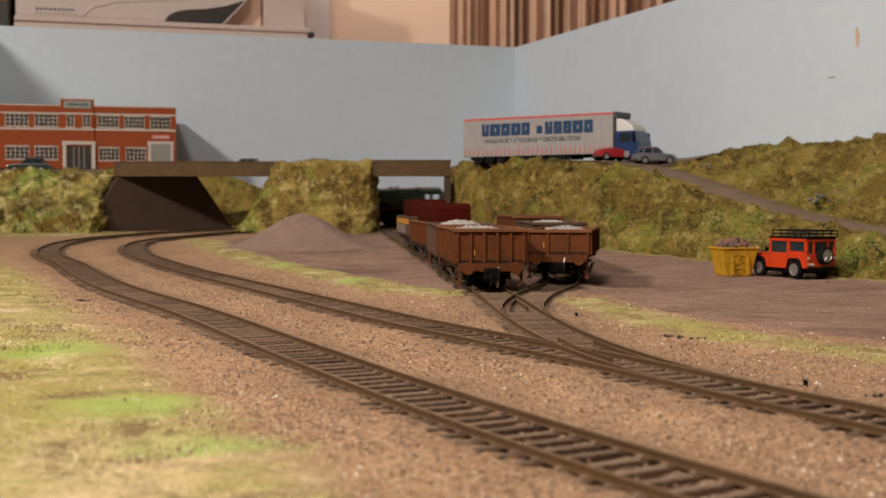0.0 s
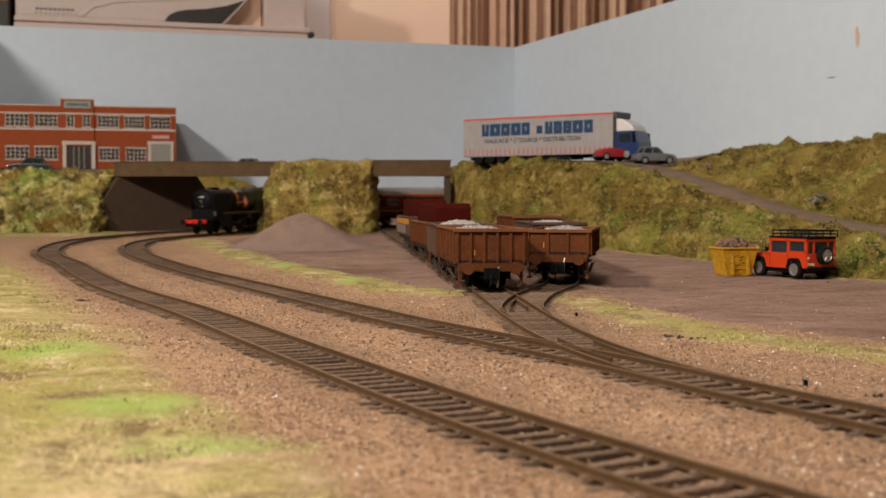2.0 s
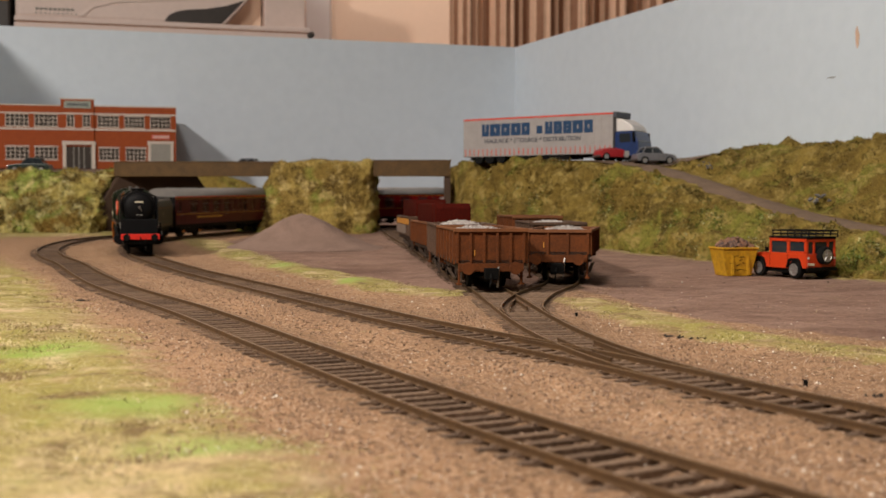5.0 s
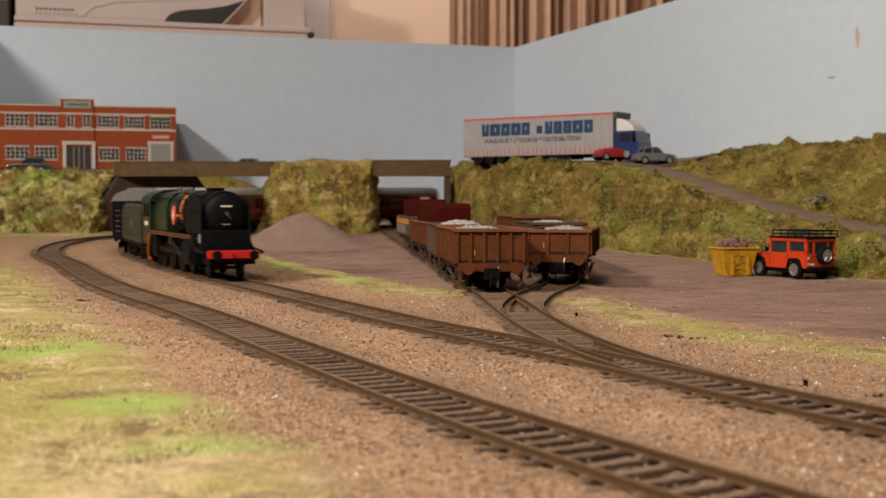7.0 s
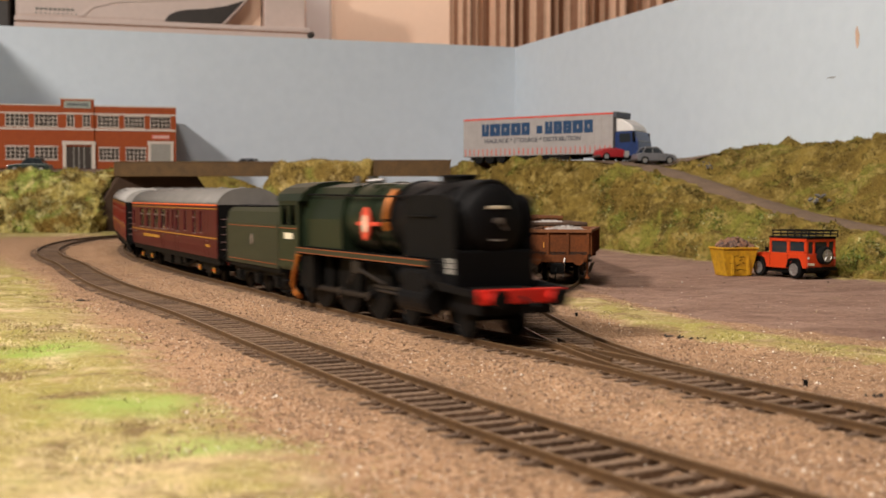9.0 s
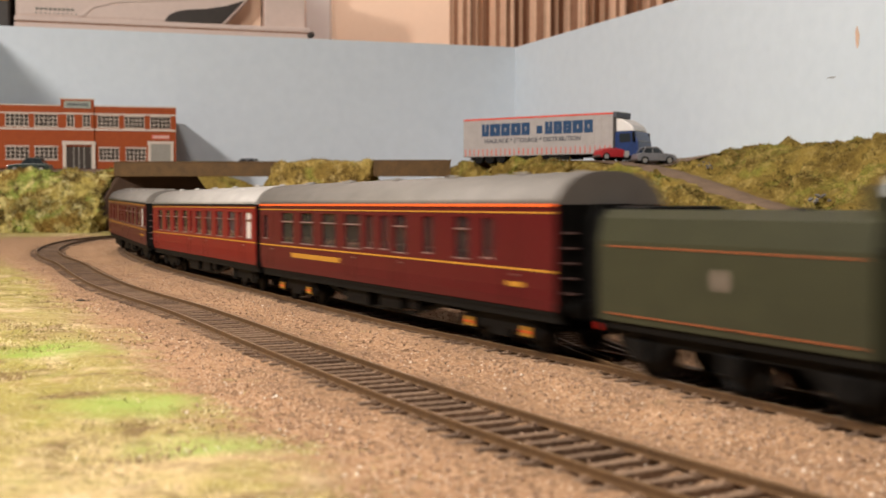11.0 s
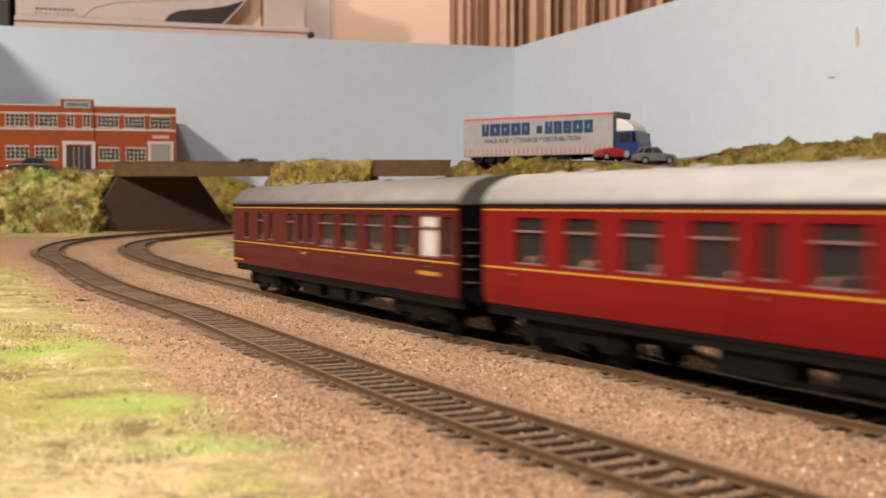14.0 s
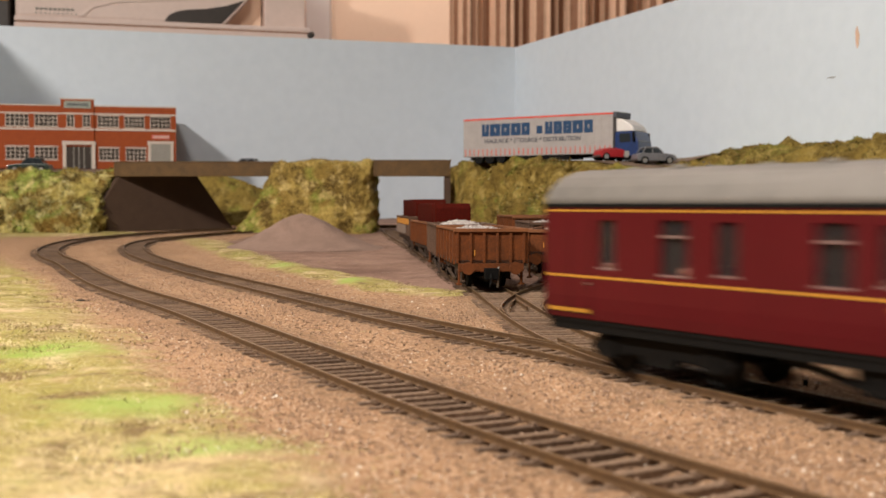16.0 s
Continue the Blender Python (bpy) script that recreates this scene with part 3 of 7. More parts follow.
def build_track(name, line, label, s0=0.0, s1=None, near=(0, 0), pitch=6.6, wide=None):
    """Two rails on sleepers; the sleepers along the near stretch are pieces of their own."""
    s1 = line.end if s1 is None else s1
    tr = thing(name, label, "railway track")
    for off in (-GAUGE / 2, GAUGE / 2):
        bm = bmesh.new()
        sweep(bm, line, s0, s1, off, RAIL_PROFILE)
        rail = part("rail", bm, RAIL, tr)
        bm = bmesh.new()
        sweep(bm, line, s0, s1, off, [(-0.33, 4.0), (0.33, 4.0), (0.30, 4.1), (-0.30, 4.1)])
        part("rail_head", bm, RAIL_TOP, rail, "worn brown metal running surface")
    meshes = [sleeper_mesh(27.5, k) for k in range(5)]
    rest = bmesh.new()
    rnd = random.Random(len(name))
    count = 0
    s = s0 + 3
    while s < s1:
        p, d = line.at(s), line.way(s)
        turn = math.degrees(math.atan2(d[1], d[0])) - 90 + rnd.uniform(-1.5, 1.5)
        m = pose(p[0] * MM, p[1] * MM, (rise(p[1]) + rnd.uniform(-0.12, 0.1)) * MM, 0, 0, turn)
        if near[0] <= s <= near[1]:
            again("sleeper", meshes[count % 5], tr, m)
            count += 1
        else:
            mm = m.copy()
            mm.translation = mm.translation / MM
            box(rest, -13.75, 13.75, -1.15, 1.15, 0.4, 2.4, mm)
        s += pitch
    if len(rest.verts):
        ob = part("sleeper_row", rest, SLEEPER, tr, "row of far brown sleepers")
        ob["kind"] = "stuff"
    else:
        rest.free()
    return tr


def build_turnout_parts():
    """Switch blades, frogs and check rails of the two turnouts."""
    t = thing("turnout_fittings", "weathered rail blades and guard rails of a turnout", "turnout")
    for line, s0, s1, off, nm in ((SIDING_ONE, 78, 130, -4.2, "guard_rail"), (SIDING_ONE, 70, 120, 5.2, "guard_rail"), (TRACK_MAIN, 402, 447, 5.4, "guard_rail"), (SIDING_TWO, 35, 80, -5.0, "guard_rail"), (SIDING_ONE, 235, 275, 5.0, "guard_rail")):
        bm = bmesh.new()
        sweep(bm, line, s0, s1, off, RAIL_PROFILE, 8)
        part(nm, bm, RAIL, t)
    p = SIDING_ONE.at(30)
    bm = bmesh.new()
    box(bm, p[0] - 17, p[0] + 8, p[1] - 1.2, p[1] + 1.2, 1.2, 2.2, None, 0.3)
    part("tie_bar", bm, SLEEPER, t)


# ---- banks ----
def lumpy(x, y, z, amp):
    v = noise.noise((x * 0.03, y * 0.03, z * 0.03)) * 0.5 + noise.noise((x * 0.085, y * 0.085, z * 0.085)) * 0.4 + noise.noise((x * 0.2, y * 0.2, z * 0.2)) * 0.3
    return v * amp


def sheet(name, nu, nv, fn, material, label, category, amp=0.0, kind="structure", damp=None):
    """A surface from a function of (u, v) in 0..1, roughened along its normal, closed by a skirt down to base."""
    bm = bmesh.new()
    g = [[bm.verts.new(fn(i / (nu - 1), j / (nv - 1))) for i in range(nu)] for j in range(nv)]
    for j in range(nv - 1):
        for i in range(nu - 1):
            bm.faces.new((g[j][i], g[j][i + 1], g[j + 1][i + 1], g[j + 1][i]))
    bmesh.ops.recalc_face_normals(bm, faces=bm.faces[:])
    bm.normal_update()
    if amp:
        moves = [(v, v.normal * lumpy(*v.co, amp) * (damp(i % nu / (nu - 1), i // nu / (nv - 1)) if damp else 1.0)) for i, v in enumerate(bm.verts)]
        for v, d in moves:
            v.co += d
    ob = solid(name, bm, material, label, category, kind=kind, smooth=True)
    return ob, nu


def fuzz(name, jobs, material, label, seed, patch=None):
    """Fine fibres standing on rough sheets; jobs are (sheet, count, length, (u0, u1), (v0, v1))."""
    r = np.random.RandomState(seed)
    out = []
    for (ob, nu), count, length, us, vs in jobs:
        me = ob.data
        co = np.empty(len(me.vertices) * 3)
        me.vertices.foreach_get("co", co)
        co = co.reshape(-1, 3)
        nv = len(co) // nu
        i, j = r.uniform(us[0], us[1], count * 6) * (nu - 1), r.uniform(vs[0], vs[1], count * 6) * (nv - 1)
        i0, j0 = np.clip(i.astype(int), 0, nu - 2), np.clip(j.astype(int), 0, nv - 2)
        k = j0 * nu + i0
        a, b, c, d = co[k], co[k + 1], co[k + nu], co[k + nu + 1]
        fi, fj = (i - i0)[:, None], (j - j0)[:, None]
        p = (a * (1 - fi) + b * fi) * (1 - fj) + (c * (1 - fi) + d * fi) * fj
        n = np.cross(b - a, c - a)
        area = np.linalg.norm(n, axis=1)
        n = n / (area[:, None] + 1e-12)
        n[n[:, 2] < 0] *= -1
        keep = r.rand(len(p)) < area / np.percentile(area, 95)
        if patch is not None:
            w = np.array([noise.noise(Vector(q) * 38.0) for q in p])
            keep &= w > patch + (r.rand(len(p)) - 0.5) * 0.25
        p, n = p[keep][:count], n[keep][:count]
        m = len(p)
        aim = n * 0.6 + r.normal(0, 0.55, (m, 3)) + np.array([0, 0, 0.25])
        aim /= np.linalg.norm(aim, axis=1)[:, None]
        side = np.cross(aim, r.normal(0, 1, (m, 3)))
        side /= np.linalg.norm(side, axis=1)[:, None] + 1e-9
        ln = r.uniform(length[0], length[1], m)[:, None] * MM
        wd = ln * r.uniform(0.10, 0.22, m)[:, None]
        out.append(np.stack([p - side * wd - n * 0.0003, p + side * wd - n * 0.0003, p + aim * ln], axis=1).reshape(-1, 3))
    v = np.concatenate(out)
    me = bpy.data.meshes.new(name)
    me.from_pydata(v.tolist(), [], np.arange(len(v)).reshape(-1, 3).tolist())
    me.materials.append(material)
    return tagged(new(name, me), label, "foliage", kind="stuff")


def bank_at(l, d):
    """The right-hand bank: a slope behind its foot, a ramp, a second slope and the upper level."""
    p, w = FOOT.at(l), FOOT.way(l)
    r = np.array([-w[1], w[0]])
    crest = float(np.interp(l, [a for a, b in CREST_Z], [b for a, b in CREST_Z]))
    base = rise(p[1])
    road_w = 46.0
    slope = float(np.interp(l, [0, 150, 190, 320], [10, 16, 30, 62]))
    top = float(np.interp(l, [0, 360, 440, 740], [92, 92, 99, 101]))
    prof_d = [-6, 0, 8, slope * 0.6, slope, slope + road_w, slope + road_w + 62, slope + road_w + 90, 700]
    prof_z = [-4 + base, base, base + (crest - base) * 0.25, base + (crest - base) * 0.86, crest, crest + 1, max(top - 4, crest + 1), max(top, crest), max(top + 3, crest)]
    z = float(np.interp(d, prof_d, prof_z))
    return p[0] + r[0] * d, p[1] + r[1] * d, z


def scatter_clumps(bm, fn, count, size, rnd, uv=((0, 1), (0, 1)), lift=0.3, patch=0.0):
    """Small ragged clumps set on a surface fn(u, v)."""
    for _ in range(count):
        u, v = rnd.uniform(*uv[0]), rnd.uniform(*uv[1])
        c = Vector(fn(u, v))
        if patch and noise.noise(c * 0.045) < patch - 0.22 + rnd.random() * 0.25:
            continue
        s = rnd.uniform(size[0], size[1])
        c.z += s * lift
        tip = [Vector((rnd.gauss(0, 1), rnd.gauss(0, 1), rnd.gauss(0, 1))).normalized() * s * rnd.uniform(0.6, 1.2) for _ in range(6)]
        base = [Vector((1, 0, 0)), Vector((0, 1, 0)), Vector((-1, 0, 0)), Vector((0, -1, 0)), Vector((0, 0, 1)), Vector((0, 0, -1))]
        vs = [bm.verts.new(c + b * s * 0.6 + t * 0.55) for b, t in zip(base, tip)]
        for i in range(4):
            bm.faces.new((vs[i], vs[(i + 1) % 4], vs[4]))
            bm.faces.new((vs[(i + 1) % 4], vs[i], vs[5]))


def clumps(name, jobs, material, label, seed, patch=0.0):
    rnd = random.Random(seed)
    bm = bmesh.new()
    for fn, count, size, uv in jobs:
        scatter_clumps(bm, fn, count, size, rnd, uv, 0.3, patch)
    return solid(name, bm, material, label, "foliage", kind="stuff")


def build_banks():
    lmax = 1490.0

    def right_fn(u, v):
        return bank_at(u * lmax, -6 + v * v * 640)

    def off_road(u, v):
        d = -6 + v * v * 640
        return 0.1 if 58 < d < 112 or (u * lmax < 420 and d > 58) else 1.0

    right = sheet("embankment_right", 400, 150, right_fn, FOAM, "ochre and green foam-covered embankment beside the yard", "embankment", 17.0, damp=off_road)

    def ramp_fn(u, v):
        x, y, z = bank_at(380 + u * 780, 63 + v * 44)
        return x, y, z + 1.6 - 2.2 * abs(v - 0.5) * 2

    sheet("ramp_road", 90, 10, ramp_fn, ROAD, "grey gritty ramp road climbing between two banks", "road", 0.8)

    def top_fn(u, v):
        x, y, z = bank_at(u * 440, 64 + v * 240)
        return x, y, z + 0.8

    sheet("upper_road", 20, 12, top_fn, ROAD, "grey gritty upper road where the lorry stands", "road", 0.0)

    def left_fn(u, v):
        along, round_end = min(1.0, u / 0.88), max(0.0, (u - 0.88) / 0.12)
        x = -1150 + along * 750 + 12 * round_end * (1 - v) - 10 * round_end ** 2
        y = 1325 + v * 120 + 75 * round_end
        z = rise(1325) - 1 + (87 - rise(1325)) * min(1.0, (v / 0.62)) ** 0.75
        y -= (16 + 34 * noise.noise((x * 0.014, 2.0, 0.5)) + 14 * noise.noise((x * 0.05, 7.0, 0.5))) * (1 - min(1.0, v / 0.3)) ** 2
        return x - 14 * (1 - v) * along, y, z

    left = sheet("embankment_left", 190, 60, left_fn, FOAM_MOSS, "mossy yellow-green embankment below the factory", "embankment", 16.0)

    def left_top(u, v):
        return -1150 + u * 735, 1440 + v * 340, 87.0 + 9.5 * min(1.0, v / 0.5)

    sheet("factory_yard", 12, 8, left_top, ROAD, "grey road in front of the factory", "road", 0.0)

    # middle mound: steep faces, sloping away on one flank
    def mound_fn(u, v):
        a = u * 2 * math.pi
        t = v
        cx, cy = -142 + 4 * t, 1378
        rx = (112 - 52 * t ** 0.7) if math.cos(a) < 0 else (60 - 2 * t)
        ry = 50 - 10 * t
        ex = math.copysign(abs(math.cos(a)) ** (0.35 if math.cos(a) > 0 else 0.8), math.cos(a))
        ey = math.copysign(abs(math.sin(a)) ** 0.5, math.sin(a))
        k = 1.0 if t < 0.85 else max(0.0, 1 - ((t - 0.85) / 0.15) ** 2)
        z = rise(1350) + (95 - rise(1350)) * min(1.0, t / 0.85) + (4 * (1 - k) if t > 0.85 else 0)
        return cx + rx * ex * k, cy + ry * ey * k, z

    middle = sheet("embankment_middle", 150, 70, mound_fn, FOAM_STRAW, "steep yellow-green grassy mound between two bridges", "embankment", 9.0)

    # bank behind the far side of the first bridge
    def rear_fn(u, v):
        x = -430 + u * 260
        return x, 1600 + v * 60, 8 + rise(1600) * 0.5 + v * (84 if u < 0.3 else 84 - 62 * (u - 0.3) / 0.7)

    rear = sheet("embankment_rear", 60, 24, rear_fn, FOAM, "ochre bank rising behind the bridge opening", "embankment", 6.0)
    # foliage on all of them
    slope, upper = ((0.07, 0.76), (0.0, 0.315)), ((0.27, 0.80), (0.42, 0.60))
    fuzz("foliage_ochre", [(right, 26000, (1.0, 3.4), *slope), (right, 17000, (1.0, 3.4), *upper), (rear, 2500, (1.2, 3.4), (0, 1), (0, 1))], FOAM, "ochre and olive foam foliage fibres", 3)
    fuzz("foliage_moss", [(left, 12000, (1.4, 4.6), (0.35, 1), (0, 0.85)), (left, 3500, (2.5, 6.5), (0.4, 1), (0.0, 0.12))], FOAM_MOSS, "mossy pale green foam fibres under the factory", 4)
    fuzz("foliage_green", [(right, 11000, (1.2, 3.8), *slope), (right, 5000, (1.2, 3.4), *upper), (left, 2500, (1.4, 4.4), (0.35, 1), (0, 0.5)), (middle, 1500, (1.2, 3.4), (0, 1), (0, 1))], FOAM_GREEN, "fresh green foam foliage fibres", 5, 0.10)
    fuzz("foliage_brown", [(right, 6000, (1.2, 3.6), *slope), (right, 6000, (1.2, 3.8), *upper), (left, 2500, (1.4, 4.4), (0.35, 1), (0.3, 0.85)), (rear, 1500, (1.2, 3.6), (0, 1), (0, 1))], FOAM_DARK, "brown foam foliage fibres in patches, with hollow shade in the colour", 6, 0.16)
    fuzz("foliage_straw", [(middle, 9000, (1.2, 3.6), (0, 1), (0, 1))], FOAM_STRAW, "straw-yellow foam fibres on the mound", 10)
    fuzz("foliage_pale", [(left, 4500, (1.6, 5.0), (0.45, 1), (0, 0.55)), (right, 5000, (1.2, 3.4), *slope), (middle, 900, (1.2, 3.4), (0, 1), (0, 1))], FOAM_PALE, "pale grey-green foam tufts, paler in colour for the light on them", 11, 0.20)
    edge = [(right_fn, 420, (1.8, 4.2), ((0.07, 0.25), (0.22, 0.33)))]
    clumps("foliage_ochre", edge, FOAM, "tall ochre foam tufts along the road's edge", 8)
    crest = [(right_fn, 800, (1.4, 3.8), ((0.34, 0.8), (0.54, 0.60)))]
    clumps("foliage_dark", crest, FOAM_DARK, "dark brown twiggy foliage along the crest", 9)

    # gravel heap
    def heap_fn(u, v):
        a = u * 2 * math.pi
        r = (1 - v) * 62
        h = 33 * (math.exp(-(r / 34.0) ** 2) * 0.6 + max(0, 1 - r / 60) * 0.4)
        return -129 + r * math.cos(a) * 1.25 + 6 * math.cos(2 * a + 1) * (1 - v), 1030 + r * math.sin(a) + 4 * math.sin(3 * a) * (1 - v), rise(1030) - 0.5 + h

    sheet("gravel_heap", 64, 30, heap_fn, HEAP, "smooth mauve-grey heap of fine gravel", "gravel heap", 1.6, kind="")


# ---- bridges ----
def build_bridges():
    def fascia(name, x0, x1, y, z0, z1, deck_back, label):
        b = thing(name, label, "bridge", (0, 0, 0))
        bm = bmesh.new()
        box(bm, x0, x1, y, y + 5, z0, z1, bevel=0.6)
        part("girder", bm, BEAM_WOOD, b, "brown grained timber girder face")
        bm = bmesh.new()
        box(bm, x0 - 1, x1 + 1, y - 0.8, y + 6, z1, z1 + 1.4, bevel=0.3)
        part("coping", bm, BEAM_WOOD, b)
        bm = bmesh.new()
        box(bm, x0 + 1, x1 - 1, y + 5, y + deck_back, z1 - 8, z1 - 4)
        part("deck", bm, ABUT, b)
        for x in (x0 + 2.5, x1 - 2.5):
            bm = bmesh.new()
            box(bm, x - 0.8, x + 0.8, y - 0.7, y + 0.1, z0 + 1.5, z1 - 1.5)
            part("stiffener", bm, BEAM_WOOD, b)
        return b

    b = fascia("road_bridge", -401, -194, 1380, 80, 97, 130, "wide brown road bridge over the curving tracks")
    # battered retaining wall below it, set askew
    bm = bmesh.new()
    p0, p1 = Vector((-432, 1345, 0)), Vector((-276, 1500, 0))
    d = p1 - p0
    nrm = Vector((-d.y, d.x, 0)).normalized()
    q = [(0.0, 8), (1.0, 10), (0.74, 82), (0.24, 80)]
    lo = [bm.verts.new(p0 + d * u + Vector((0, 0, z))) for u, z in q]
    hi = [bm.verts.new(p0 + d * u + nrm * 10 + Vector((0, 0, z))) for u, z in q]
    bm.faces.new(lo)
    bm.faces.new(hi[::-1])
    for i in range(4):
        bm.faces.new((lo[i], hi[i], hi[(i + 1) % 4], lo[(i + 1) % 4]))
    bmesh.ops.recalc_face_normals(bm, faces=bm.faces[:])
    part("abutment", bm, ABUT, b, "dark brown sloping abutment wall")
    b = fascia("siding_bridge", -82, 9, 1335, 79, 97, 60, "short brown bridge over the siding")
    bm = bmesh.new()
    box(bm, 1, 9, 1338, 1392, 6, 80, bevel=0.5)
    part("abutment", bm, ABUT, b, "dark abutment post")

# ---- rolling stock: local x runs forward, z = 0 is the rail top ----
def wheel(bm, x, y, r, width=2.6, spokes=0):
    m = Matrix.Translation((x, y, r)) @ Matrix.Rotation(radians(90), 4, "X")
    lathe(bm, [(r * 0.25, -width / 2), (r * 0.9, -width / 2), (r, -width / 2 + 0.3), (r, width / 2 - 0.3), (r * 0.9, width / 2), (r * 0.82, width / 2 - 0.5), (r * 0.25, width / 2 - 0.2)], 20, m)


def bogie(parent, x, wheelbase, r, yellow=False):
    for e in (-1, 1):
        bm = bmesh.new()
        for side in (-1, 1):
            wheel(bm, x + e * wheelbase / 2, side * 8.2, r)
        rod(bm, (x + e * wheelbase / 2, -8, r), (x + e * wheelbase / 2, 8, r), 1.0, 8)
        part("wheelset", bm, UNDER, parent)
    bm = bmesh.new()
    for side in (-1, 1):
        y = side * 12.2
        outline = [(x - wheelbase / 2 - 7, 6.5), (x - wheelbase / 2 - 5, 9.6), (x + wheelbase / 2 + 5, 9.6), (x + wheelbase / 2 + 7, 6.5), (x + wheelbase / 2 + 4, 4.2), (x + 6, 6.0), (x + 5, 3.6), (x - 5, 3.6), (x - 6, 6.0), (x - wheelbase / 2 - 4, 4.2)]
        prism(bm, outline, y - 0.9, y + 0.9, "y")
        for e in (-1, 1):
            box(bm, x + e * wheelbase / 2 - 2, x + e * wheelbase / 2 + 2, y - 1.6, y + 1.6, 4.0, 9.0, None, 0.4)
    box(bm, x - 5, x + 5, -12, 12, 5, 9.5)
    frame_ob = part("bogie_frame", bm, UNDER, parent)
    if yellow:
        for e in (-1, 1):
            for side in (-1, 1):
                bm = bmesh.new()
                y = side * 14.0
                box(bm, x + e * wheelbase / 2 - 1.8, x + e * wheelbase / 2 + 1.8, y - 0.35, y + 0.35, 4.9, 7.6)
                part("axlebox_cover", bm, GOLD, frame_ob, "yellow axlebox cover")
                bm = bmesh.new()
                box(bm, x + e * wheelbase / 2 - 1.8, x + e * wheelbase / 2 + 1.8, y - 0.45, y + 0.45, 5.9, 6.5)
                part("axlebox_stripe", bm, ORANGE, frame_ob, "red stripe")


COACH_L = 245.0


def coach(name, paint, roof_paint, windows, label, words=(), axle=False, orange=False, gold_top=40.2):
    """A corridor coach; windows are (place from the rear 0..1, width, bottom, top, style)."""
    c = thing(name, label, "railway coach", group="coaches of the train")
    half, w = COACH_L / 2, 17.6
    z0, z1 = 13.4, 41.2
    for side in (-1, 1):
        wins = sorted(((u if side < 0 else 1 - u) * COACH_L - half, ww, a, b, st) for u, ww, a, b, st in windows)
        bm = bmesh.new()
        y0, y1 = sorted((side * w, side * (w - 1.0)))
        curve = lambda z: 0.9 * max(0.0, (20.0 - z) / 7.0) ** 2
        # lower panel turning under, upper rail and the piers between windows
        prism(bm, [(side * (w - curve(z)), z) for z in (25.6, 22, 19, 16, z0)] + [(side * (w - 1.6 - curve(z)), z) for z in (z0, 16, 19, 25.6)], -half, half, "x")
        box(bm, -half, half, y0, y1, 38.6, z1)
        x = -half
        for xc, ww, a, b, st in wins:
            box(bm, x, xc - ww / 2, y0, y1, 25.6, 38.6)
            if a > 25.6:
                box(bm, xc - ww / 2, xc + ww / 2, y0, y1, 25.6, a)
            if b < 38.6:
                box(bm, xc - ww / 2, xc + ww / 2, y0, y1, b, 38.6)
            x = xc + ww / 2
        box(bm, x, half, y0, y1, 25.6, 38.6)
        body = part("side", bm, paint, c)
        for xc, ww, a, b, st in wins:
            bm = bmesh.new()
            box(bm, xc - ww / 2, xc + ww / 2, side * (w - 0.75) - 0.15, side * (w - 0.75) + 0.15, a, b)
            pane = part("pane", bm, BLIND if st == "white" else PANE_CLEAR, body, "white blind" if st == "white" else "")
            pane.visible_shadow = st == "white"
            bm = bmesh.new()
            t = 0.5
            yy = sorted((side * (w - 0.4), side * (w + 0.12)))
            box(bm, xc - ww / 2 - t, xc + ww / 2 + t, *yy, a - t, a)
            if st == "vent" or st == "white":
                zb = b - (b - a) * 0.30
                box(bm, xc - ww / 2, xc + ww / 2, *yy, zb - 0.3, zb + 0.3)
            part("window_trim", bm, PANE_FRAME, body, "thin pale window bar")
        bm = bmesh.new()
        yy = sorted((side * (w + 0.02), side * (w + 0.14)))
        box(bm, -half + 0.3, half - 0.3, *yy, 23.7, 24.25)
        part("waist_line", bm, GOLD, body, "gold lining at the waist")
        bm = bmesh.new()
        box(bm, -half + 0.3, half - 0.3, *yy, gold_top - 0.22, gold_top + 0.22)
        part("upper_line", bm, GOLD, body, "gold lining below the gutter")
        bm = bmesh.new()
        yy = sorted((side * (w - 0.2), side * (w + 0.4)))
        box(bm, -half, half, *yy, z1, z1 + 0.8)
        part("gutter", bm, ORANGE if orange else UNDER, body, "orange cantrail stripe" if orange else "")
        # door seams, handles and hinges
        for u in (0.055, 0.435, 0.60, 0.905):
            xc = (u if side < 0 else 1 - u) * COACH_L - half
            for e in (-3.9, 3.9):
                bm = bmesh.new()
                box(bm, xc + e - 0.12, xc + e + 0.12, side * w - 0.03, side * w + 0.03, 14.5, 38.4)
                part("door_seam", bm, UNDER, body)
        bm = bmesh.new()
        for u in (0.055, 0.435, 0.60, 0.905):
            xc = (u if side < 0 else 1 - u) * COACH_L - half
            box(bm, xc + 2.4, xc + 3.4, *sorted((side * w, side * (w + 0.5))), 22.0, 22.6)
        part("door_handle", bm, STEEL, body, "small bright door handle")
        for a, b, z, h in words:
            bm = bmesh.new()
            xa, xb = (a * COACH_L - half, b * COACH_L - half) if side < 0 else ((1 - b) * COACH_L - half, (1 - a) * COACH_L - half)
            n = max(1, int((xb - xa) / 1.9))
            for k in range(n):
                xx = xa + (xb - xa) * k / n
                box(bm, xx, xx + (xb - xa) / n * 0.86, side * (w + 0.08) - 0.06, side * (w + 0.08) + 0.06, z, z + h)
            part("lettering", bm, GOLD, body, "illegible gold lettering")
    # roof
    bm = bmesh.new()
    arc = [(17.9, z1 + 0.6), (17.2, 43.6), (15.4, 46.2), (12.2, 48.6), (8.0, 50.1), (3.5, 50.8)]
    prism(bm, arc + [(-a, b) for a, b in arc[::-1]], -half - 0.4, half + 0.4, "x")
    roof = part("roof", bm, roof_paint, c, "", True)
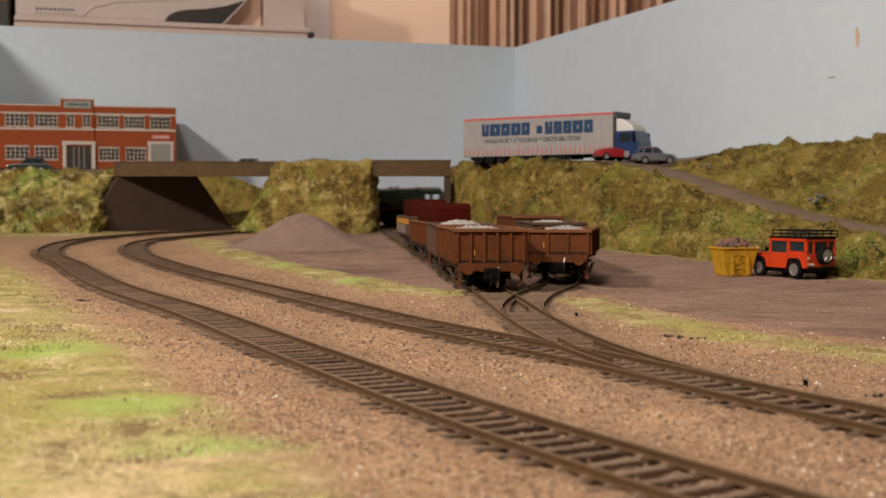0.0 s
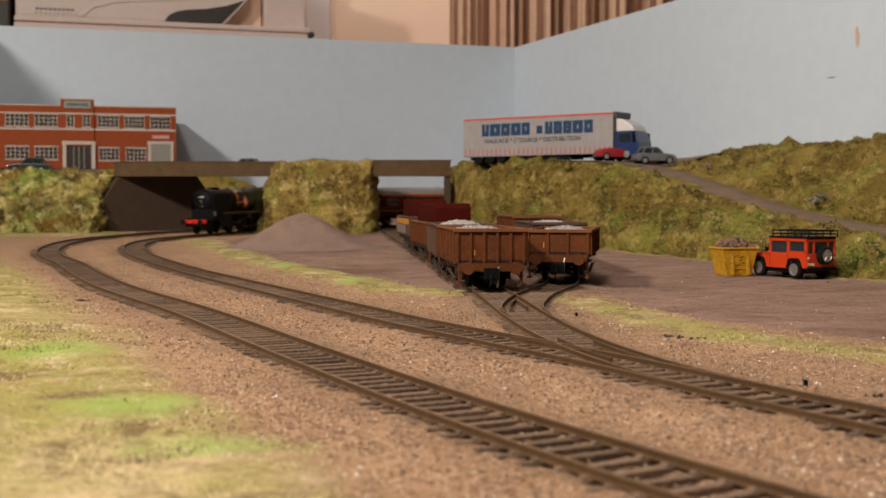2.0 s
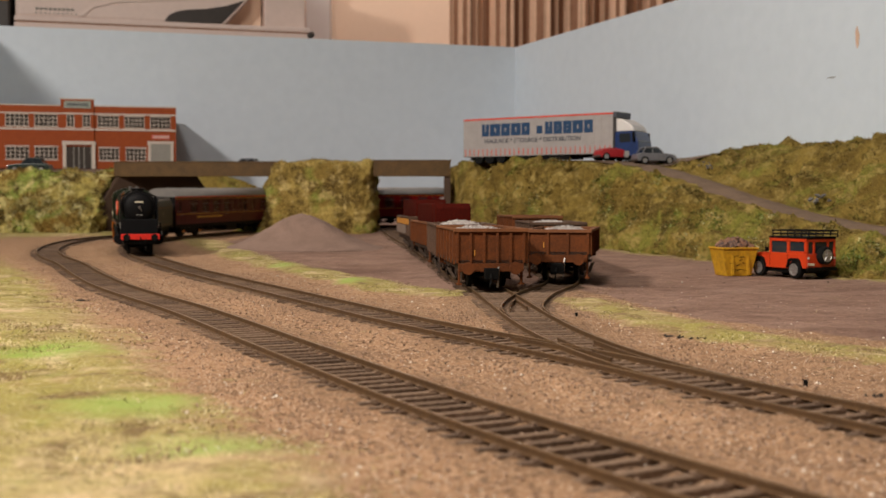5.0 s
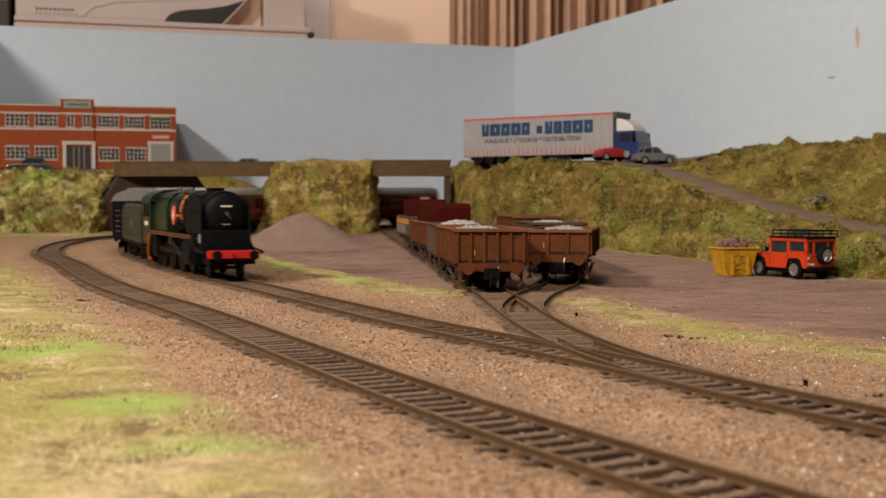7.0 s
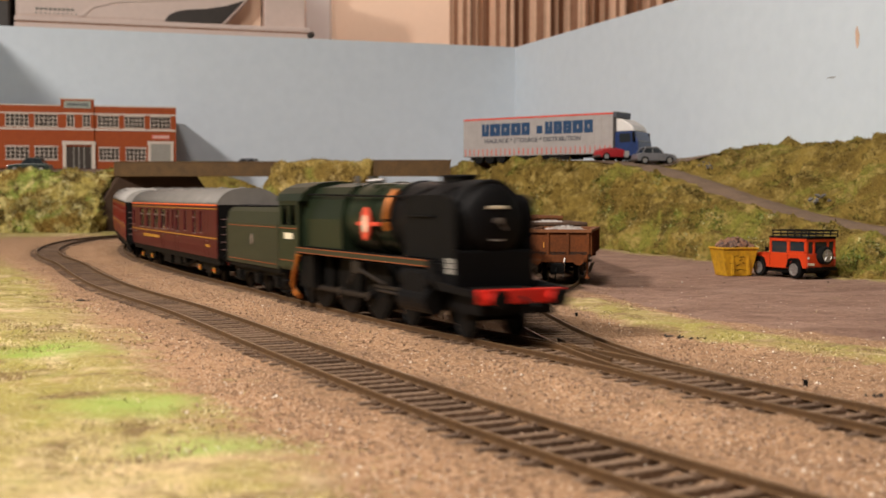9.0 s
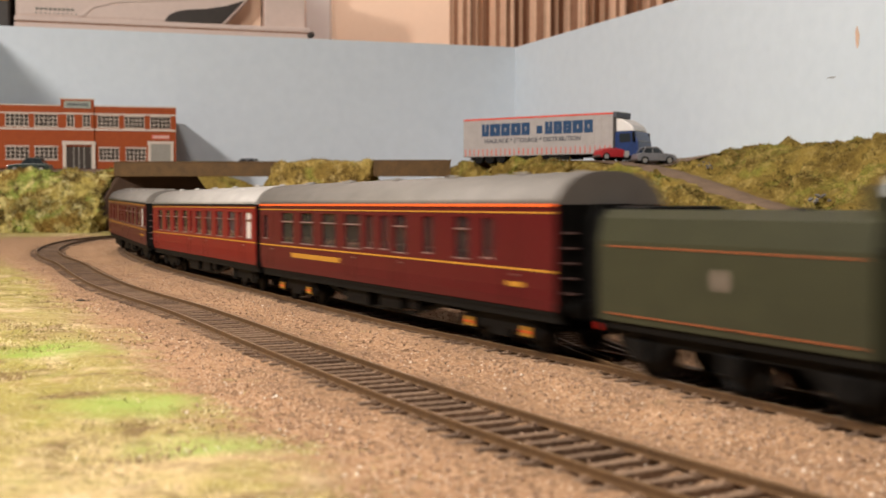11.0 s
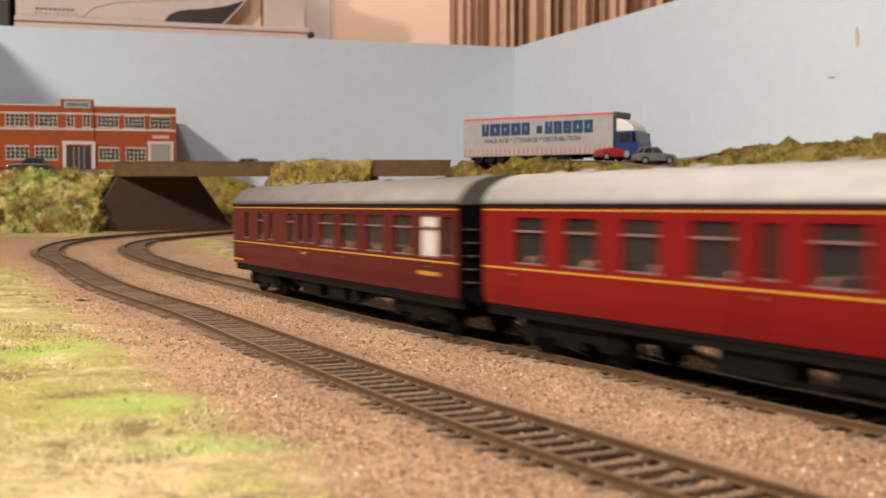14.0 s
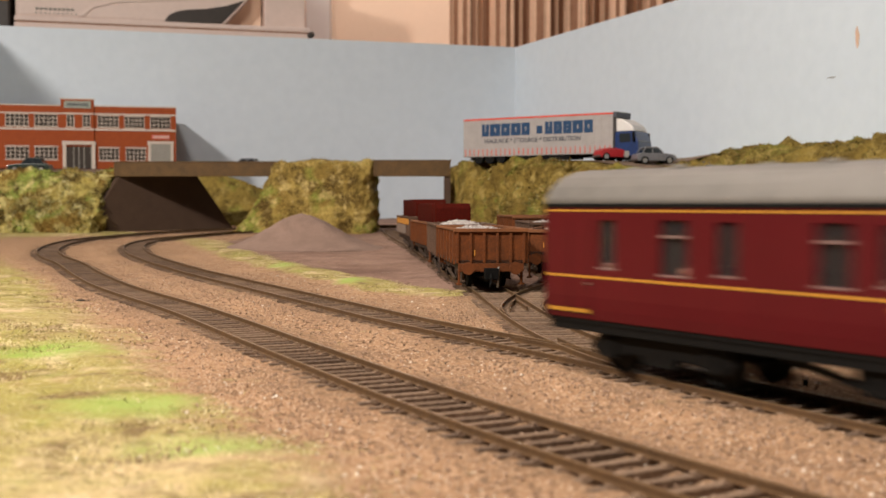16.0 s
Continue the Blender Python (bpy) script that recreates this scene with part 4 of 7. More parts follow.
    for p in roof.data.polygons:
        p.use_smooth = abs(p.normal.x) < 0.5
    for k in range(11):
        x = -half + 14 + k * (COACH_L - 28) / 10
        for y in (-6.0, 6.0) if k % 2 else (0.0,):
            bm = bmesh.new()
            lathe(bm, [(1.9, 49.0), (1.9, 50.7), (1.3, 51.3), (0.4, 51.5)], 10, Matrix.Translation((x, y, 0)))
            part("roof_vent", bm, roof_paint, roof)
    # ends with gangways
    for e in (-1, 1):
        bm = bmesh.new()
        arc2 = [(17.2, z0), (17.2, z1), (15.0, 45.8), (11.8, 48.2), (7.6, 49.7), (0, 50.4)]
        prism(bm, arc2 + [(-a, b) for a, b in arc2[-2::-1]], e * half - 0.8, e * half + 0.25, "x")
        end = part("end", bm, UNDER, c, "black coach end")
        bm = bmesh.new()
        x0, x1 = sorted((e * half, e * (half + 3.4)))
        for k in range(4):
            a = x0 + (x1 - x0) * k / 4
            prism(bm, [(-7.6, 14), (7.6, 14), (7.6, 38), (5.5, 42), (-5.5, 42), (-7.6, 38)], a + 0.1, a + 0.6, "x")
        prism(bm, [(-6.8, 14.6), (6.8, 14.6), (6.8, 37.6), (5, 41.2), (-5, 41.2), (-6.8, 37.6)], x0, x1, "x")
        part("gangway", bm, UNDER, end)
        for y in (-13.2, 13.2):
            bm = bmesh.new()
            for z in (18, 22, 26, 30, 34):
                box(bm, *sorted((e * half, e * (half + 0.9))), y - 1.8, y + 1.8, z, z + 0.5)
            part("end_step", bm, PANE_FRAME, end)
        for y in (-11.5, 11.5):
            bm = bmesh.new()
            rod(bm, (e * half, y, 14.2), (e * (half + 3.2), y, 14.2), 1.4, 10)
            rod(bm, (e * (half + 3.0), y, 14.2), (e * (half + 3.8), y, 14.2), 2.8, 14)
            part("buffer", bm, UNDER, end)
    # floor, seats and underframe
    bm = bmesh.new()
    box(bm, -half + 1, half - 1, -16.4, 16.4, 12.2, 15.2)
    part("floor", bm, UNDER, c)
    bm = bmesh.new()
    box(bm, -half + 8, half - 8, 3.4, 4.0, 15.2, 39)
    for k in range(8):
        x = -half + 20 + k * 26
        box(bm, x, x + 2.2, -15.8, 3.2, 15.2, 27.5, None, 0.8)
        box(bm, x - 6, x, -15.8, 3.2, 15.2, 21, None, 0.5)
    part("seats", bm, SEAT, c)
    bm = bmesh.new()
    for y in (-14.8, 14.8):
        box(bm, -half + 0.5, half - 0.5, y - 1.2, y + 1.2, 10.2, 13.3)
    part("solebar", bm, UNDER, c)
    bm = bmesh.new()
    for y in (-11.5, 11.5):
        prism(bm, [(-52, 10.2), (-50, 8.8), (-24, 4.0), (24, 4.0), (50, 8.8), (52, 10.2), (48, 10.2), (23, 5.1), (-23, 5.1), (-48, 10.2)], y - 0.5, y + 0.5, "y")
    part("truss", bm, UNDER, c)
    for x0, x1, s, zb in ((-30, -8, -1, 4.6), (2, 20, -1, 5.5), (-12, 12, 1, 4.6), (26, 34, -1, 6.5)):
        bm = bmesh.new()
        box(bm, x0, x1, *sorted((s * 6, s * 14.2)), zb, 11.5, None, 0.6)
        part("battery_box", bm, UNDER, c)
    bm = bmesh.new()
    rod(bm, (-42, 3, 7.2), (-34, 3, 7.2), 3.0, 14)
    part("vacuum_cylinder", bm, UNDER, c)
    for x in (-86, 86):
        bogie(c, x, 33.0, 6.4, axle)
    return c


PANE_CLEAR = clear("coach_glass")
SEAT = mat("coach_interior", (0.20, 0.085, 0.055), (0.12, 0.052, 0.036), 0.8, 0, 60)
BIG = (25.8, 38.2, "vent")
SLIM = (26.5, 38.0, "plain")


def build_coaches():
    one = [(0.03, 5.5, 27, 37, "plain")] + [(u, 14.6, *BIG) for u in (0.149, 0.245, 0.343, 0.439)] + [(0.503, 6.2, *SLIM), (0.556, 5.8, *SLIM), (0.609, 9.0, *BIG), (0.695, 6.2, *SLIM), (0.789, 8.0, *BIG), (0.853, 5.8, *SLIM)]
    two = [(u, 13.4, *BIG) for u in (0.098, 0.193, 0.289, 0.389, 0.530, 0.625, 0.722, 0.823)] + [(0.457, 5.6, *SLIM), (0.892, 6.4, *SLIM), (0.949, 9.6, 25.8, 38.2, "white")]
    three = [(0.095, 5.6, *SLIM), (0.186, 8.4, *BIG), (0.250, 5.8, *SLIM), (0.361, 8.2, *BIG), (0.416, 5.6, *SLIM), (0.465, 5.6, *SLIM)] + [(u, 14.8, *BIG) for u in (0.540, 0.636, 0.737, 0.836)] + [(0.917, 12.4, 25.6, 38.4, "white"), (0.973, 6.0, *SLIM)]
    a = coach("passenger_coach", MAROON, ROOF_GREY, one, "maroon gold-lined coach with dull grey roof, behind the tender", [(0.17, 0.39, 19.6, 1.9), (0.90, 0.935, 19.0, 1.4)], True, True, 39.6)
    b = coach("passenger_coach", CRIMSON, ROOF_PALE, two, "bright crimson corridor coach with a pale grey roof in mid train", [], False, False, 40.3)
    c = coach("passenger_coach", MAROON, ROOF_GREY, three, "maroon coach with one white blind, last of the train", [(0.885, 0.95, 19.4, 1.3), (0.418, 0.438, 21.4, 1.0), (0.006, 0.07, 15.0, 0.9)], False, False, 40.3)
    return a, b, c


def build_engine():
    """A rebuilt Pacific tender engine, 178 mm long: the front buffer beam at +89."""
    e = thing("steam_locomotive", "dark green and black steam locomotive with a red buffer beam", "locomotive")
    X = lambda x: Matrix.Translation((x, 0, 0)) @ Matrix.Rotation(radians(90), 4, "Y")
    ax = 36.8

    def barrel(name, x0, x1, r0, r1, material, lab=""):
        bm = bmesh.new()
        m = Matrix.Translation((0, 0, ax)) @ Matrix.Rotation(radians(90), 4, "Y")
        lathe(bm, [(r0 * 0.97, x0), (r0, x0 + 0.6), (r1, x1 - 0.6), (r1 * 0.97, x1)], 40, m)
        ob = part(name, bm, material, e, lab, True)
        for p in ob.data.polygons:
            p.use_smooth = abs(p.normal.x) < 0.7
        return ob

    boiler = barrel("boiler", -46, 22, 13.6, 12.7, LOCO_GREEN, "dark green boiler barrel")
    smokebox = barrel("smokebox", 22, 70, 13.0, 13.0, BLACK_GLOSS, "matt black smokebox")
    # firebox: square-shouldered
    bm = bmesh.new()
    prism(bm, [(-14.2, 22), (-14.6, 36), (-13.2, 43.5), (-9, 48.6), (0, 50.4), (9, 48.6), (13.2, 43.5), (14.6, 36), (14.2, 22)], -68, -22, "x")
    part("firebox", bm, LOCO_GREEN, e, "", False)
    # bands round the boiler
    for x, mt, lab in ((-20, LOCO_GREEN, ""), (2, LOCO_GREEN, ""), (21.6, BLACK_GLOSS, "")):
        bm = bmesh.new()
        lathe(bm, [(12.9, x - 0.5), (13.55, x - 0.45), (13.5, x + 0.45), (12.9, x + 0.5)], 40, Matrix.Translation((0, 0, ax)) @ Matrix.Rotation(radians(90), 4, "Y"))
        part("boiler_band", bm, mt, boiler)
    for side in (-1, 1):
        pts = [(18, side * 13.5 * math.cos(a), ax + 13.6 * math.sin(a)) for a in np.linspace(-0.30, 0.80, 12)]
        bm = bmesh.new()
        pipe(bm, pts, 1.35, 10)
        part("feed_pipe", bm, COPPER, boiler, "orange copper feed pipe")
        bm = bmesh.new()
        pipe(bm, [(-68, side * 13.9, 46), (-30, side * 13.4, 45.4), (20, side * 12.2, 44.6), (62, side * 11.8, 44.2)], 0.45, 6)
        part("handrail", bm, BLACK_GLOSS, boiler)
        bm = bmesh.new()
        for k in range(14):
            x = -60 + k * 5.5
            box(bm, x, x + 3, *sorted((side * 14.2, side * 15.2)), 23.5, 24.6)
        part("footplate_clip", bm, UNDER, boiler)
    bm = bmesh.new()
    rod(bm, (-6, -7, 47.2), (-6, 7, 47.2), 2.2, 14)
    box(bm, -14, 6, -5, 5, 47.6, 49.6, None, 0.8)
    part("dome", bm, LOCO_GREEN, boiler)
    bm = bmesh.new()
    for y in (-3, 3):
        rod(bm, (-33, y, 49), (-33, y, 53), 1.2, 10)
    rod(bm, (-27, -1, 50.8), (-21, 3, 51.2), 1.1, 8)
    part("safety_valve", bm, DULL_CHROME, boiler, "bright safety valves")
    bm = bmesh.new()
    lathe(bm, [(5.4, 47), (5.0, 49), (5.0, 50.6), (5.6, 51.0), (5.4, 51.5), (4.0, 51.6)], 20, Matrix.Translation((48, 0, 0)) @ Matrix.Diagonal((1.7, 1, 1, 1)))
    part("chimney", bm, BLACK_GLOSS, smokebox, "", True)
    # smokebox door and its fittings
    bm = bmesh.new()
    lathe(bm, [(11.6, 69.8), (11.4, 70.6), (9.5, 72.0), (6, 73.0), (1.5, 73.4)], 36, Matrix.Translation((0, 0, ax)) @ Matrix.Rotation(radians(90), 4, "Y"))
    door = part("smokebox_door", bm, BLACK_GLOSS, smokebox, "", True)
    bm = bmesh.new()
    rod(bm, (73, 0, ax), (75, 0, ax), 0.9, 10)
    rod(bm, (74.6, 0, ax), (74.6, 2.2, ax - 3), 0.35, 6)
    part("door_handle", bm, STEEL, door)
    bm = bmesh.new()
    box(bm, 72.4, 73.6, -3.2, 3.2, 40.4, 41.4, None, 0.2)
    part("number_plate", bm, CREAM, door, "pale number plate bar")
    bm = bmesh.new()
    box(bm, 71.4, 73.0, -2.2, 2.2, 30.4, 31.3)
    part("shed_plate", bm, SHUTTER, door)
    # smoke deflectors with stays
    for side in (-1, 1):
        y = side * 14.0
        bm = bmesh.new()
        prism(bm, [(35, 24.4), (72, 24.4), (72, 40), (70, 43.5), (66, 45.0), (41, 45.0), (37, 43.5), (35, 41)], y - 0.5, y + 0.5, "y", 0.25)
        d = part("smoke_deflector", bm, BLACK_GLOSS, e, "tall black smoke deflector plate")
        for x in (44, 62):
            bm = bmesh.new()
            rod(bm, (x, y, 45), (x, side * 8, 47.5), 0.4, 6)
            part("stay", bm, BLACK_GLOSS, d)
        bm = bmesh.new()
        rod(bm, (40, y + side * 1.0, 38), (58, y + side * 1.0, 38), 0.35, 6)
        for x in (40, 58):
            rod(bm, (x, y, 38), (x, y + side * 1.0, 38), 0.3, 6)
        part("grab_rail", bm, BLACK_GLOSS, d)
        bm = bmesh.new()
        for k in range(3):
            box(bm, 67.0, 71.4, *sorted((side * 14.3, side * 14.75)), 20.2 + k * 1.7, 21.6 + k * 1.7)
        part("notice_plate", bm, SHUTTER, d, "small pale notice plates")
    bm = bmesh.new()
    box(bm, 60, 72.0, -14.4, 14.4, 15.0, 27.5, None, 0.8)
    box(bm, 70, 86, -13, 13, 8.5, 15.5)
    part("saddle_front", bm, BLACK_GLOSS, e)
    # running plates with orange-lined valance
    for side in (-1, 1):
        bm = bmesh.new()
        yy = sorted((side * 12.2, side * 17.0))
        box(bm, -66, 60, *yy, 23.4, 24.2)
        part("running_plate", bm, BLACK_GLOSS, e)
        bm = bmesh.new()
        yy = sorted((side * 16.4, side * 17.1))
        box(bm, -66, 57, *yy, 21.8, 24.2)
        val = part("valance", bm, TENDER_GREEN, e, "green valance under the running plate")
        bm = bmesh.new()
        prism(bm, [(57, 21.0), (57, 24.2), (61, 24.2), (64, 20), (68, 17.6), (89, 16.2), (89, 14.4), (66, 15.0), (61, 18)], *yy, "y")
        part("front_step", bm, BLACK_GLOSS, e, "black drop of the front footplate")
        for z in (21.9, 23.8):
            bm = bmesh.new()
            box(bm, -66, 57, *sorted((side * 17.12, side * 17.22)), z, z + 0.34)
            part("lining", bm, LINING, val, "dull orange lining")
        # nameplate and shield
        bm = bmesh.new()
        box(bm, -5, 13, *sorted((side * 13.2, side * 15.0)), 34.1, 35.5, None, 0.2)
        np_ = part("nameplate", bm, PLATE_RED, e, "red nameplate bar")
        bm = bmesh.new()
        m = Matrix.Translation((4, side * 15.2, 34.8)) @ Matrix.Rotation(radians(90), 4, "X") @ Matrix.Diagonal((1, 1.75, 1, 1))
        lathe(bm, [(3.4, -0.5), (3.5, 0), (3.4, 0.5)], 24, m)
        part("shield", bm, PLATE_RED, np_, "oval red shield plate")
        bm = bmesh.new()
        m = Matrix.Translation((4, side * 15.75, 34.8)) @ Matrix.Rotation(radians(90), 4, "X") @ Matrix.Diagonal((1, 1.9, 1, 1))
        lathe(bm, [(1.7, -0.1), (1.75, 0), (1.7, 0.1)], 20, m)
        part("crest", bm, CREAM, np_, "pale crest on the shield")
        # cylinders, slide bars, pipes
        bm = bmesh.new()
        rod(bm, (38, side * 14.6, 11), (60, side * 14.6, 11), 4.4, 18)
        rod(bm, (37, side * 14.6, 18), (61, side * 14.6, 18), 3.0, 16)
        prism(bm, [(40, 8), (58, 8), (58, 21), (40, 21)], *sorted((side * 10.5, side * 18.0)), "y", 1.4)
        part("cylinder", bm, BLACK_GLOSS, e, "black cylinder block")
        bm = bmesh.new()
        box(bm, 12, 38, *sorted((side * 14.2, side * 15.4)), 12.4, 13.4)
        rod(bm, (14, side * 14.8, 11.6), (38, side * 14.8, 11.2), 0.6, 8)
        part("slide_bar", bm, DARK_STEEL, e, "steel slide bar and piston rod")
        bm = bmesh.new()
        pipe(bm, [(-64, side * 17.0, 21), (-66, side * 17.0, 17), (-70, side * 16.8, 13), (-72, side * 16.5, 8), (-71, side * 16.2, 5), (-66, side * 16, 3.6)], 1.25, 10)
        part("injector_pipe", bm, COPPER, e, "orange injector pipe below the cab")
        bm = bmesh.new()
        rod(bm, (-4, side * 15.6, 18.5), (22, side * 15.8, 14.0), 0.6, 8)
        rod(bm, (-4, side * 15.6, 18.5), (-12, side * 15.6, 12.5), 0.6, 8)
        box(bm, -8, 0, *sorted((side * 13, side * 16.4)), 16.5, 21.2, None, 0.6)
        part("valve_gear", bm, DARK_STEEL, e, "steel valve gear rods")
        bm = bmesh.new()
        box(bm, -66, -50, *sorted((side * 12.5, side * 15.5)), 8, 22)
        part("ashpan", bm, UNDER, e)
        bm = bmesh.new()
        for z in (4, 8.5):
            box(bm, -86, -80, *sorted((side * 13, side * 17)), z, z + 0.7)
        part("cab_step", bm, UNDER, e)
    # cab
    bm = bmesh.new()
    for side in (-1, 1):
        yy = sorted((side * 16.0, side * 17.0))
        box(bm, -89, -64, *yy, 15.0, 33)
        box(bm, -89, -86, *yy, 33, 42)
        box(bm, -77.5, -75.5, *yy, 33, 42)
        box(bm, -67, -64, *yy, 33, 42)
        box(bm, -89, -64, *yy, 41.6, 44)
    box(bm, -65, -64, -16.5, 16.5, 15, 44)
    box(bm, -88, -64, -16, 16, 14, 16)
    cab = part("cab", bm, LOCO_GREEN, e, "green cab with side windows")
    bm = bmesh.new()
    arc = [(17.6, 43.2), (16.4, 46.4), (13, 49), (8, 50.8), (0, 51.6)]
    prism(bm, arc + [(-a, b) for a, b in arc[-2::-1]], -91, -60, "x")
    part("cab_roof", bm, LOCO_GREEN, cab)
    for side in (-1, 1):
        bm = bmesh.new()
        box(bm, -81, -71, *sorted((side * 17.0, side * 17.3)), 27.2, 29.8)
        part("cab_number", bm, CREAM, cab, "cream cab number bar")
        bm = bmesh.new()
        for z in (18, 31.6):
            box(bm, -88, -65, *sorted((side * 17.0, side * 17.14)), z, z + 0.3)
        part("cab_lining", bm, LINING, cab, "dull orange lining")
    # buffer beam
    bm = bmesh.new()
    prism(bm, [(-14.6, 12.0), (14.6, 12.0), (14.6, 16.4), (-14.6, 16.4)], 86.5, 89, "x", 0.3)
    beam = part("buffer_beam", bm, BUFFER_RED, e, "bright red buffer beam")
    for y in (-10.4, 10.4):
        bm = bmesh.new()
        rod(bm, (88.5, y, 13.9), (93, y, 13.9), 1.7, 14, 1.4)
        part("buffer_stock", bm, BUFFER_RED, beam)
        bm = bmesh.new()
        rod(bm, (93, y, 13.9), (94.2, y, 13.9), 2.7, 18)
        part("buffer_head", bm, UNDER, beam)
    bm = bmesh.new()
    pipe(bm, [(89, 4, 12), (90.6, 4, 11), (90.6, 4, 6), (89.6, 4, 3.5)], 0.7, 8)
    pipe(bm, [(89, 0, 14), (91.5, 0, 13), (91.5, 0, 8)], 0.5, 6)
    part("coupling_hose", bm, UNDER, beam)
    bm = bmesh.new()
    box(bm, 60, 87, -10, 10, 9, 16)
    box(bm, -88, 60, -6.5, 6.5, 7, 22)
    part("main_frame", bm, UNDER, e)
    # carrying wheels
    for x, r in ((70, 6.0), (30, 6.0), (-70, 7.0)):
        bm = bmesh.new()
        for side in (-1, 1):
            wheel(bm, x, side * 8.6, r)
        rod(bm, (x, -8, r), (x, 8, r), 1, 8)
        part("wheelset", bm, UNDER, e)
    # driving wheels that turn, each set about its own axle
    drivers = []
    for x in (-52, -24, 4):
        bm = bmesh.new()
        r = 11.6
        for side in (-1, 1):
            m = Matrix.Translation((0, side * 9.0, 0)) @ Matrix.Rotation(radians(90), 4, "X")
            for ra, rb in ((r, r * 0.86),):
                lathe(bm, [(rb, -1.4), (ra, -1.3), (ra, 1.3), (rb, 1.4)], 28, m)
            for k in range(10):
                a = 2 * math.pi * k / 10
                rod(bm, (2 * math.cos(a), side * 9, 2 * math.sin(a)), (10.2 * math.cos(a), side * 9, 10.2 * math.sin(a)), 0.7, 6)
            rod(bm, (0, side * 7.6, 0), (0, side * 10.8, 0), 2.4, 12)
            rod(bm, (5.0, side * 9, 0), (5.0, side * 12.4, 0), 1.0, 10)
            prism(bm, [(-9.8, -4), (-9.8, 4), (-7, 7), (-6, 0), (-7, -7)], *sorted((side * 8.4, side * 10.2)), "y")
        rod(bm, (0, -8, 0), (0, 8, 0), 1.4, 8)
        w = part("driving_wheelset", bm, UNDER, e, "black spoked driving wheels")
        w.matrix_basis = pose(x * MM, 0, r * MM)
        drivers.append((w, x, r))
    rods = []
    for side in (-1, 1):
        bm = bmesh.new()
        box(bm, -54, 6, *sorted((side * 12.4, side * 13.2)), -0.8, 0.8, None, 0.2)
        for x in (-52, -24, 4):
            rod(bm, (x, side * 12.2, 0), (x, side * 13.5, 0), 1.7, 12)
        k = part("coupling_rod", bm, DARK_STEEL, e, "steel coupling rod")
        rods.append(k)
    return e, drivers, rods


def build_tender():
    """The tender, 78 mm long."""
    t = thing("locomotive_tender", "green high-sided coal tender with lined panel, behind the engine", "tender")
    bm = bmesh.new()
    prism(bm, [(-16.6, 13.5), (-16.8, 33), (-15.6, 38.5), (-13.5, 40.6), (-12.6, 40.2), (-14.6, 37), (-15.4, 32), (15.4, 32), (14.6, 37), (12.6, 40.2), (13.5, 40.6), (15.6, 38.5), (16.8, 33), (16.6, 13.5)], -38.5, 36, "x")
    part("body", bm, TENDER_GREEN, t, "green tender body")
    bm = bmesh.new()
    rnd = random.Random(8)
    for _ in range(160):
        x, y = rnd.uniform(-24, 34), rnd.uniform(-12.5, 12.5)
        z = 33 + 5.5 * (1 - abs(y) / 18) + rnd.uniform(-1, 1)
        m = Matrix.Translation((x, y, z)) @ Euler((rnd.random() * 3, rnd.random() * 3, rnd.random() * 3)).to_matrix().to_4x4()
        s = rnd.uniform(0.9, 2.0)
        box(bm, -s, s, -s * 0.7, s * 0.7, -s * 0.8, s * 0.8, m)
    box(bm, -26, 36, -14.6, 14.6, 31.5, 34)
    part("coal", bm, UNDER, t, "black coal load")
    bm = bmesh.new()
    box(bm, -37.5, -26, -12.5, 12.5, 32, 41.5, None, 1.2)
    part("water_tank_top", bm, BLACK_GLOSS, t)
    bm = bmesh.new()
    box(bm, 32, 35, -15, 15, 32, 45.5, None, 0.8)
    part("bulkhead", bm, TENDER_GREEN, t)
    bm = bmesh.new()
    prism(bm, [(-16.9, 12.5), (-17.0, 33), (-15.6, 38.8), (-13.2, 41), (13.2, 41), (15.6, 38.8), (17.0, 33), (16.9, 12.5)], -39.6, -38.4, "x")
    rear = part("rear_plate", bm, UNDER, t, "black rear plate")
    for y in (-11, -8.4):
        bm = bmesh.new()
        rod(bm, (-40.2, y, 14), (-40.2, y, 40), 0.4, 6)
        part("ladder_rail", bm, BLACK_GLOSS, rear)
    bm = bmesh.new()
    box(bm, -40.2, -39.6, -15.5, 15.5, 10.6, 15.2)
    part("rear_beam", bm, BUFFER_RED, rear, "dull red rear beam")
    for side in (-1, 1):
        for z in (15.2, 31.6):
            bm = bmesh.new()
            box(bm, -35, 33, *sorted((side * 16.78, side * 16.95)), z, z + 0.3)
            part("lining", bm, LINING, t, "dull orange lining")
        bm = bmesh.new()
        lathe(bm, [(1.7, -0.1), (1.7, 0.1)], 20, Matrix.Translation((0, side * 16.85, 25.5)) @ Matrix.Rotation(radians(90), 4, "X") @ Matrix.Diagonal((0.8, 1.5, 1, 1)))
        part("emblem", bm, WAGON_PALE, t, "worn red and cream emblem")
        bm = bmesh.new()
        prism(bm, [(-36, 12), (36, 12), (36, 9), (30, 4), (24, 4), (18, 9), (4, 9), (2, 4), (-2, 4), (-4, 9), (-18, 9), (-24, 4), (-30, 4), (-36, 9)], *sorted((side * 12, side * 13)), "y")
        for x in (-27, 0, 27):
            box(bm, x - 2.4, x + 2.4, *sorted((side * 12, side * 14.6)), 4.5, 9.5, None, 0.5)
        part("axle_frame", bm, UNDER, t)
    bm = bmesh.new()
    box(bm, -38, 36, -15.6, 15.6, 11.5, 13.6)
    box(bm, -38, -37, -16, 16, 10.5, 15)
    part("frame", bm, UNDER, t)
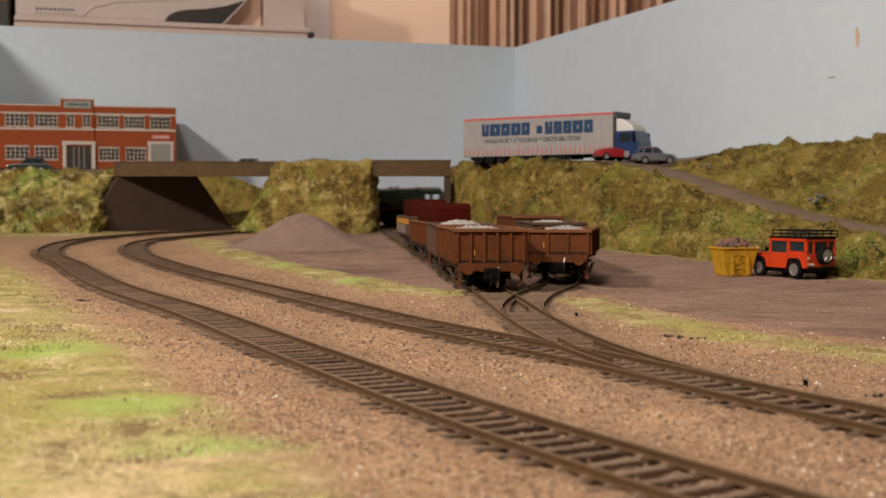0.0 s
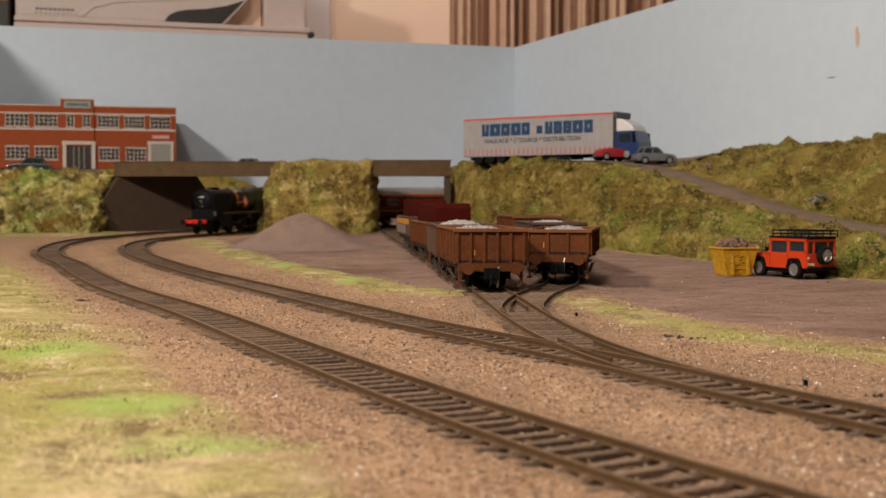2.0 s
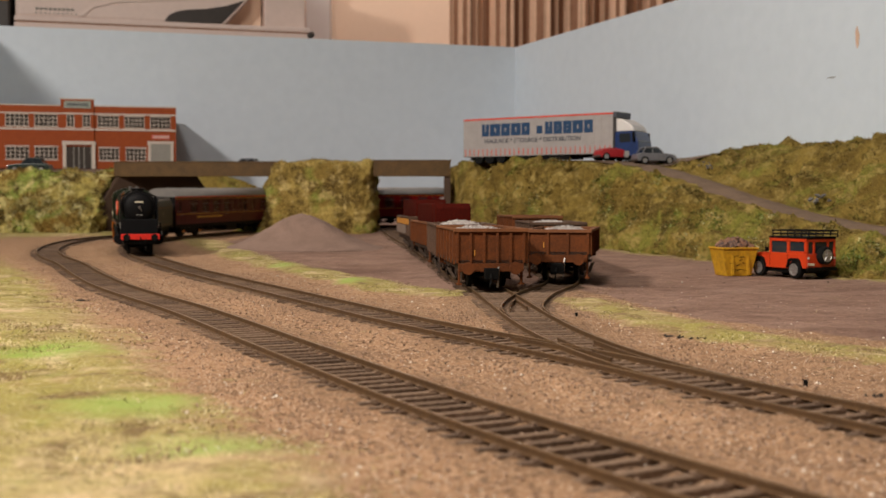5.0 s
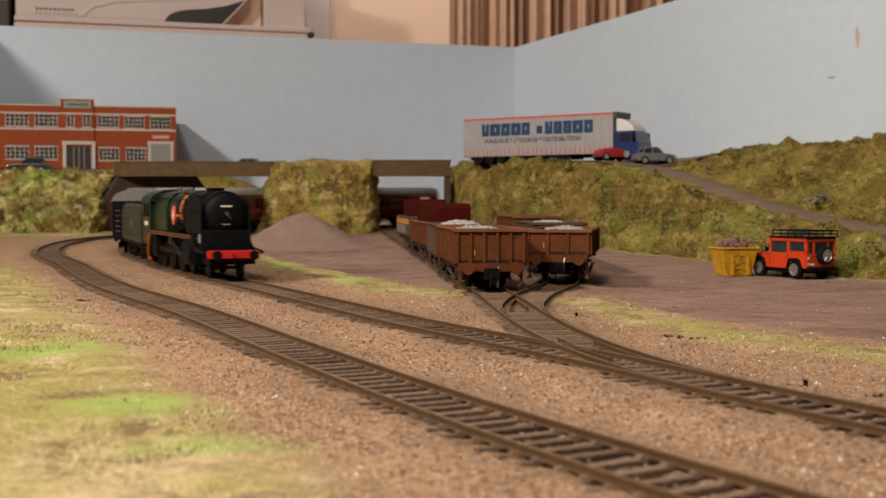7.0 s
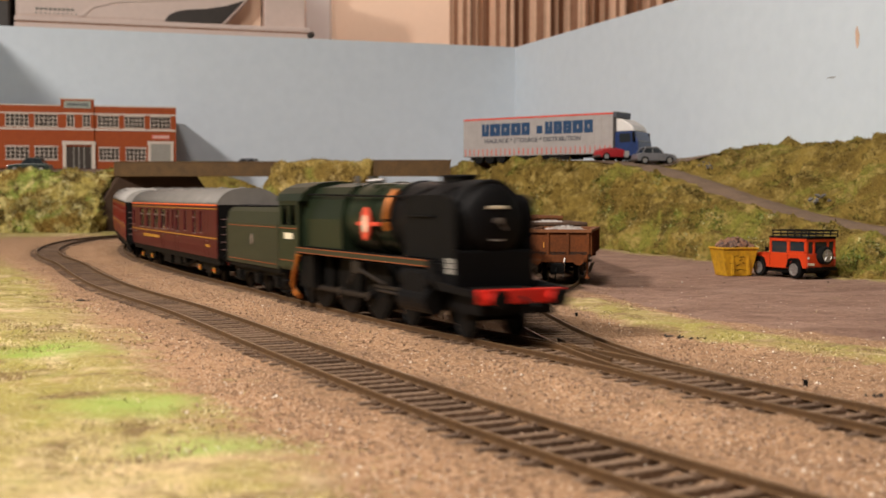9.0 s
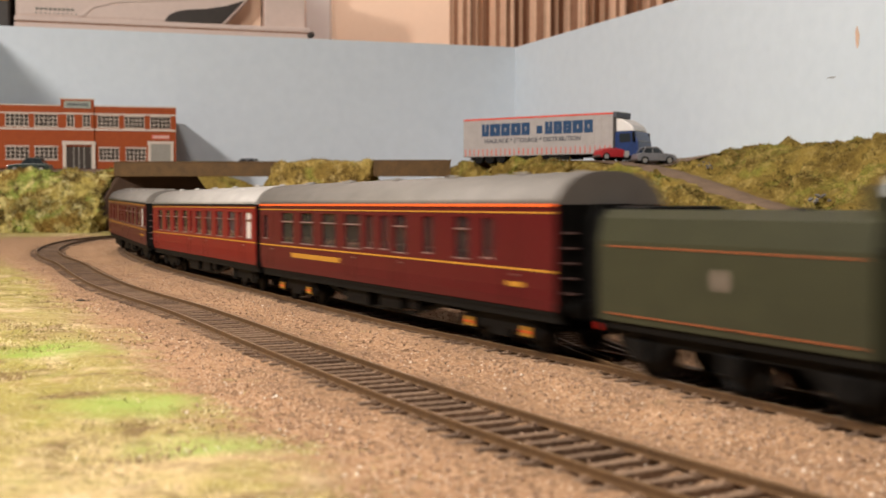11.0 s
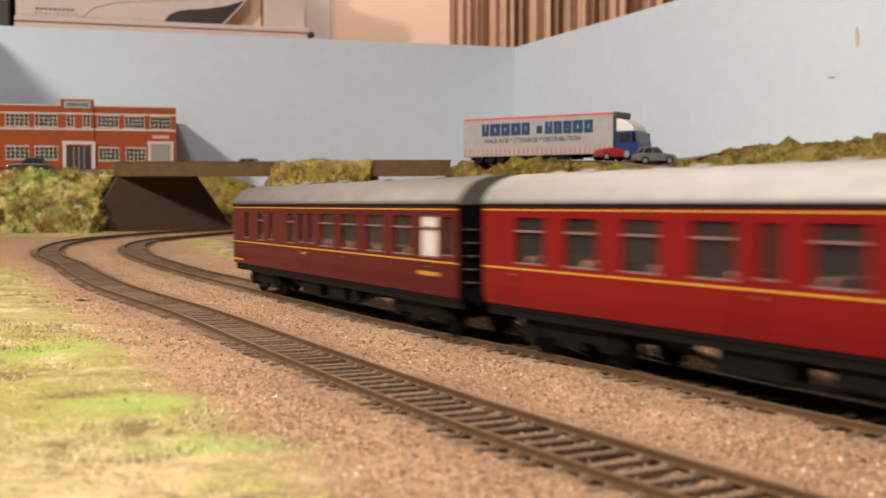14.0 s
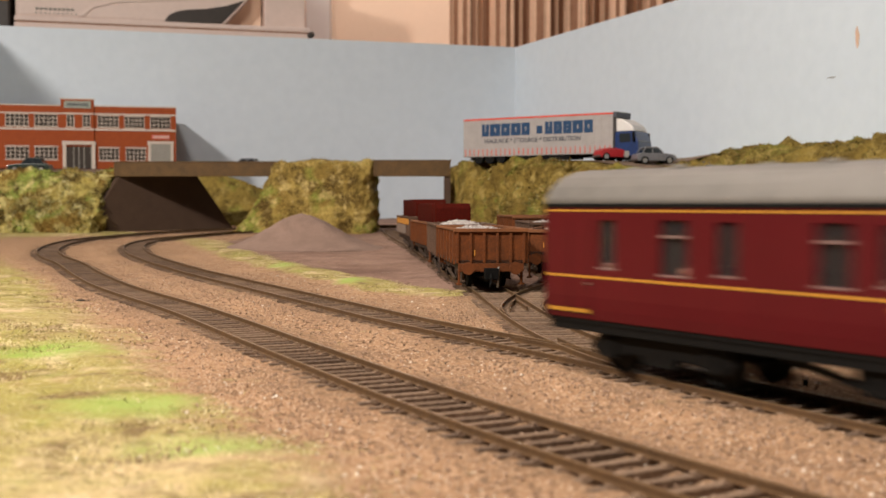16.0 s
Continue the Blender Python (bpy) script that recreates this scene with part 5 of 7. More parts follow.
    for x in (-27, 0, 27):
        bm = bmesh.new()
        for side in (-1, 1):
            wheel(bm, x, side * 8.4, 7.0)
        rod(bm, (x, -8, 7), (x, 8, 7), 1, 8)
        part("wheelset", bm, UNDER, t)
    for y in (-12, 12):
        bm = bmesh.new()
        rod(bm, (-38, y, 13.9), (-41, y, 13.9), 1.5, 12)
        rod(bm, (-41, y, 13.9), (-41.8, y, 13.9), 2.8, 14)
        part("buffer", bm, UNDER, t)
    for ob in t.children:
        ob.scale.x = 1.17
    return t


def open_wagon(line, s, length, width, top, paint, label, load=None, posts=6, low=13.0, tall=None, band=False, far=False, skew=0.0, shift=0.0):
    """A four-wheeled open wagon whose near end stands at s on its siding."""
    a, b = line.at(s + length * 0.2), line.at(s + length * 0.8)
    mid, d = (a + b) / 2, (a - b) / np.linalg.norm(a - b)
    w = thing("open_wagon", label, "goods wagon", (mid[0] + shift, mid[1], RAIL_TOP_Z + 0.1 + rise(mid[1])), math.degrees(math.atan2(d[1], d[0])) + skew, "wagons in the sidings")
    h, k = length / 2, width / 2
    bm = bmesh.new()
    box(bm, -h, h, -k, k, low, low + 1.5)
    part("floor", bm, UNDER_BROWN, w)
    for side in (-1, 1):
        bm = bmesh.new()
        box(bm, -h, h, *sorted((side * k, side * (k - 1.2))), low, top, None, 0.2)
        wall = part("side", bm, paint, w)
        n = max(3, int(length / 13))
        for i in range(n + 1):
            x = -h + 1.2 + i * (length - 2.4) / n
            bm = bmesh.new()
            box(bm, x - 0.9, x + 0.9, *sorted((side * k, side * (k + 0.8))), low - 0.5, top - 0.6)
            part("side_post", bm, paint, wall)
        bm = bmesh.new()
        box(bm, -h, h, *sorted((side * (k + 0.9), side * (k - 1.5))), top - 0.2, top + 0.9, None, 0.2)
        part("top_rail", bm, RUST_LIGHT if paint is RUST else paint, wall)
        if band:
            bm = bmesh.new()
            box(bm, -h + 6, h - 1, *sorted((side * (k + 0.8), side * (k + 1.0))), top - 5.5, top - 1)
            part("yellow_band", bm, WAGON_YELLOW, wall, "yellow painted band")
            bm = bmesh.new()
            box(bm, -h + 8, h - 30, *sorted((side * (k + 0.8), side * (k + 1.0))), low + 1, top - 6)
            part("pale_panel", bm, WAGON_PALE, wall, "pale grey panel")
    for e in (-1, 1):
        bm = bmesh.new()
        box(bm, *sorted((e * h, e * (h - 1.2))), -k + 1.25, k - 1.25, low, top - 0.25)
        end = part("end", bm, paint, w)
        for i in range(posts):
            y = -k + 1.2 + i * (width - 2.4) / (posts - 1)
            bm = bmesh.new()
            prism(bm, [(y - 0.65, low), (y + 0.65, low), (y + 0.65, top - 1.0), (y - 0.65, top - 1.0)], *sorted((e * h, e * (h + 0.8))), "x", 0.2)
            part("end_post", bm, paint, end)
        bm = bmesh.new()
        box(bm, *sorted((e * (h + 1.2), e * (h - 1.4))), -k - 0.8, k + 0.8, top - 0.9, top + 0.9, None, 0.25)
        part("top_rail", bm, RUST_LIGHT if paint is RUST else paint, end)
        bm = bmesh.new()
        box(bm, *sorted((e * (h + 0.05), e * (h + 0.9))), -k + 1.5, k - 1.5, low - 4.2, low - 0.1, None, 0.2)
        head = part("headstock", bm, RUST if paint is RUST else UNDER_BROWN, end)
        for y in (-k + 6, k - 6):
            bm = bmesh.new()
            rod(bm, (e * (h + 0.5), y, low - 2.4), (e * (h + 3.8), y, low - 2.4), 2.0, 12, 1.6)
            rod(bm, (e * (h + 3.4), y, low - 2.4), (e * (h + 4.4), y, low - 2.4), 3.1, 18)
            part("buffer", bm, UNDER_BROWN if far else RUST, head)
        bm = bmesh.new()
        box(bm, *sorted((e * (h + 0.5), e * (h + 3.6))), -3.6, 3.6, 5.0, 10.6, None, 0.5)
        pipe(bm, [(e * (h + 3.5), -0.6, 8), (e * (h + 5), -0.6, 6), (e * (h + 5.2), -0.9, 3), (e * (h + 4.2), -1.2, 1.6)], 0.5, 6)
        part("coupling", bm, UNDER, head, "black tension hook coupling")
        bm = bmesh.new()
        pipe(bm, [(e * (h + 0.9), 3.6, low - 2), (e * (h + 2.2), 3.6, low - 4), (e * (h + 2.4), 3.4, low - 9), (e * (h + 2.0), 3.0, low - 12)], 0.45, 6)
        part("brake_hose", bm, STEEL, head, "pale brake hose")
        bm = bmesh.new()
        box(bm, *sorted((e * (h + 0.05), e * (h + 0.2))), -k + 9.4, -k + 9.9, low + 3.6, low + 6.6)
        part("chalk_mark", bm, WAGON_YELLOW, end, "small ochre mark")
    for side in (-1, 1):
        bm = bmesh.new()
        box(bm, h - 4.5, h - 0.5, *sorted((side * 15.2, side * 15.9)), 2.6, low)
        box(bm, h - 5.5, h + 0.5, *sorted((side * 14.4, side * 16.8)), 2.2, 3.1, None, 0.2)
        part("corner_step", bm, RUST if paint is RUST else UNDER_BROWN, w)
        bm = bmesh.new()
        pipe(bm, [(-4, side * 16.4, 8.5), (h * 0.35, side * 16.6, 7.4), (h * 0.75, side * 16.6, 5.4), (h * 0.9, side * 16.6, 6.2)], 0.5, 6)
        part("brake_lever", bm, UNDER_BROWN, w)
    bm = bmesh.new()
    for side in (-1, 1):
        box(bm, -h + 1, h - 1, *sorted((side * 12.6, side * 14.2)), low - 3.6, low)
        for x in (-h * 0.55, h * 0.55):
            prism(bm, [(x - 6, low - 3.5), (x + 6, low - 3.5), (x + 2.6, 4), (x - 2.6, 4)], *sorted((side * 11.2, side * 12.4)), "y")
            box(bm, x - 7, x + 7, *sorted((side * 12.4, side * 14)), 8.2, 9.4)
        rod(bm, (-h * 0.5, side * 14.4, 7), (h * 0.35, side * 14.4, 3.4), 0.5, 6)
        box(bm, -4, 4, *sorted((side * 9, side * 12.5)), 4, 9)
    part("underframe", bm, UNDER_BROWN, w)
    for x in (-h * 0.55, h * 0.55):
        bm = bmesh.new()
        for side in (-1, 1):
            wheel(bm, x, side * 8.6, 6.2)
        rod(bm, (x, -8, 6.2), (x, 8, 6.2), 1, 8)
        part("wheelset", bm, UNDER, w)
    if load:
        rnd = random.Random(int(s) + 5)
        bm = bmesh.new()
        g = [[None] * 15 for _ in range(11)]
        top_at = lambda u, v: top - 4.0 + load * max(0, 1 - (abs(u) ** 2.2 * 0.75 + abs(v) ** 2.2 * 0.8)) + rnd.uniform(-0.3, 0.3)
        for j in range(11):
            for i in range(15):
                u, v = i / 7 - 1, j / 5 - 1
                g[j][i] = bm.verts.new((u * (h - 1.4), v * (k - 1.4), top_at(u, v)))
        for j in range(10):
            for i in range(14):
                bm.faces.new((g[j][i], g[j][i + 1], g[j + 1][i + 1], g[j + 1][i]))
        for _ in range(420):
            u, v = rnd.uniform(-0.92, 0.92), rnd.uniform(-0.92, 0.92)
            m = Matrix.Translation((u * (h - 2), v * (k - 2), top_at(u, v) + 0.2)) @ Euler((rnd.random() * 3, rnd.random() * 3, rnd.random() * 3)).to_matrix().to_4x4()
            q = rnd.uniform(0.4, 0.95)
            box(bm, -q, q, -q * 0.8, q * 0.8, -q * 0.7, q * 0.7, m)
        part("ballast_load", bm, LOAD, w, "heaped pale grey ballast load")
    if tall:
        for x0, x1 in ((h - 16, h - 2), (-h + 2, h - 18)):
            bm = bmesh.new()
            prism(bm, [(x0, low + 1), (x1, low + 1), (x1, tall - 3), (x1 - 3, tall), (x0 + 3, tall), (x0, tall - 3)], -k + 5, k - 5, "y", 0.6)
            part("red_hopper", bm, WAGON_RED, w, "dark red hopper body")
    return w


def build_wagons():
    s1 = lambda y: float(np.interp(y, SIDING_ONE.p[:, 1], SIDING_ONE.s))
    s2 = lambda y: float(np.interp(y, SIDING_TWO.p[:, 1], SIDING_TWO.s))
    s = s1(556)
    open_wagon(SIDING_ONE, s, 88, 35.5, 29.2, RUST, "rusty brown ribbed open wagon heaped with pale ballast", 4.4)
    open_wagon(SIDING_ONE, s + 99, 84, 35, 29.4, WAGON_GREY, "weathered grey-brown open wagon heaped with pale ballast", 5.8)
    open_wagon(SIDING_ONE, s + 194, 130, 34, 27.5, RUST, "orange-brown open wagon with a dark red hopper body", None, tall=41)
    open_wagon(SIDING_ONE, s + 336, 130, 34, 27.5, WAGON_GREY, "open wagon with a yellow band and dark red hopper body", None, tall=42, band=True)
    s = s2(606)
    open_wagon(SIDING_TWO, s, 84, 34.5, 27.6, RUST, "rusty brown open wagon with low load of pale ballast, beside another", 5.0, posts=4, low=15.0, skew=-5.5, shift=1.2)
    open_wagon(SIDING_TWO, s + 95, 84, 34.5, 29.6, WAGON_GREY, "grey-brown open wagon with pale ballast in the back siding", 4.6)
    open_wagon(SIDING_TWO, s + 190, 84, 34.5, 31.0, RUST, "empty rusty brown open wagon at the end of the siding", None)

# ---- buildings, vehicles and clutter ----
def ground_on_bank(x, y):
    """Height of the right-hand bank's surface at a plan point."""
    s = FOOT.s
    i = int(np.argmin(np.hypot(FOOT.p[:, 0] - x, FOOT.p[:, 1] - y)))
    p, w = FOOT.p[i], FOOT.way(s[i])
    d = (x - p[0]) * -w[1] + (y - p[1]) * w[0]
    return bank_at(float(s[i]), float(d))[2]


def build_factory():
    """A two-storey low brick factory; local x runs along its front to the right-hand corner at 0, y goes back."""
    f = thing("factory_building", "two-storey orange-red brick factory with white bands and many-paned windows", "building", (-386, 1640, 96.6), 13.4)
    K = 0.772
    U = lambda x: (x - 313) * K
    V = lambda y: (300 - y) * 0.825
    left, depth = -420, 172
    wins = [(12, 52, 207, 228), (62, 102, 207, 228), (118, 132, 207, 228), (146, 160, 207, 228), (172, 210, 208, 228), (220, 256, 209, 229), (266, 303, 209, 230),
            (12, 52, 263, 284), (62, 102, 263, 284), (174, 210, 264, 285), (222, 258, 264, 286), (-45, -5, 207, 228), (-100, -60, 207, 228), (-45, -5, 263, 284), (-100, -60, 263, 284)]
    # front wall with real openings, built in storeys
    bm = bmesh.new()
    rows = [(V(300), V(285), []), (V(285), V(263), wins[7:11] + wins[13:]), (V(263), V(229), []), (V(229), V(208), wins[:7] + wins[11:13]), (V(208), V(191), [])]
    for z0, z1, ws in rows:
        x = left
        for w in sorted(ws):
            box(bm, x, U(w[0]), 0, 4, z0, z1)
            x = U(w[1])
        box(bm, x, 0, 0, 4, z0, z1)
    wall = part("front_wall", bm, BRICK, f)
    bm = bmesh.new()
    box(bm, left, left + 4, 4, depth, 0, V(191))
    box(bm, -4, 0, 4, depth, 0, V(191))
    box(bm, left, 0, depth, depth + 4, 0, V(191))
    part("side_wall", bm, BRICK, f)
    bm = bmesh.new()
    box(bm, left + 4, -4, 4, depth, V(196) - 3, V(196))
    part("roof", bm, SHUTTER, f, "flat grey roof")
    # raised middle bay
    bm = bmesh.new()
    box(bm, U(108), U(166), -3, 5, V(262), V(180), None, 0.3)
    part("centre_bay", bm, BRICK, f)
    for y, t, x0, x1, d in ((191, 1.6, left, 0, -0.8), (204.5, 2.0, left, 0, -1.0), (231, 2.6, left, 0, -1.2), (180, 1.4, U(107), U(167), -3.8), (204.5, 2.0, U(108), U(166), -3.9), (231, 2.6, U(108), U(166), -4.0)):
        bm = bmesh.new()
        box(bm, x0 - 0.6, x1 + 0.6, d, d + 5, V(y) - t, V(y), None, 0.2)
        part("white_band", bm, WHITE_TRIM, f, "white stone band")
    for a, b, y0, y1 in wins:
        bay = 108 <= a < 166
        yy = -3.0 if bay else 0.0
        bm = bmesh.new()
        x0, x1, z0, z1 = U(a), U(b), V(y1), V(y0)
        cols, rws = (2, 3) if b - a < 20 else (5, 3)
        out = [bm.verts.new((x, q, z)) for q in (yy - 0.3, yy + 1.8) for x, z in ((x0, z0), (x1, z0), (x1, z1), (x0, z1))]
        inn = [bm.verts.new((x, q, z)) for q in (yy - 0.3, yy + 1.8) for x, z in ((x0 + 0.7, z0 + 0.6), (x1 - 0.7, z0 + 0.6), (x1 - 0.7, z1 - 0.6), (x0 + 0.7, z1 - 0.6))]
        for k in range(4):
            n2 = (k + 1) % 4
            bm.faces.new((out[k], out[n2], inn[n2], inn[k]))
            bm.faces.new((out[4 + k], inn[4 + k], inn[4 + n2], out[4 + n2]))
            bm.faces.new((inn[k], inn[n2], inn[4 + n2], inn[4 + k]))
        bmesh.ops.recalc_face_normals(bm, faces=bm.faces[:])
        win = part("window", bm, WHITE_TRIM, f, "white many-paned window")
        for k in range(1, cols):
            x = x0 + (x1 - x0) * k / cols
            bm = bmesh.new()
            box(bm, x - 0.35, x + 0.35, yy - 0.2, yy + 1.6, z0 + 0.6, z1 - 0.6)
            part("glazing_bar", bm, WHITE_TRIM, win)
        for k in range(1, rws):
            z = z0 + (z1 - z0) * k / rws
            bm = bmesh.new()
            box(bm, x0 + 0.7, x1 - 0.7, yy - 0.25, yy + 1.7, z - 0.35, z + 0.35)
            part("glazing_bar", bm, WHITE_TRIM, win)
        bm = bmesh.new()
        box(bm, x0, x1, yy + (1.0 if not bay else -0.15), yy + 2.2, z0, z1)
        part("pane", bm, DARK_PANE, win)
        bm = bmesh.new()
        box(bm, x0 - 1, x1 + 1, yy - 1.0, yy + 0.5, z0 - 1.6, z0 - 0.4)
        box(bm, x0 - 1, x1 + 1, yy - 0.7, yy + 0.5, z1 + 0.4, z1 + 1.6)
        part("sill", bm, WHITE_TRIM, win)
    # doorway
    bm = bmesh.new()
    box(bm, U(111), U(117), -5, 1, 0, V(254), None, 0.3)
    box(bm, U(162), U(168), -5, 1, 0, V(254), None, 0.3)
    box(bm, U(110), U(169), -5.4, 1, V(259), V(253), None, 0.3)
    porch = part("doorway", bm, WHITE_TRIM, f, "white framed entrance")
    bm = bmesh.new()
    box(bm, U(117), U(162), -1.2, -0.4, 0, V(259))
    part("door_glass", bm, DARK_PANE, porch)
    for x in (117, 130, 139, 148, 161):
        bm = bmesh.new()
        box(bm, U(x) - 0.6, U(x) + 0.6, -2.0, -1.0, 0, V(259))
        part("door_bar", bm, SHUTTER, porch)
    # loading shutter and signs
    bm = bmesh.new()
    box(bm, U(267), U(303), -1.0, 0.3, 0, V(256))
    for k in range(9):
        box(bm, U(267), U(303), -1.3, -0.9, V(290) + 2 + k * 2.8, V(290) + 3.2 + k * 2.8)
    sh = part("shutter", bm, SHUTTER, f, "grey roller shutter")
    bm = bmesh.new()
    box(bm, U(262), U(267), -1.8, 0.3, 0, V(252))
    box(bm, U(303), U(308), -1.8, 0.3, 0, V(252))
    box(bm, U(261), U(309), -2.2, 0.3, V(256), V(251.5))
    part("shutter_frame", bm, WHITE_TRIM, sh)
    bm = bmesh.new()
    box(bm, U(269), U(301), -1.2, 0.2, V(247.5), V(240.5))
    sg = part("sign_board", bm, SIGN_RED, f, "pink-red sign board with worn lettering")
    bm = bmesh.new()
    for k in range(8):
        box(bm, U(272) + k * 2.8, U(272) + k * 2.8 + 2.0, -1.5, -1.1, V(246), V(242))
    part("lettering", bm, WHITE_TRIM, sg)
    bm = bmesh.new()
    box(bm, U(114), U(161), -4.4, -3.2, V(196.5), V(184.5), None, 0.2)
    sg = part("sign_board", bm, SIGN_GREEN, f, "grey-green sign board on the parapet")
    bm = bmesh.new()
    for k in range(10):
        box(bm, U(119) + k * 2.95, U(119) + k * 2.95 + 2.1, -4.7, -4.3, V(193), V(188))
    part("lettering", bm, LETTER_GREY, sg)


def car_body(name, label, at, turn, paint, length=54.0, width=22.0, height=18.0, boxy=False):
    """A small die-cast saloon: local x forward, wheels at z 0."""
    c = thing(name, label, "car", at, turn, "model cars")
    h, w = length / 2, width / 2
    bm = bmesh.new()
    prism(bm, [(-h, 4.5), (-h + 1, 9.6), (-h * 0.78, 11.0), (h * 0.42, 11.0), (h * 0.9, 9.4), (h, 6.8), (h, 3.6), (-h, 3.4)], -w, w, "y", 0.8)
    body = part("body", bm, paint, c)
    bm = bmesh.new()
    prism(bm, [(-h * 0.76, 10.8), (-h * 0.52, height - 1.2), (h * 0.08, height - 1.2), (h * 0.38, 10.8)], -w + 1.6, w - 1.6, "y", 0.5)
    part("window_glass", bm, CAR_GLASS, body)
    bm = bmesh.new()
    prism(bm, [(-h * 0.58, height - 1.4), (-h * 0.5, height), (h * 0.04, height), (h * 0.12, height - 1.4)], -w + 1.5, w - 1.5, "y", 0.4)
    for x0, x1 in ((-h * 0.74, -h * 0.54), (h * 0.36, h * 0.10), (-h * 0.2, -h * 0.2)):
        for s in (-1, 1):
            rod(bm, (x0, s * (w - 1.5), 10.9), (x1, s * (w - 1.7), height - 1.0), 0.55, 6)
    part("roof", bm, paint, body)
    for x in (-h * 0.62, h * 0.64):
        for s in (-1, 1):
            bm = bmesh.new()
            rod(bm, (x, s * (w - 2.6), 3.9), (x, s * (w + 0.1), 3.9), 3.9, 18)
            wl = part("wheel", bm, TYRE, c)
            bm = bmesh.new()
            rod(bm, (x, s * w, 3.9), (x, s * (w + 0.3), 3.9), 2.4, 14)
            part("hub", bm, ALLOY, wl)
    for s in (-1, 1):
        bm = bmesh.new()
        rod(bm, (h - 0.6, s * (w - 3), 7.4), (h + 0.3, s * (w - 3), 7.4), 1.4, 12)
        part("headlight", bm, ALLOY, body, "round bright headlight")
    for x in (h + 0.2, -h - 0.2):
        bm = bmesh.new()
        box(bm, x - 0.7, x + 0.7, -w, w, 4.0, 5.4, None, 0.3)
        part("bumper", bm, DULL_CHROME, body)
    return c


def build_lorry():
    zb = 90.5
    turn = math.degrees(math.atan2(-100, 147))
    t = thing("articulated_lorry", "white curtain-sided lorry with blue lettering and a blue cab", "lorry", (105, 1194, zb), turn)
    h, k = 89.0, 16.5
    bm = bmesh.new()
    box(bm, -h, h, -k, k, 6.5, 47, None, 0.5)
    tr = part("trailer", bm, TRAILER_WHITE, t, "white curtain-sided trailer")
    for s in (-1, 1):
        y = s * (k + 0.12)
        bm = bmesh.new()
        box(bm, -h, h, y - 0.14, y + 0.14, 45.4, 47.2)
        part("red_edge", bm, STRIPE_RED, tr, "red top edge")
        for i in range(32):
            x = -h + 3 + i * (2 * h - 6) / 31
            bm = bmesh.new()
            box(bm, x - 0.45, x + 0.45, y - 0.14, y + 0.14, 7.5, 14.5)
            part("red_strap", bm, STRIPE_RED, tr, "thin red curtain strap")
        bm = bmesh.new()
        for i in range(22):
            x = -h + 4 + i * (2 * h - 8) / 21
            rod(bm, (x, s * (k - 0.1), 7), (x, s * (k - 0.1), 45), 0.35, 6)
        part("curtain_fold", bm, TRAILER_WHITE, tr)
        # big blue name, as plain blocks the size of its letters
        for x0, x1, z0, z1 in ((-68, -61, 28, 41), (-58, -47, 28, 41), (-44, -35, 28, 41), (-32, -22, 28, 41), (-19, -11, 28, 41), (-1, 4, 29, 37), (9, 16, 28, 41), (19, 27, 28, 41), (30, 38, 28, 41), (41, 51, 28, 41), (54, 62, 28, 41)):
            a, b = sorted(((x0 + 3) * (1 if s < 0 else -1), (x1 + 4.8) * (1 if s < 0 else -1)))
            th = (b - a) * 0.43
            bm = bmesh.new()
            box(bm, a, a + th, y - 0.16, y + 0.16, z0, z1)
            box(bm, b - th, b, y - 0.16, y + 0.16, z0, z1)
            box(bm, a + th, b - th, y - 0.16, y + 0.16, z0, z0 + 4.4)
            if x0 not in (-68, 9):
                box(bm, a + th, b - th, y - 0.16, y + 0.16, z1 - 4.4, z1)
            if x0 in (19, 30, 9):
                box(bm, a + th, b - th, y - 0.16, y + 0.16, z0 + 5.2, z0 + 8.0)
            part("name_block", bm, LETTER_BLUE, tr, "dark blue letter block")
        cu = bpy.data.curves.new("small_lettering", "FONT")
        cu.body = "HAULAGE * STORAGE * DISTRIBUTION"
        cu.align_x, cu.align_y = "CENTER", "CENTER"
        cu.size, cu.extrude, cu.offset = 6.6 * MM, 0.08 * MM, 0.12 * MM
        cu.materials.append(LETTER_GREY)
        ob = new("small_lettering", cu)
        ob.parent = tr
        ob.matrix_basis = pose(-4 * MM * -s, y * MM, 22.5 * MM, 90, 0, 0 if s < 0 else 180)
        ob["label"] = "small grey lettering naming the trades"
        for x in (-70, -56, -42):
            bm = bmesh.new()
            rod(bm, (x, s * (k - 6), 4.6), (x, s * (k - 0.5), 4.6), 5.6, 18)
            part("wheel", bm, TYRE, t)
        for x in (72, 104):
            bm = bmesh.new()
            rod(bm, (x, s * (k - 6), 5.4), (x, s * (k - 0.5), 5.4), 6.2, 18)
            w = part("wheel", bm, TYRE, t)
            bm = bmesh.new()
            rod(bm, (x, s * (k - 0.6), 5.4), (x, s * (k - 0.1), 5.4), 3.2, 14)
            part("hub", bm, ALLOY, w)
    bm = bmesh.new()
    box(bm, -h + 2, h + 30, -5, 5, 3.5, 7)
    box(bm, -26, 40, -k + 1, k - 1, 2.2, 6.4)
    part("chassis", bm, UNDER, t)
    bm = bmesh.new()
    box(bm, h, h + 4, -k, k, 42, 48.0, None, 0.6)
    part("refrigerator", bm, LETTER_GREY, t, "dark grey headboard unit")
    bm = bmesh.new()
    prism(bm, [(h + 2, 3), (h + 2, 28), (h + 23, 28), (h + 27, 18), (h + 28, 3)], -k + 0.4, k - 0.4, "y", 1.0)
    cab = part("cab", bm, CAB_BLUE, t, "blue lorry cab")
    bm = bmesh.new()
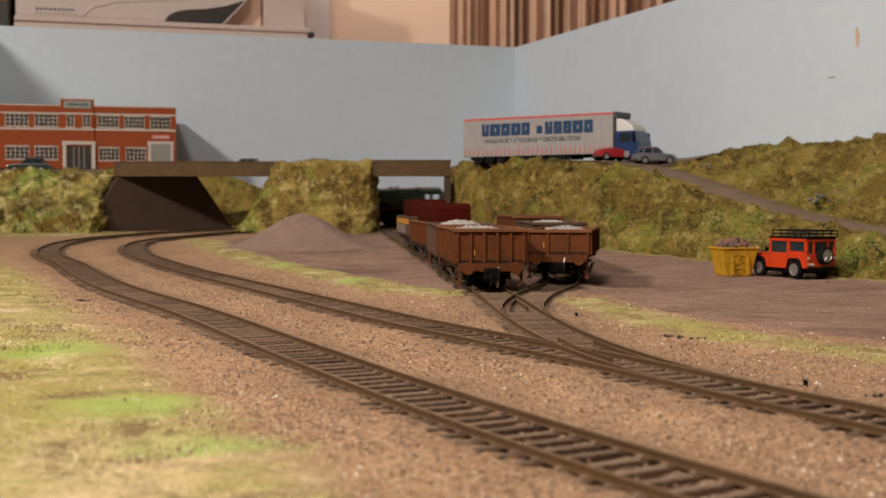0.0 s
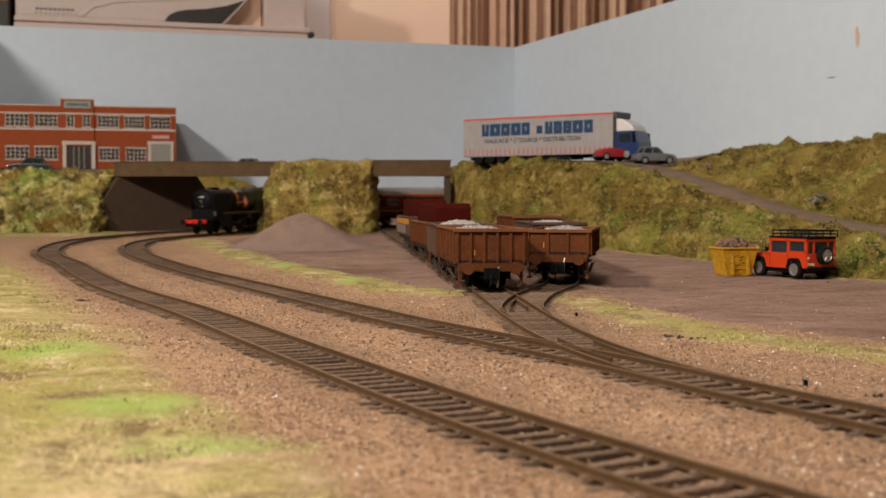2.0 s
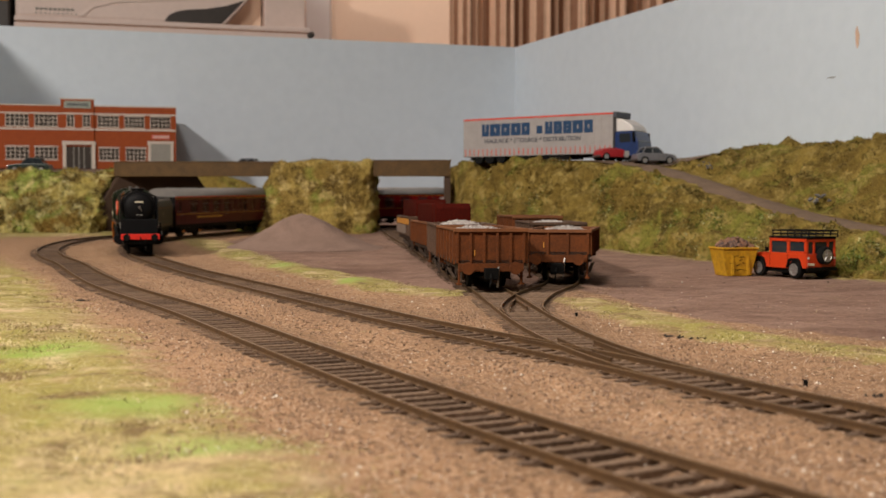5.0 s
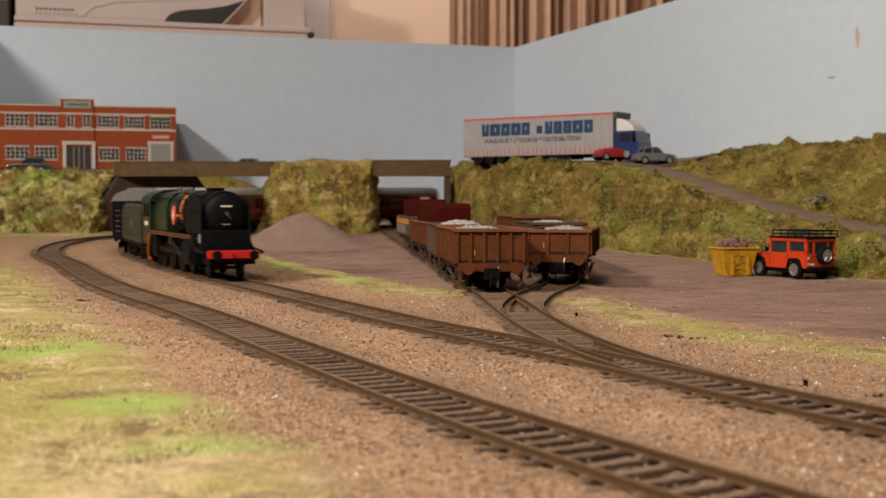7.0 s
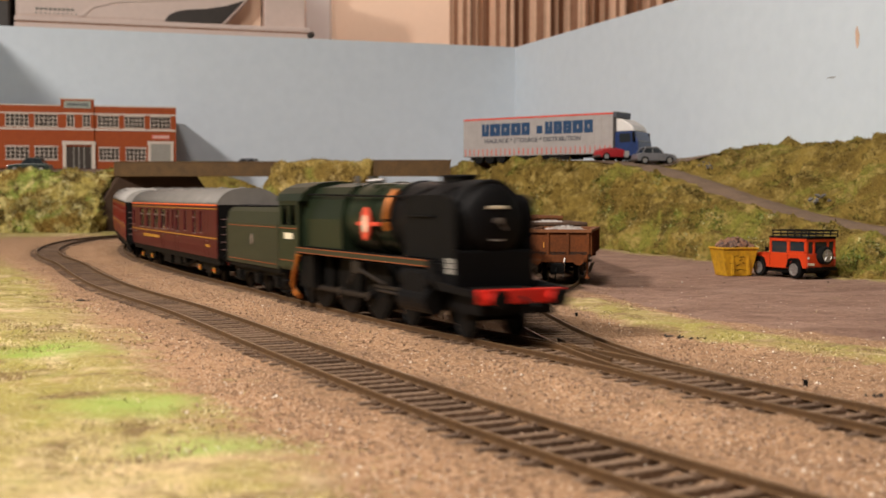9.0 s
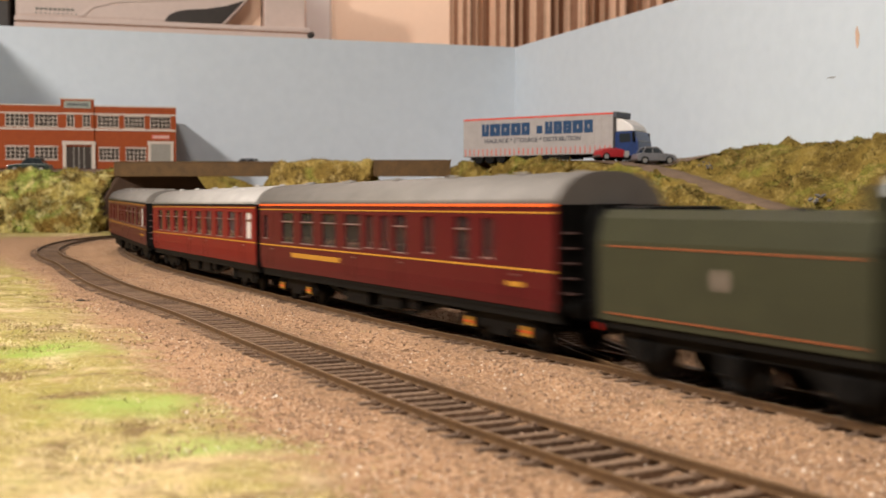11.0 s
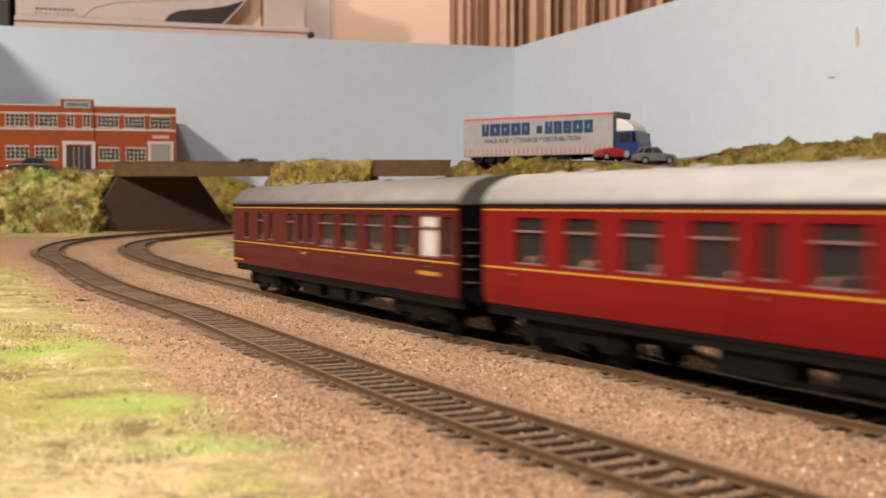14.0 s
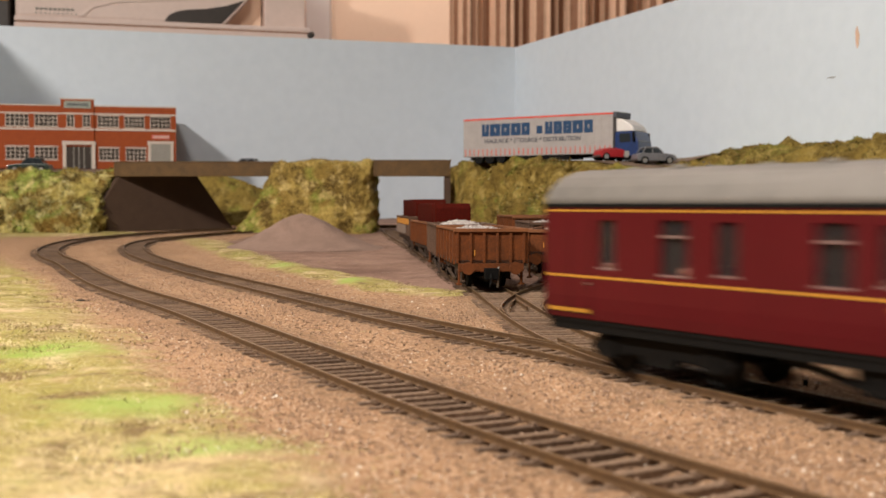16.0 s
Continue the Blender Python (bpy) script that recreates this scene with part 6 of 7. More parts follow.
    prism(bm, [(h + 3, 28), (h + 3, 41), (h + 9, 40.5), (h + 20, 34), (h + 23, 28)], -k + 1, k - 1, "y", 1.4)
    part("roof_fairing", bm, CAB_WHITE, cab, "white roof fairing")
    bm = bmesh.new()
    box(bm, h + 7, h + 19, -k + 0.1, k - 0.1, 17, 26, None, 0.5)
    prism(bm, [(h + 23.2, 27.2), (h + 27.2, 17.5), (h + 26.6, 17.2), (h + 22.6, 26.9)], -k + 2, k - 2, "y")
    part("window_glass", bm, CAR_GLASS, cab)
    bm = bmesh.new()
    box(bm, h + 26, h + 29.4, -k + 0.4, k - 0.4, 2.4, 7.0, None, 0.5)
    part("bumper", bm, CAB_WHITE, cab)
    for s in (-1, 1):
        bm = bmesh.new()
        box(bm, h + 28.6, h + 29.6, *sorted((s * 8, s * 14)), 5.0, 8.0, None, 0.4)
        part("headlight", bm, ALLOY, cab, "bright headlight")
        bm = bmesh.new()
        box(bm, h + 22, h + 24, *sorted((s * (k + 0.5), s * (k + 3))), 18, 27, None, 0.4)
        part("mirror", bm, UNDER, cab)


def build_off_roader():
    c = thing("off_road_car", "orange-red boxy off-roader with black roof rack and spare wheel", "car", (216, 700, 1.2), 115, "model cars")
    bm = bmesh.new()
    prism(bm, [(-25.5, 6.5), (-25.5, 15.4), (9.5, 15.4), (24.6, 14.4), (25.6, 13.2), (25.6, 6.5), (21, 6.5), (20, 9), (18, 10.8), (14, 10.8), (12, 9), (11, 6.0), (-10.5, 6.0), (-11.5, 9), (-13.5, 10.8), (-17.5, 10.8), (-19.5, 9), (-20.5, 6.5)], -11.6, 11.6, "y", 0.35)
    body = part("body", bm, JEEP_RED, c, "orange-red body tub")
    bm = bmesh.new()
    w = 11.3
    for s in (-1, 1):
        yy = sorted((s * w, s * (w - 0.9)))
        box(bm, -25.3, -23.2, *yy, 15.4, 23.6)
        box(bm, -10.6, -8.4, *yy, 15.4, 23.6)
        box(bm, 5.4, 7.0, *yy, 15.4, 23.6)
        box(bm, -25.3, 7.0, *yy, 22.4, 24.2)
        box(bm, -25.3, -10, *yy, 15.4, 16.6)
    for y in (-11.2, -6, 4.9, 10.1):
        box(bm, -25.4, -24.4, y, y + 1.1, 15.4, 23.8)
    box(bm, -25.4, -24.4, -11.2, 11.2, 22.4, 24.2)
    box(bm, 6.2, 7.2, -11.2, -10.2, 15.4, 23.8)
    box(bm, 6.2, 7.2, 10.2, 11.2, 15.4, 23.8)
    part("cabin_frame", bm, JEEP_RED, body)
    bm = bmesh.new()
    box(bm, -24.7, 6.6, -10.7, 10.7, 15.4, 23.4)
    part("window_glass", bm, CAR_GLASS, body, "dark tinted windows")
    bm = bmesh.new()
    box(bm, -25.8, 7.6, -11.5, 11.5, 24.0, 25.4, None, 0.6)
    part("roof", bm, UNDER, body, "black roof")
    bm = bmesh.new()
    pipe(bm, [(-27, -11.4, 28.9), (4, -11.4, 28.9), (4, 11.4, 28.9), (-27, 11.4, 28.9), (-27, -11.4, 28.9)], 0.5, 6)
    rack = part("roof_rack", bm, TYRE, c, "black tubular roof rack")
    for y in (-11.4, -6.8, -2.3, 2.3, 6.8, 11.4):
        bm = bmesh.new()
        rod(bm, (-27, y, 27.0), (4, y, 27.0), 0.42, 6)
        part("bar", bm, TYRE, rack)
    for x in (-27, -21, -15, -9, -3, 4):
        bm = bmesh.new()
        pipe(bm, [(x, -11.4, 28.9), (x, -11.4, 27.0), (x, 11.4, 27.0), (x, 11.4, 28.9)], 0.42, 6)
        part("bar", bm, TYRE, rack)
        for s in (-1, 1):
            bm = bmesh.new()
            rod(bm, (x, s * 11.0, 25.2), (x, s * 11.4, 27), 0.4, 6)
            part("foot", bm, TYRE, rack)
    bm = bmesh.new()
    for x in (15.8, -15.6):
        for s in (-1, 1):
            prism(bm, [(x - 6.6, 6.5), (x - 4.6, 11.4), (x - 2.5, 12.4), (x + 2.5, 12.4), (x + 4.6, 11.4), (x + 6.6, 6.5), (x + 5.6, 6.5), (x + 3.6, 10.6), (x - 3.6, 10.6), (x - 5.6, 6.5)], *sorted((s * 11.4, s * 12.8)), "y")
    part("wheel_arch", bm, UNDER, body, "black wheel arch flares")

    def road_wheel(m, parent, nm="wheel"):
        bm = bmesh.new()
        lathe(bm, [(3.0, -2.2), (4.7, -2.2), (5.4, -1.5), (5.5, 0), (5.4, 1.5), (4.7, 2.2), (3.2, 2.2), (3.0, 1.6)], 24, m)
        wl = part(nm, bm, TYRE, parent, "chunky black tyre")
        bm = bmesh.new()
        for k in range(5):
            a = 2 * math.pi * k / 5
            rod(bm, m @ Vector((0, 0, 2.0)), m @ Vector((3.3 * math.cos(a), 3.3 * math.sin(a), 2.1)), 0.55, 6)
        lathe(bm, [(3.1, 1.5), (3.7, 2.3), (3.3, 2.35), (3.0, 1.9)], 20, m)
        lathe(bm, [(1.0, 1.9), (0.9, 2.6)], 10, m)
        part("rim", bm, ALLOY, wl, "bright five-spoke rim")

    for x in (15.8, -15.6):
        for s in (-1, 1):
            road_wheel(Matrix.Translation((x, s * 10.2, 5.5)) @ Matrix.Rotation(radians(-90 * s), 4, "X"), c)
    road_wheel(Matrix.Translation((-27.4, -1.0, 14.2)) @ Matrix.Rotation(radians(-90), 4, "Y"), c, "spare_wheel")
    bm = bmesh.new()
    box(bm, -26.8, -25.3, -11.6, 11.6, 5.2, 7.2, None, 0.3)
    box(bm, 25.2, 27.2, -11.4, 11.4, 6.2, 8.4, None, 0.3)
    box(bm, -20, 22, -9, 9, 3.2, 6.5)
    part("bumper", bm, UNDER, body, "black bumpers and underside")
    for s in (-1, 1):
        for z in (8.6, 10.6, 12.6):
            bm = bmesh.new()
            rod(bm, (-25.4, s * 10.2, z), (-26.0, s * 10.2, z), 0.7, 10)
            part("tail_light", bm, STRIPE_RED if z < 12 else CAB_WHITE, body, "small round tail light")
        bm = bmesh.new()
        rod(bm, (25.4, s * 7.6, 11), (26.2, s * 7.6, 11), 1.9, 14)
        part("headlight", bm, ALLOY, body)
        bm = bmesh.new()
        box(bm, 6.6, 7.6, *sorted((s * 12, s * 14.6)), 15.8, 18.6, None, 0.3)
        part("mirror", bm, UNDER, body)
        bm = bmesh.new()
        for x in (-9.4, 6.2):
            box(bm, x - 0.12, x + 0.12, *sorted((s * 11.55, s * 11.65)), 7, 15)
        part("door_seam", bm, UNDER, body)
    bm = bmesh.new()
    box(bm, -26.0, -25.4, 5.6, 10.8, 8.2, 9.6)
    part("number_plate", bm, CREAM, body, "plain cream plate")


def build_skip():
    k = thing("rubble_skip", "yellow steel skip filled with broken bricks and rubble", "skip", (183, 712, 1.0), 12)
    bm = bmesh.new()
    lo, hi, dlo, dhi = 8.2, 11.6, 8.0, 10.0
    ring = lambda a, b, z: [bm.verts.new(p) for p in ((-a, -b, z), (a, -b, z), (a, b, z), (-a, b, z))]
    o0, o1, i1, i0 = ring(lo, dlo, 0.4), ring(hi, dhi, 17.5), ring(hi - 0.9, dhi - 0.9, 17.5), ring(lo - 0.7, dlo - 0.7, 1.6)
    for a, b in ((o0, o1), (o1, i1), (i1, i0)):
        for i in range(4):
            bm.faces.new((a[i], a[(i + 1) % 4], b[(i + 1) % 4], b[i]))
    bm.faces.new(o0[::-1])
    bm.faces.new(i0)
    bmesh.ops.recalc_face_normals(bm, faces=bm.faces[:])
    part("tub", bm, SKIP_YELLOW, k, "scratched yellow steel tub")
    bm = bmesh.new()
    for y in (-dhi, dhi):
        rod(bm, (-hi - 0.4, y, 17.6), (hi + 0.4, y, 17.6), 0.7, 8)
    for x in (-hi, hi):
        rod(bm, (x, -dhi, 17.6), (x, dhi, 17.6), 0.7, 8)
    part("rim_bar", bm, SKIP_YELLOW, k)
    for x in (-5.2, 5.2):
        bm = bmesh.new()
        m = Matrix.Translation((x, -9.1, 9)) @ Matrix.Rotation(radians(-6.5), 4, "X")
        box(bm, -0.8, 0.8, -0.9, 0.5, -8, 8, m)
        part("rib", bm, SKIP_YELLOW, k)
    bm = bmesh.new()
    marks = random.Random(9)
    for _ in range(13):
        x, z = marks.uniform(-8, 8), marks.uniform(3, 15)
        m = Matrix.Translation((x * 0.8, -8.0 - 2.0 * (z - 0.4) / 17.1, z)) @ Matrix.Rotation(marks.uniform(-0.5, 0.5), 4, "Y")
        w = marks.uniform(0.6, 1.9)
        box(bm, -w, w, -0.12, 0.2, -0.16, 0.16, m)
    part("scrape", bm, UNDER, k, "dark scrape marks")
    rnd = random.Random(21)
    for _ in range(70):
        x, y = rnd.uniform(-9.4, 9.4), rnd.uniform(-8, 8)
        z = 15.8 + 7.5 * (1 - abs(x) / 17) * (1 - abs(y) / 13) + rnd.uniform(-1, 1)
        s = rnd.uniform(1.3, 3.0)
        bm = bmesh.new()
        m = Matrix.Translation((x, y, z)) @ Euler((rnd.random() * 3, rnd.random() * 3, rnd.random() * 3)).to_matrix().to_4x4()
        box(bm, -s, s, -s * 0.6, s * 0.6, -s * 0.5, s * 0.5, m, 0.3)
        part("rubble", bm, RUBBLE, k)
    bm = bmesh.new()
    box(bm, -9.4, 9.4, -8.0, 8.0, 12, 15.2)
    part("rubble_bed", bm, RUBBLE, k)


def build_room_things():
    """What shows above the boards: an office machine on a cabinet, a white frame, a curtain."""
    a = math.degrees(math.atan2(242, 817))
    cab = thing("cabinet", "plain white cabinet behind the backscene, carrying a machine", "cabinet", (-520, 2010, -920), a)
    bm = bmesh.new()
    box(bm, -420, 300, 0, 420, 0, 1254, None, 4)
    part("body", bm, ROOM_WHITE, cab)
    p = thing("office_machine", "beige office machine with a dark paper recess", "printer", (-520, 2010, 334), a)
    bm = bmesh.new()
    box(bm, -223, 290, 0, 330, 0, 25.0, None, 3)
    part("base_tray", bm, PRINTER, p)
    bm = bmesh.new()
    box(bm, -220, 286, 2.5, 326, 24.5, 27.5)
    part("joint", bm, CURTAIN_DARK, p, "thin brown joint line round the tray")
    bm = bmesh.new()
    box(bm, -223, 288, 0, 330, 27, 36, None, 2.5)
    part("rim", bm, PRINTER, p)
    bm = bmesh.new()
    prism(bm, [(-221, 34), (132, 34), (176, 82), (176, 230), (-221, 230)], 3, 320, "y", 6)
    body = part("body", bm, PRINTER, p, "beige moulded body")
    bm = bmesh.new()
    prism(bm, [(28, 37), (34, 47), (46, 54), (66, 59), (100, 62), (136, 69), (168, 80), (128, 37)], 1.5, 8, "y", 1)
    part("recess", bm, PRINTER_DARK, body, "dark curved paper recess")
    bm = bmesh.new()
    prism(bm, [(-110, 38), (-92, 54), (-50, 66), (40, 73), (170, 86), (170, 89), (40, 77), (-54, 70), (-98, 57), (-118, 38)], 0.5, 8, "y", 1)
    part("moulding", bm, PRINTER, body)
    bm = bmesh.new()
    for k in range(9):
        box(bm, -188 + k * 7.2, -188 + k * 7.2 + 5.4, 1.5, 7, 47, 51)
    for k in range(10):
        box(bm, -188 + k * 7.2, -188 + k * 7.2 + 3.0, 1.5, 7, 41, 42.5)
    part("lettering", bm, SHUTTER, body, "illegible grey lettering")
    bm = bmesh.new()
    box(bm, 130, 206, 60, 300, 36, 230, None, 3)
    part("side_panel", bm, ROOM_WALL, body, "tan side panel")
    bm = bmesh.new()
    box(bm, 208, 284, 30, 300, 36, 230, None, 3)
    part("side_unit", bm, PRINTER, body)
    bm = bmesh.new()
    lathe(bm, [(6, 0), (6, 12), (3, 13)], 12, Matrix.Translation((288, 2, 22)) @ Matrix.Rotation(radians(90), 4, "X"))
    part("foot", bm, PRINTER_DARK, p)
    d = thing("dark_case", "dark brown case standing beside the machine", "case", (-520, 2010, 334), a)
    bm = bmesh.new()
    box(bm, -415, -232, 40, 300, 0, 260, None, 4)
    part("body", bm, PRINTER_DARK, d)
    bm = bmesh.new()
    box(bm, -412, -235, 38, 42, 66, 72)
    part("band", bm, GOLD, d, "dull gold band")
    for x0, x1 in ((-269, -255),):
        bm = bmesh.new()
        box(bm, x0 - 40, x1, 2560, 2620, -920, 1480, None, 4)
        solid("door_frame", bm, ROOM_WHITE, "white painted door frame in the room", "door frame", kind="structure")
    c = thing("curtain", "brown and tan striped curtain hanging in folds", "curtain", (0, 0, 0))
    # folds of cloth in alternating stripes
    x = 14.0
    k = 0
    rnd = random.Random(4)
    while x < 980:
        wd = rnd.uniform(8, 16)
        bm = bmesh.new()
        n = 5
        prof = [(x + wd * i / n, 2520 + 16 * math.sin((x + wd * i / n) * 0.075) + 3 * math.sin((x + wd * i / n) * 0.31)) for i in range(n + 1)]
        lo = [bm.verts.new((q[0], q[1], -700)) for q in prof] + [bm.verts.new((q[0], q[1] + 4, -700)) for q in prof[::-1]]
        hi = [bm.verts.new((v.co.x, v.co.y, 1460)) for v in lo]
        m = len(lo)
        for i in range(m):
            bm.faces.new((lo[i], lo[(i + 1) % m], hi[(i + 1) % m], hi[i]))
        bm.faces.new(lo[::-1])
        bm.faces.new(hi)
        bmesh.ops.recalc_face_normals(bm, faces=bm.faces[:])
        part("stripe", bm, CURTAIN_DARK if k % 2 else CURTAIN_PALE, c)
        x += wd
        k += 1
    bm = bmesh.new()
    rod(bm, (-20, 2526, 1468), (1010, 2526, 1468), 10, 12)
    part("rail", bm, ROOM_WHITE, c)
    # unseen pendant fixtures, added where the two lights hang
    for x, y, z, r in ((-970, -160, 962, 90), (-250, -200, 1032, 145)):
        l = thing("added_pendant", "unseen white pendant shade added at a light's place", "lamp", (x, y, z))
        bm = bmesh.new()
        lathe(bm, [(r * 0.2, 70), (r * 0.3, 60), (r, 12), (r, 8), (r * 0.3, 54), (r * 0.1, 60)], 28)
        part("shade", bm, ROOM_WHITE, l)
        bm = bmesh.new()
        rod(bm, (0, 0, 65), (0, 0, 1500 - z), 3, 8)
        part("cord", bm, ROOM_WHITE, l)


def build_back_fill():
    # unseen housing for the added back fill
    l = thing("back_fill_fixture", "round white fixture of an added, unseen fill light over the back of the room", "lamp", (-100, 2280, 1446))
    bm = bmesh.new()
    lathe(bm, [(60, 54), (118, 50), (126, 30), (126, 2), (122, 2), (120, 28), (60, 44)], 32)
    part("housing", bm, ROOM_WHITE, l)


# ---- loose scatter ----
def pebble(bm, x, y, z, s, rnd):
    base = [Vector((1, 0, 0)), Vector((0, 1, 0)), Vector((-1, 0, 0)), Vector((0, -1, 0)), Vector((0, 0, 0.8)), Vector((0, 0, -0.8))]
    a = rnd.random() * 6.3
    vs = []
    for b in base:
        q = b * s * rnd.uniform(0.6, 1.1)
        vs.append(bm.verts.new((x + q.x * math.cos(a) - q.y * math.sin(a), y + q.x * math.sin(a) + q.y * math.cos(a), z + q.z)))
    for i in range(4):
        bm.faces.new((vs[i], vs[(i + 1) % 4], vs[4]))
        bm.faces.new((vs[(i + 1) % 4], vs[i], vs[5]))


def build_scatter():
    rnd = random.Random(77)
    lines = [(TRACK_NEAR, 60, 900), (TRACK_MAIN, 150, 1000), (SIDING_ONE, 30, 330), (SIDING_TWO, 20, 200)]
    # ballast grains lying on and beside the track
    bm = bmesh.new()
    for line, a, b in lines:
        for _ in range(13000 if b > 500 else 2500):
            s = a + (b - a) * rnd.random() ** 1.5
            off = rnd.gauss(0, 15)
            if abs(off) < 9.5 and rnd.random() < 0.75:
                continue
            p, d = line.at(s), line.way(s)
            pebble(bm, p[0] + d[1] * off, p[1] - d[0] * off, GROUND_Z + (0.8 if abs(off) > 14 else 0.5) + rise(p[1]) + rnd.uniform(-0.1, 0.3), rnd.uniform(0.25, 0.6), rnd)
    solid("ballast", bm, BALLAST_STONE, "loose brown ballast grains along the tracks", "ballast", kind="stuff")
    bm = bmesh.new()
    for _ in range(30000):
        y = 190 + 700 * rnd.random() ** 1.6
        x = rnd.uniform(-0.42, 0.42) * y
        if YARD(np.array([x]), np.array([y]))[0] > 0.5 and rnd.random() < 0.8:
            continue
        pebble(bm, x, y, GROUND_Z + 0.25 + rise(y), rnd.uniform(0.14, 0.40), rnd)
    solid("grit", bm, SAND_GRAIN, "sandy brown grit scattered over the ground", "grit", kind="stuff")
    bm = bmesh.new()
    for _ in range(3600):
        y = 150 + 650 * rnd.random() ** 1.4
        x = rnd.uniform(-0.42, 0.42) * y
        if rnd.random() < 0.85 and YARD(np.array([x]), np.array([y]))[0] > 0.5:
            continue
        pebble(bm, x, y, GROUND_Z + 0.5, rnd.uniform(0.14, 0.36) * (1 if rnd.random() < 0.93 else 2.0), rnd)
    solid("pale_chips", bm, PALE_STONE, "small pale stone chips on the ground", "chips", kind="stuff")
    bm = bmesh.new()
    for _ in range(110):
        y = 200 + 500 * rnd.random()
        x = rnd.uniform(-0.42, 0.42) * y
        pebble(bm, x, y, GROUND_Z + 0.4, rnd.uniform(0.25, 0.7), rnd)
    solid("dark_debris", bm, DARK_BIT, "dark brown scraps and twigs on the ground", "debris", kind="stuff")
    # dark clumps that stand out, each a thing of its own
    for px_x, py_y, s in ((76, 380, 2.6), (80, 378, 2.2), (84, 374, 2.4), (62, 283, 2.4), (68, 270, 2.2), (-167, 521, 2.8), (49, 456, 1.8), (98, 432, 1.6), (101, 262, 2.0)):
        bm = bmesh.new()
        for _ in range(7):
            pebble(bm, rnd.gauss(0, s * 0.5), rnd.gauss(0, s * 0.4), rnd.uniform(0.2, 0.8), rnd.uniform(0.5, 0.8) * s * 0.55, rnd)
        ob = solid("dead_clump", bm, DARK_BIT, "small dark dead clump on the sandy ground", "clump", "dead clumps")
        ob.matrix_world = pose(px_x * MM, py_y * MM, GROUND_Z * MM)
    # turnout point motors' stubs
    for x, y in ((53, 448), (89, 276)):
        bm = bmesh.new()
        rod(bm, (0, 0, -0.4), (0, 0, 2.0), 0.55, 10)
        rod(bm, (0, 0, 1.8), (0, 0, 2.1), 0.65, 10)
        ob = solid("point_lever_stub", bm, UNDER, "short black post beside the turnout", "post", "posts")
        ob.matrix_world = pose(x * MM, y * MM, GROUND_Z * MM)
    # grass
    def blades(name, count, material, label, tall, seed, want):
        r = np.random.RandomState(seed)
        m = count * 14
        y = 150 + 1000 * r.rand(m) ** 1.7
        x = (r.rand(m) * 0.94 - 0.47) * y
        g = TURF(x, y)
        keep = np.nonzero(r.rand(m) < g * want + 0.002)[0]
        bm = bmesh.new()
        n = 0
        for i in keep:
            if n >= count:
                break
            if y[i] < 330 and r.rand() < 0.6:
                continue
            tuft = noise.noise((x[i] * 0.06, y[i] * 0.06, seed))
            if tuft < -0.15 + r.rand() * 0.2:
                continue
            h = (tall[0] + (tall[1] - tall[0]) * r.rand()) * (0.7 + 0.6 * max(0, tuft))
            a, lean = r.rand() * 6.3, (0.5 + r.rand() * 2.2) * h
            w = 0.05 + 0.06 * r.rand() + y[i] * 0.00013
            z = GROUND_Z + g[i] * 1.0 + rise(y[i])
            dx, dy = math.cos(a), math.sin(a)
            v = [bm.verts.new((x[i] - dy * w, y[i] + dx * w, z)), bm.verts.new((x[i] + dy * w, y[i] - dx * w, z)), bm.verts.new((x[i] + dx * lean, y[i] + dy * lean, z + h))]
            bm.faces.new(v)
            n += 1
        solid(name, bm, material, label, "grass", kind="stuff")

    blades("grass", 9000, GRASS, "short yellow-green static grass tufts", (0.4, 1.5), 5, 0.7)
    blades("dry_grass", 20000, STRAW, "dry straw-coloured grass fibres", (0.3, 1.2), 6, 0.6)
    blades("brown_grass", 9000, GRASS_BROWN, "withered brown grass among the turf", (0.4, 1.5), 7, 0.6)


def build_clutter():
    car_body("saloon_car", "dark green saloon parked before the factory", (-545, 1496, 88.5), 186, CAR_GREEN, 54, 22, 19)
    car_body("saloon_car", "grey saloon on the bridge road", (-262, 1500, 89), 172, CAR_GREY, 52, 21, 18)
    z = ground_on_bank(169, 1128) + 0.8
    car_body("saloon_car", "red car parked beside the lorry cab", (169, 1128, z), 20, CAR_RED, 36, 16, 12.5)
    z = ground_on_bank(204, 1098) + 0.8
    car_body("saloon_car", "pale grey car parked at the head of the ramp", (204, 1098, z), 12, CAR_SILVER, 40, 18, 17)
    rnd = random.Random(12)
    # the first heap stands in for a pale car roof beyond the crest
    for x, y, n, s in ((246, 1050, 14, 3.0), (300, 905, 12, 4.5)):
        bm = bmesh.new()
        for _ in range(n):
            pebble(bm, rnd.gauss(0, s * 1.2), rnd.gauss(0, s), abs(rnd.gauss(s * 0.8, s * 0.7)), rnd.uniform(0.3, 0.7) * s, rnd)
        ob = solid("grey_scrub", bm, GREY_ROCK, "pale grey heap on the bank top", "scrub", "grey scrub")
        ob.matrix_world = pose(x * MM, y * MM, (ground_on_bank(x, y)) * MM)
    bm = bmesh.new()
    for _ in range(9):
        pebble(bm, rnd.gauss(0, 2.5), rnd.gauss(0, 2), rnd.uniform(1, 4), rnd.uniform(1.5, 3), rnd)
    ob = solid("pink_stone", bm, RUBBLE, "pinkish stone at the foot of the bank", "stone")
    ob.matrix_world = pose(0.143, 0.965, 0.002)


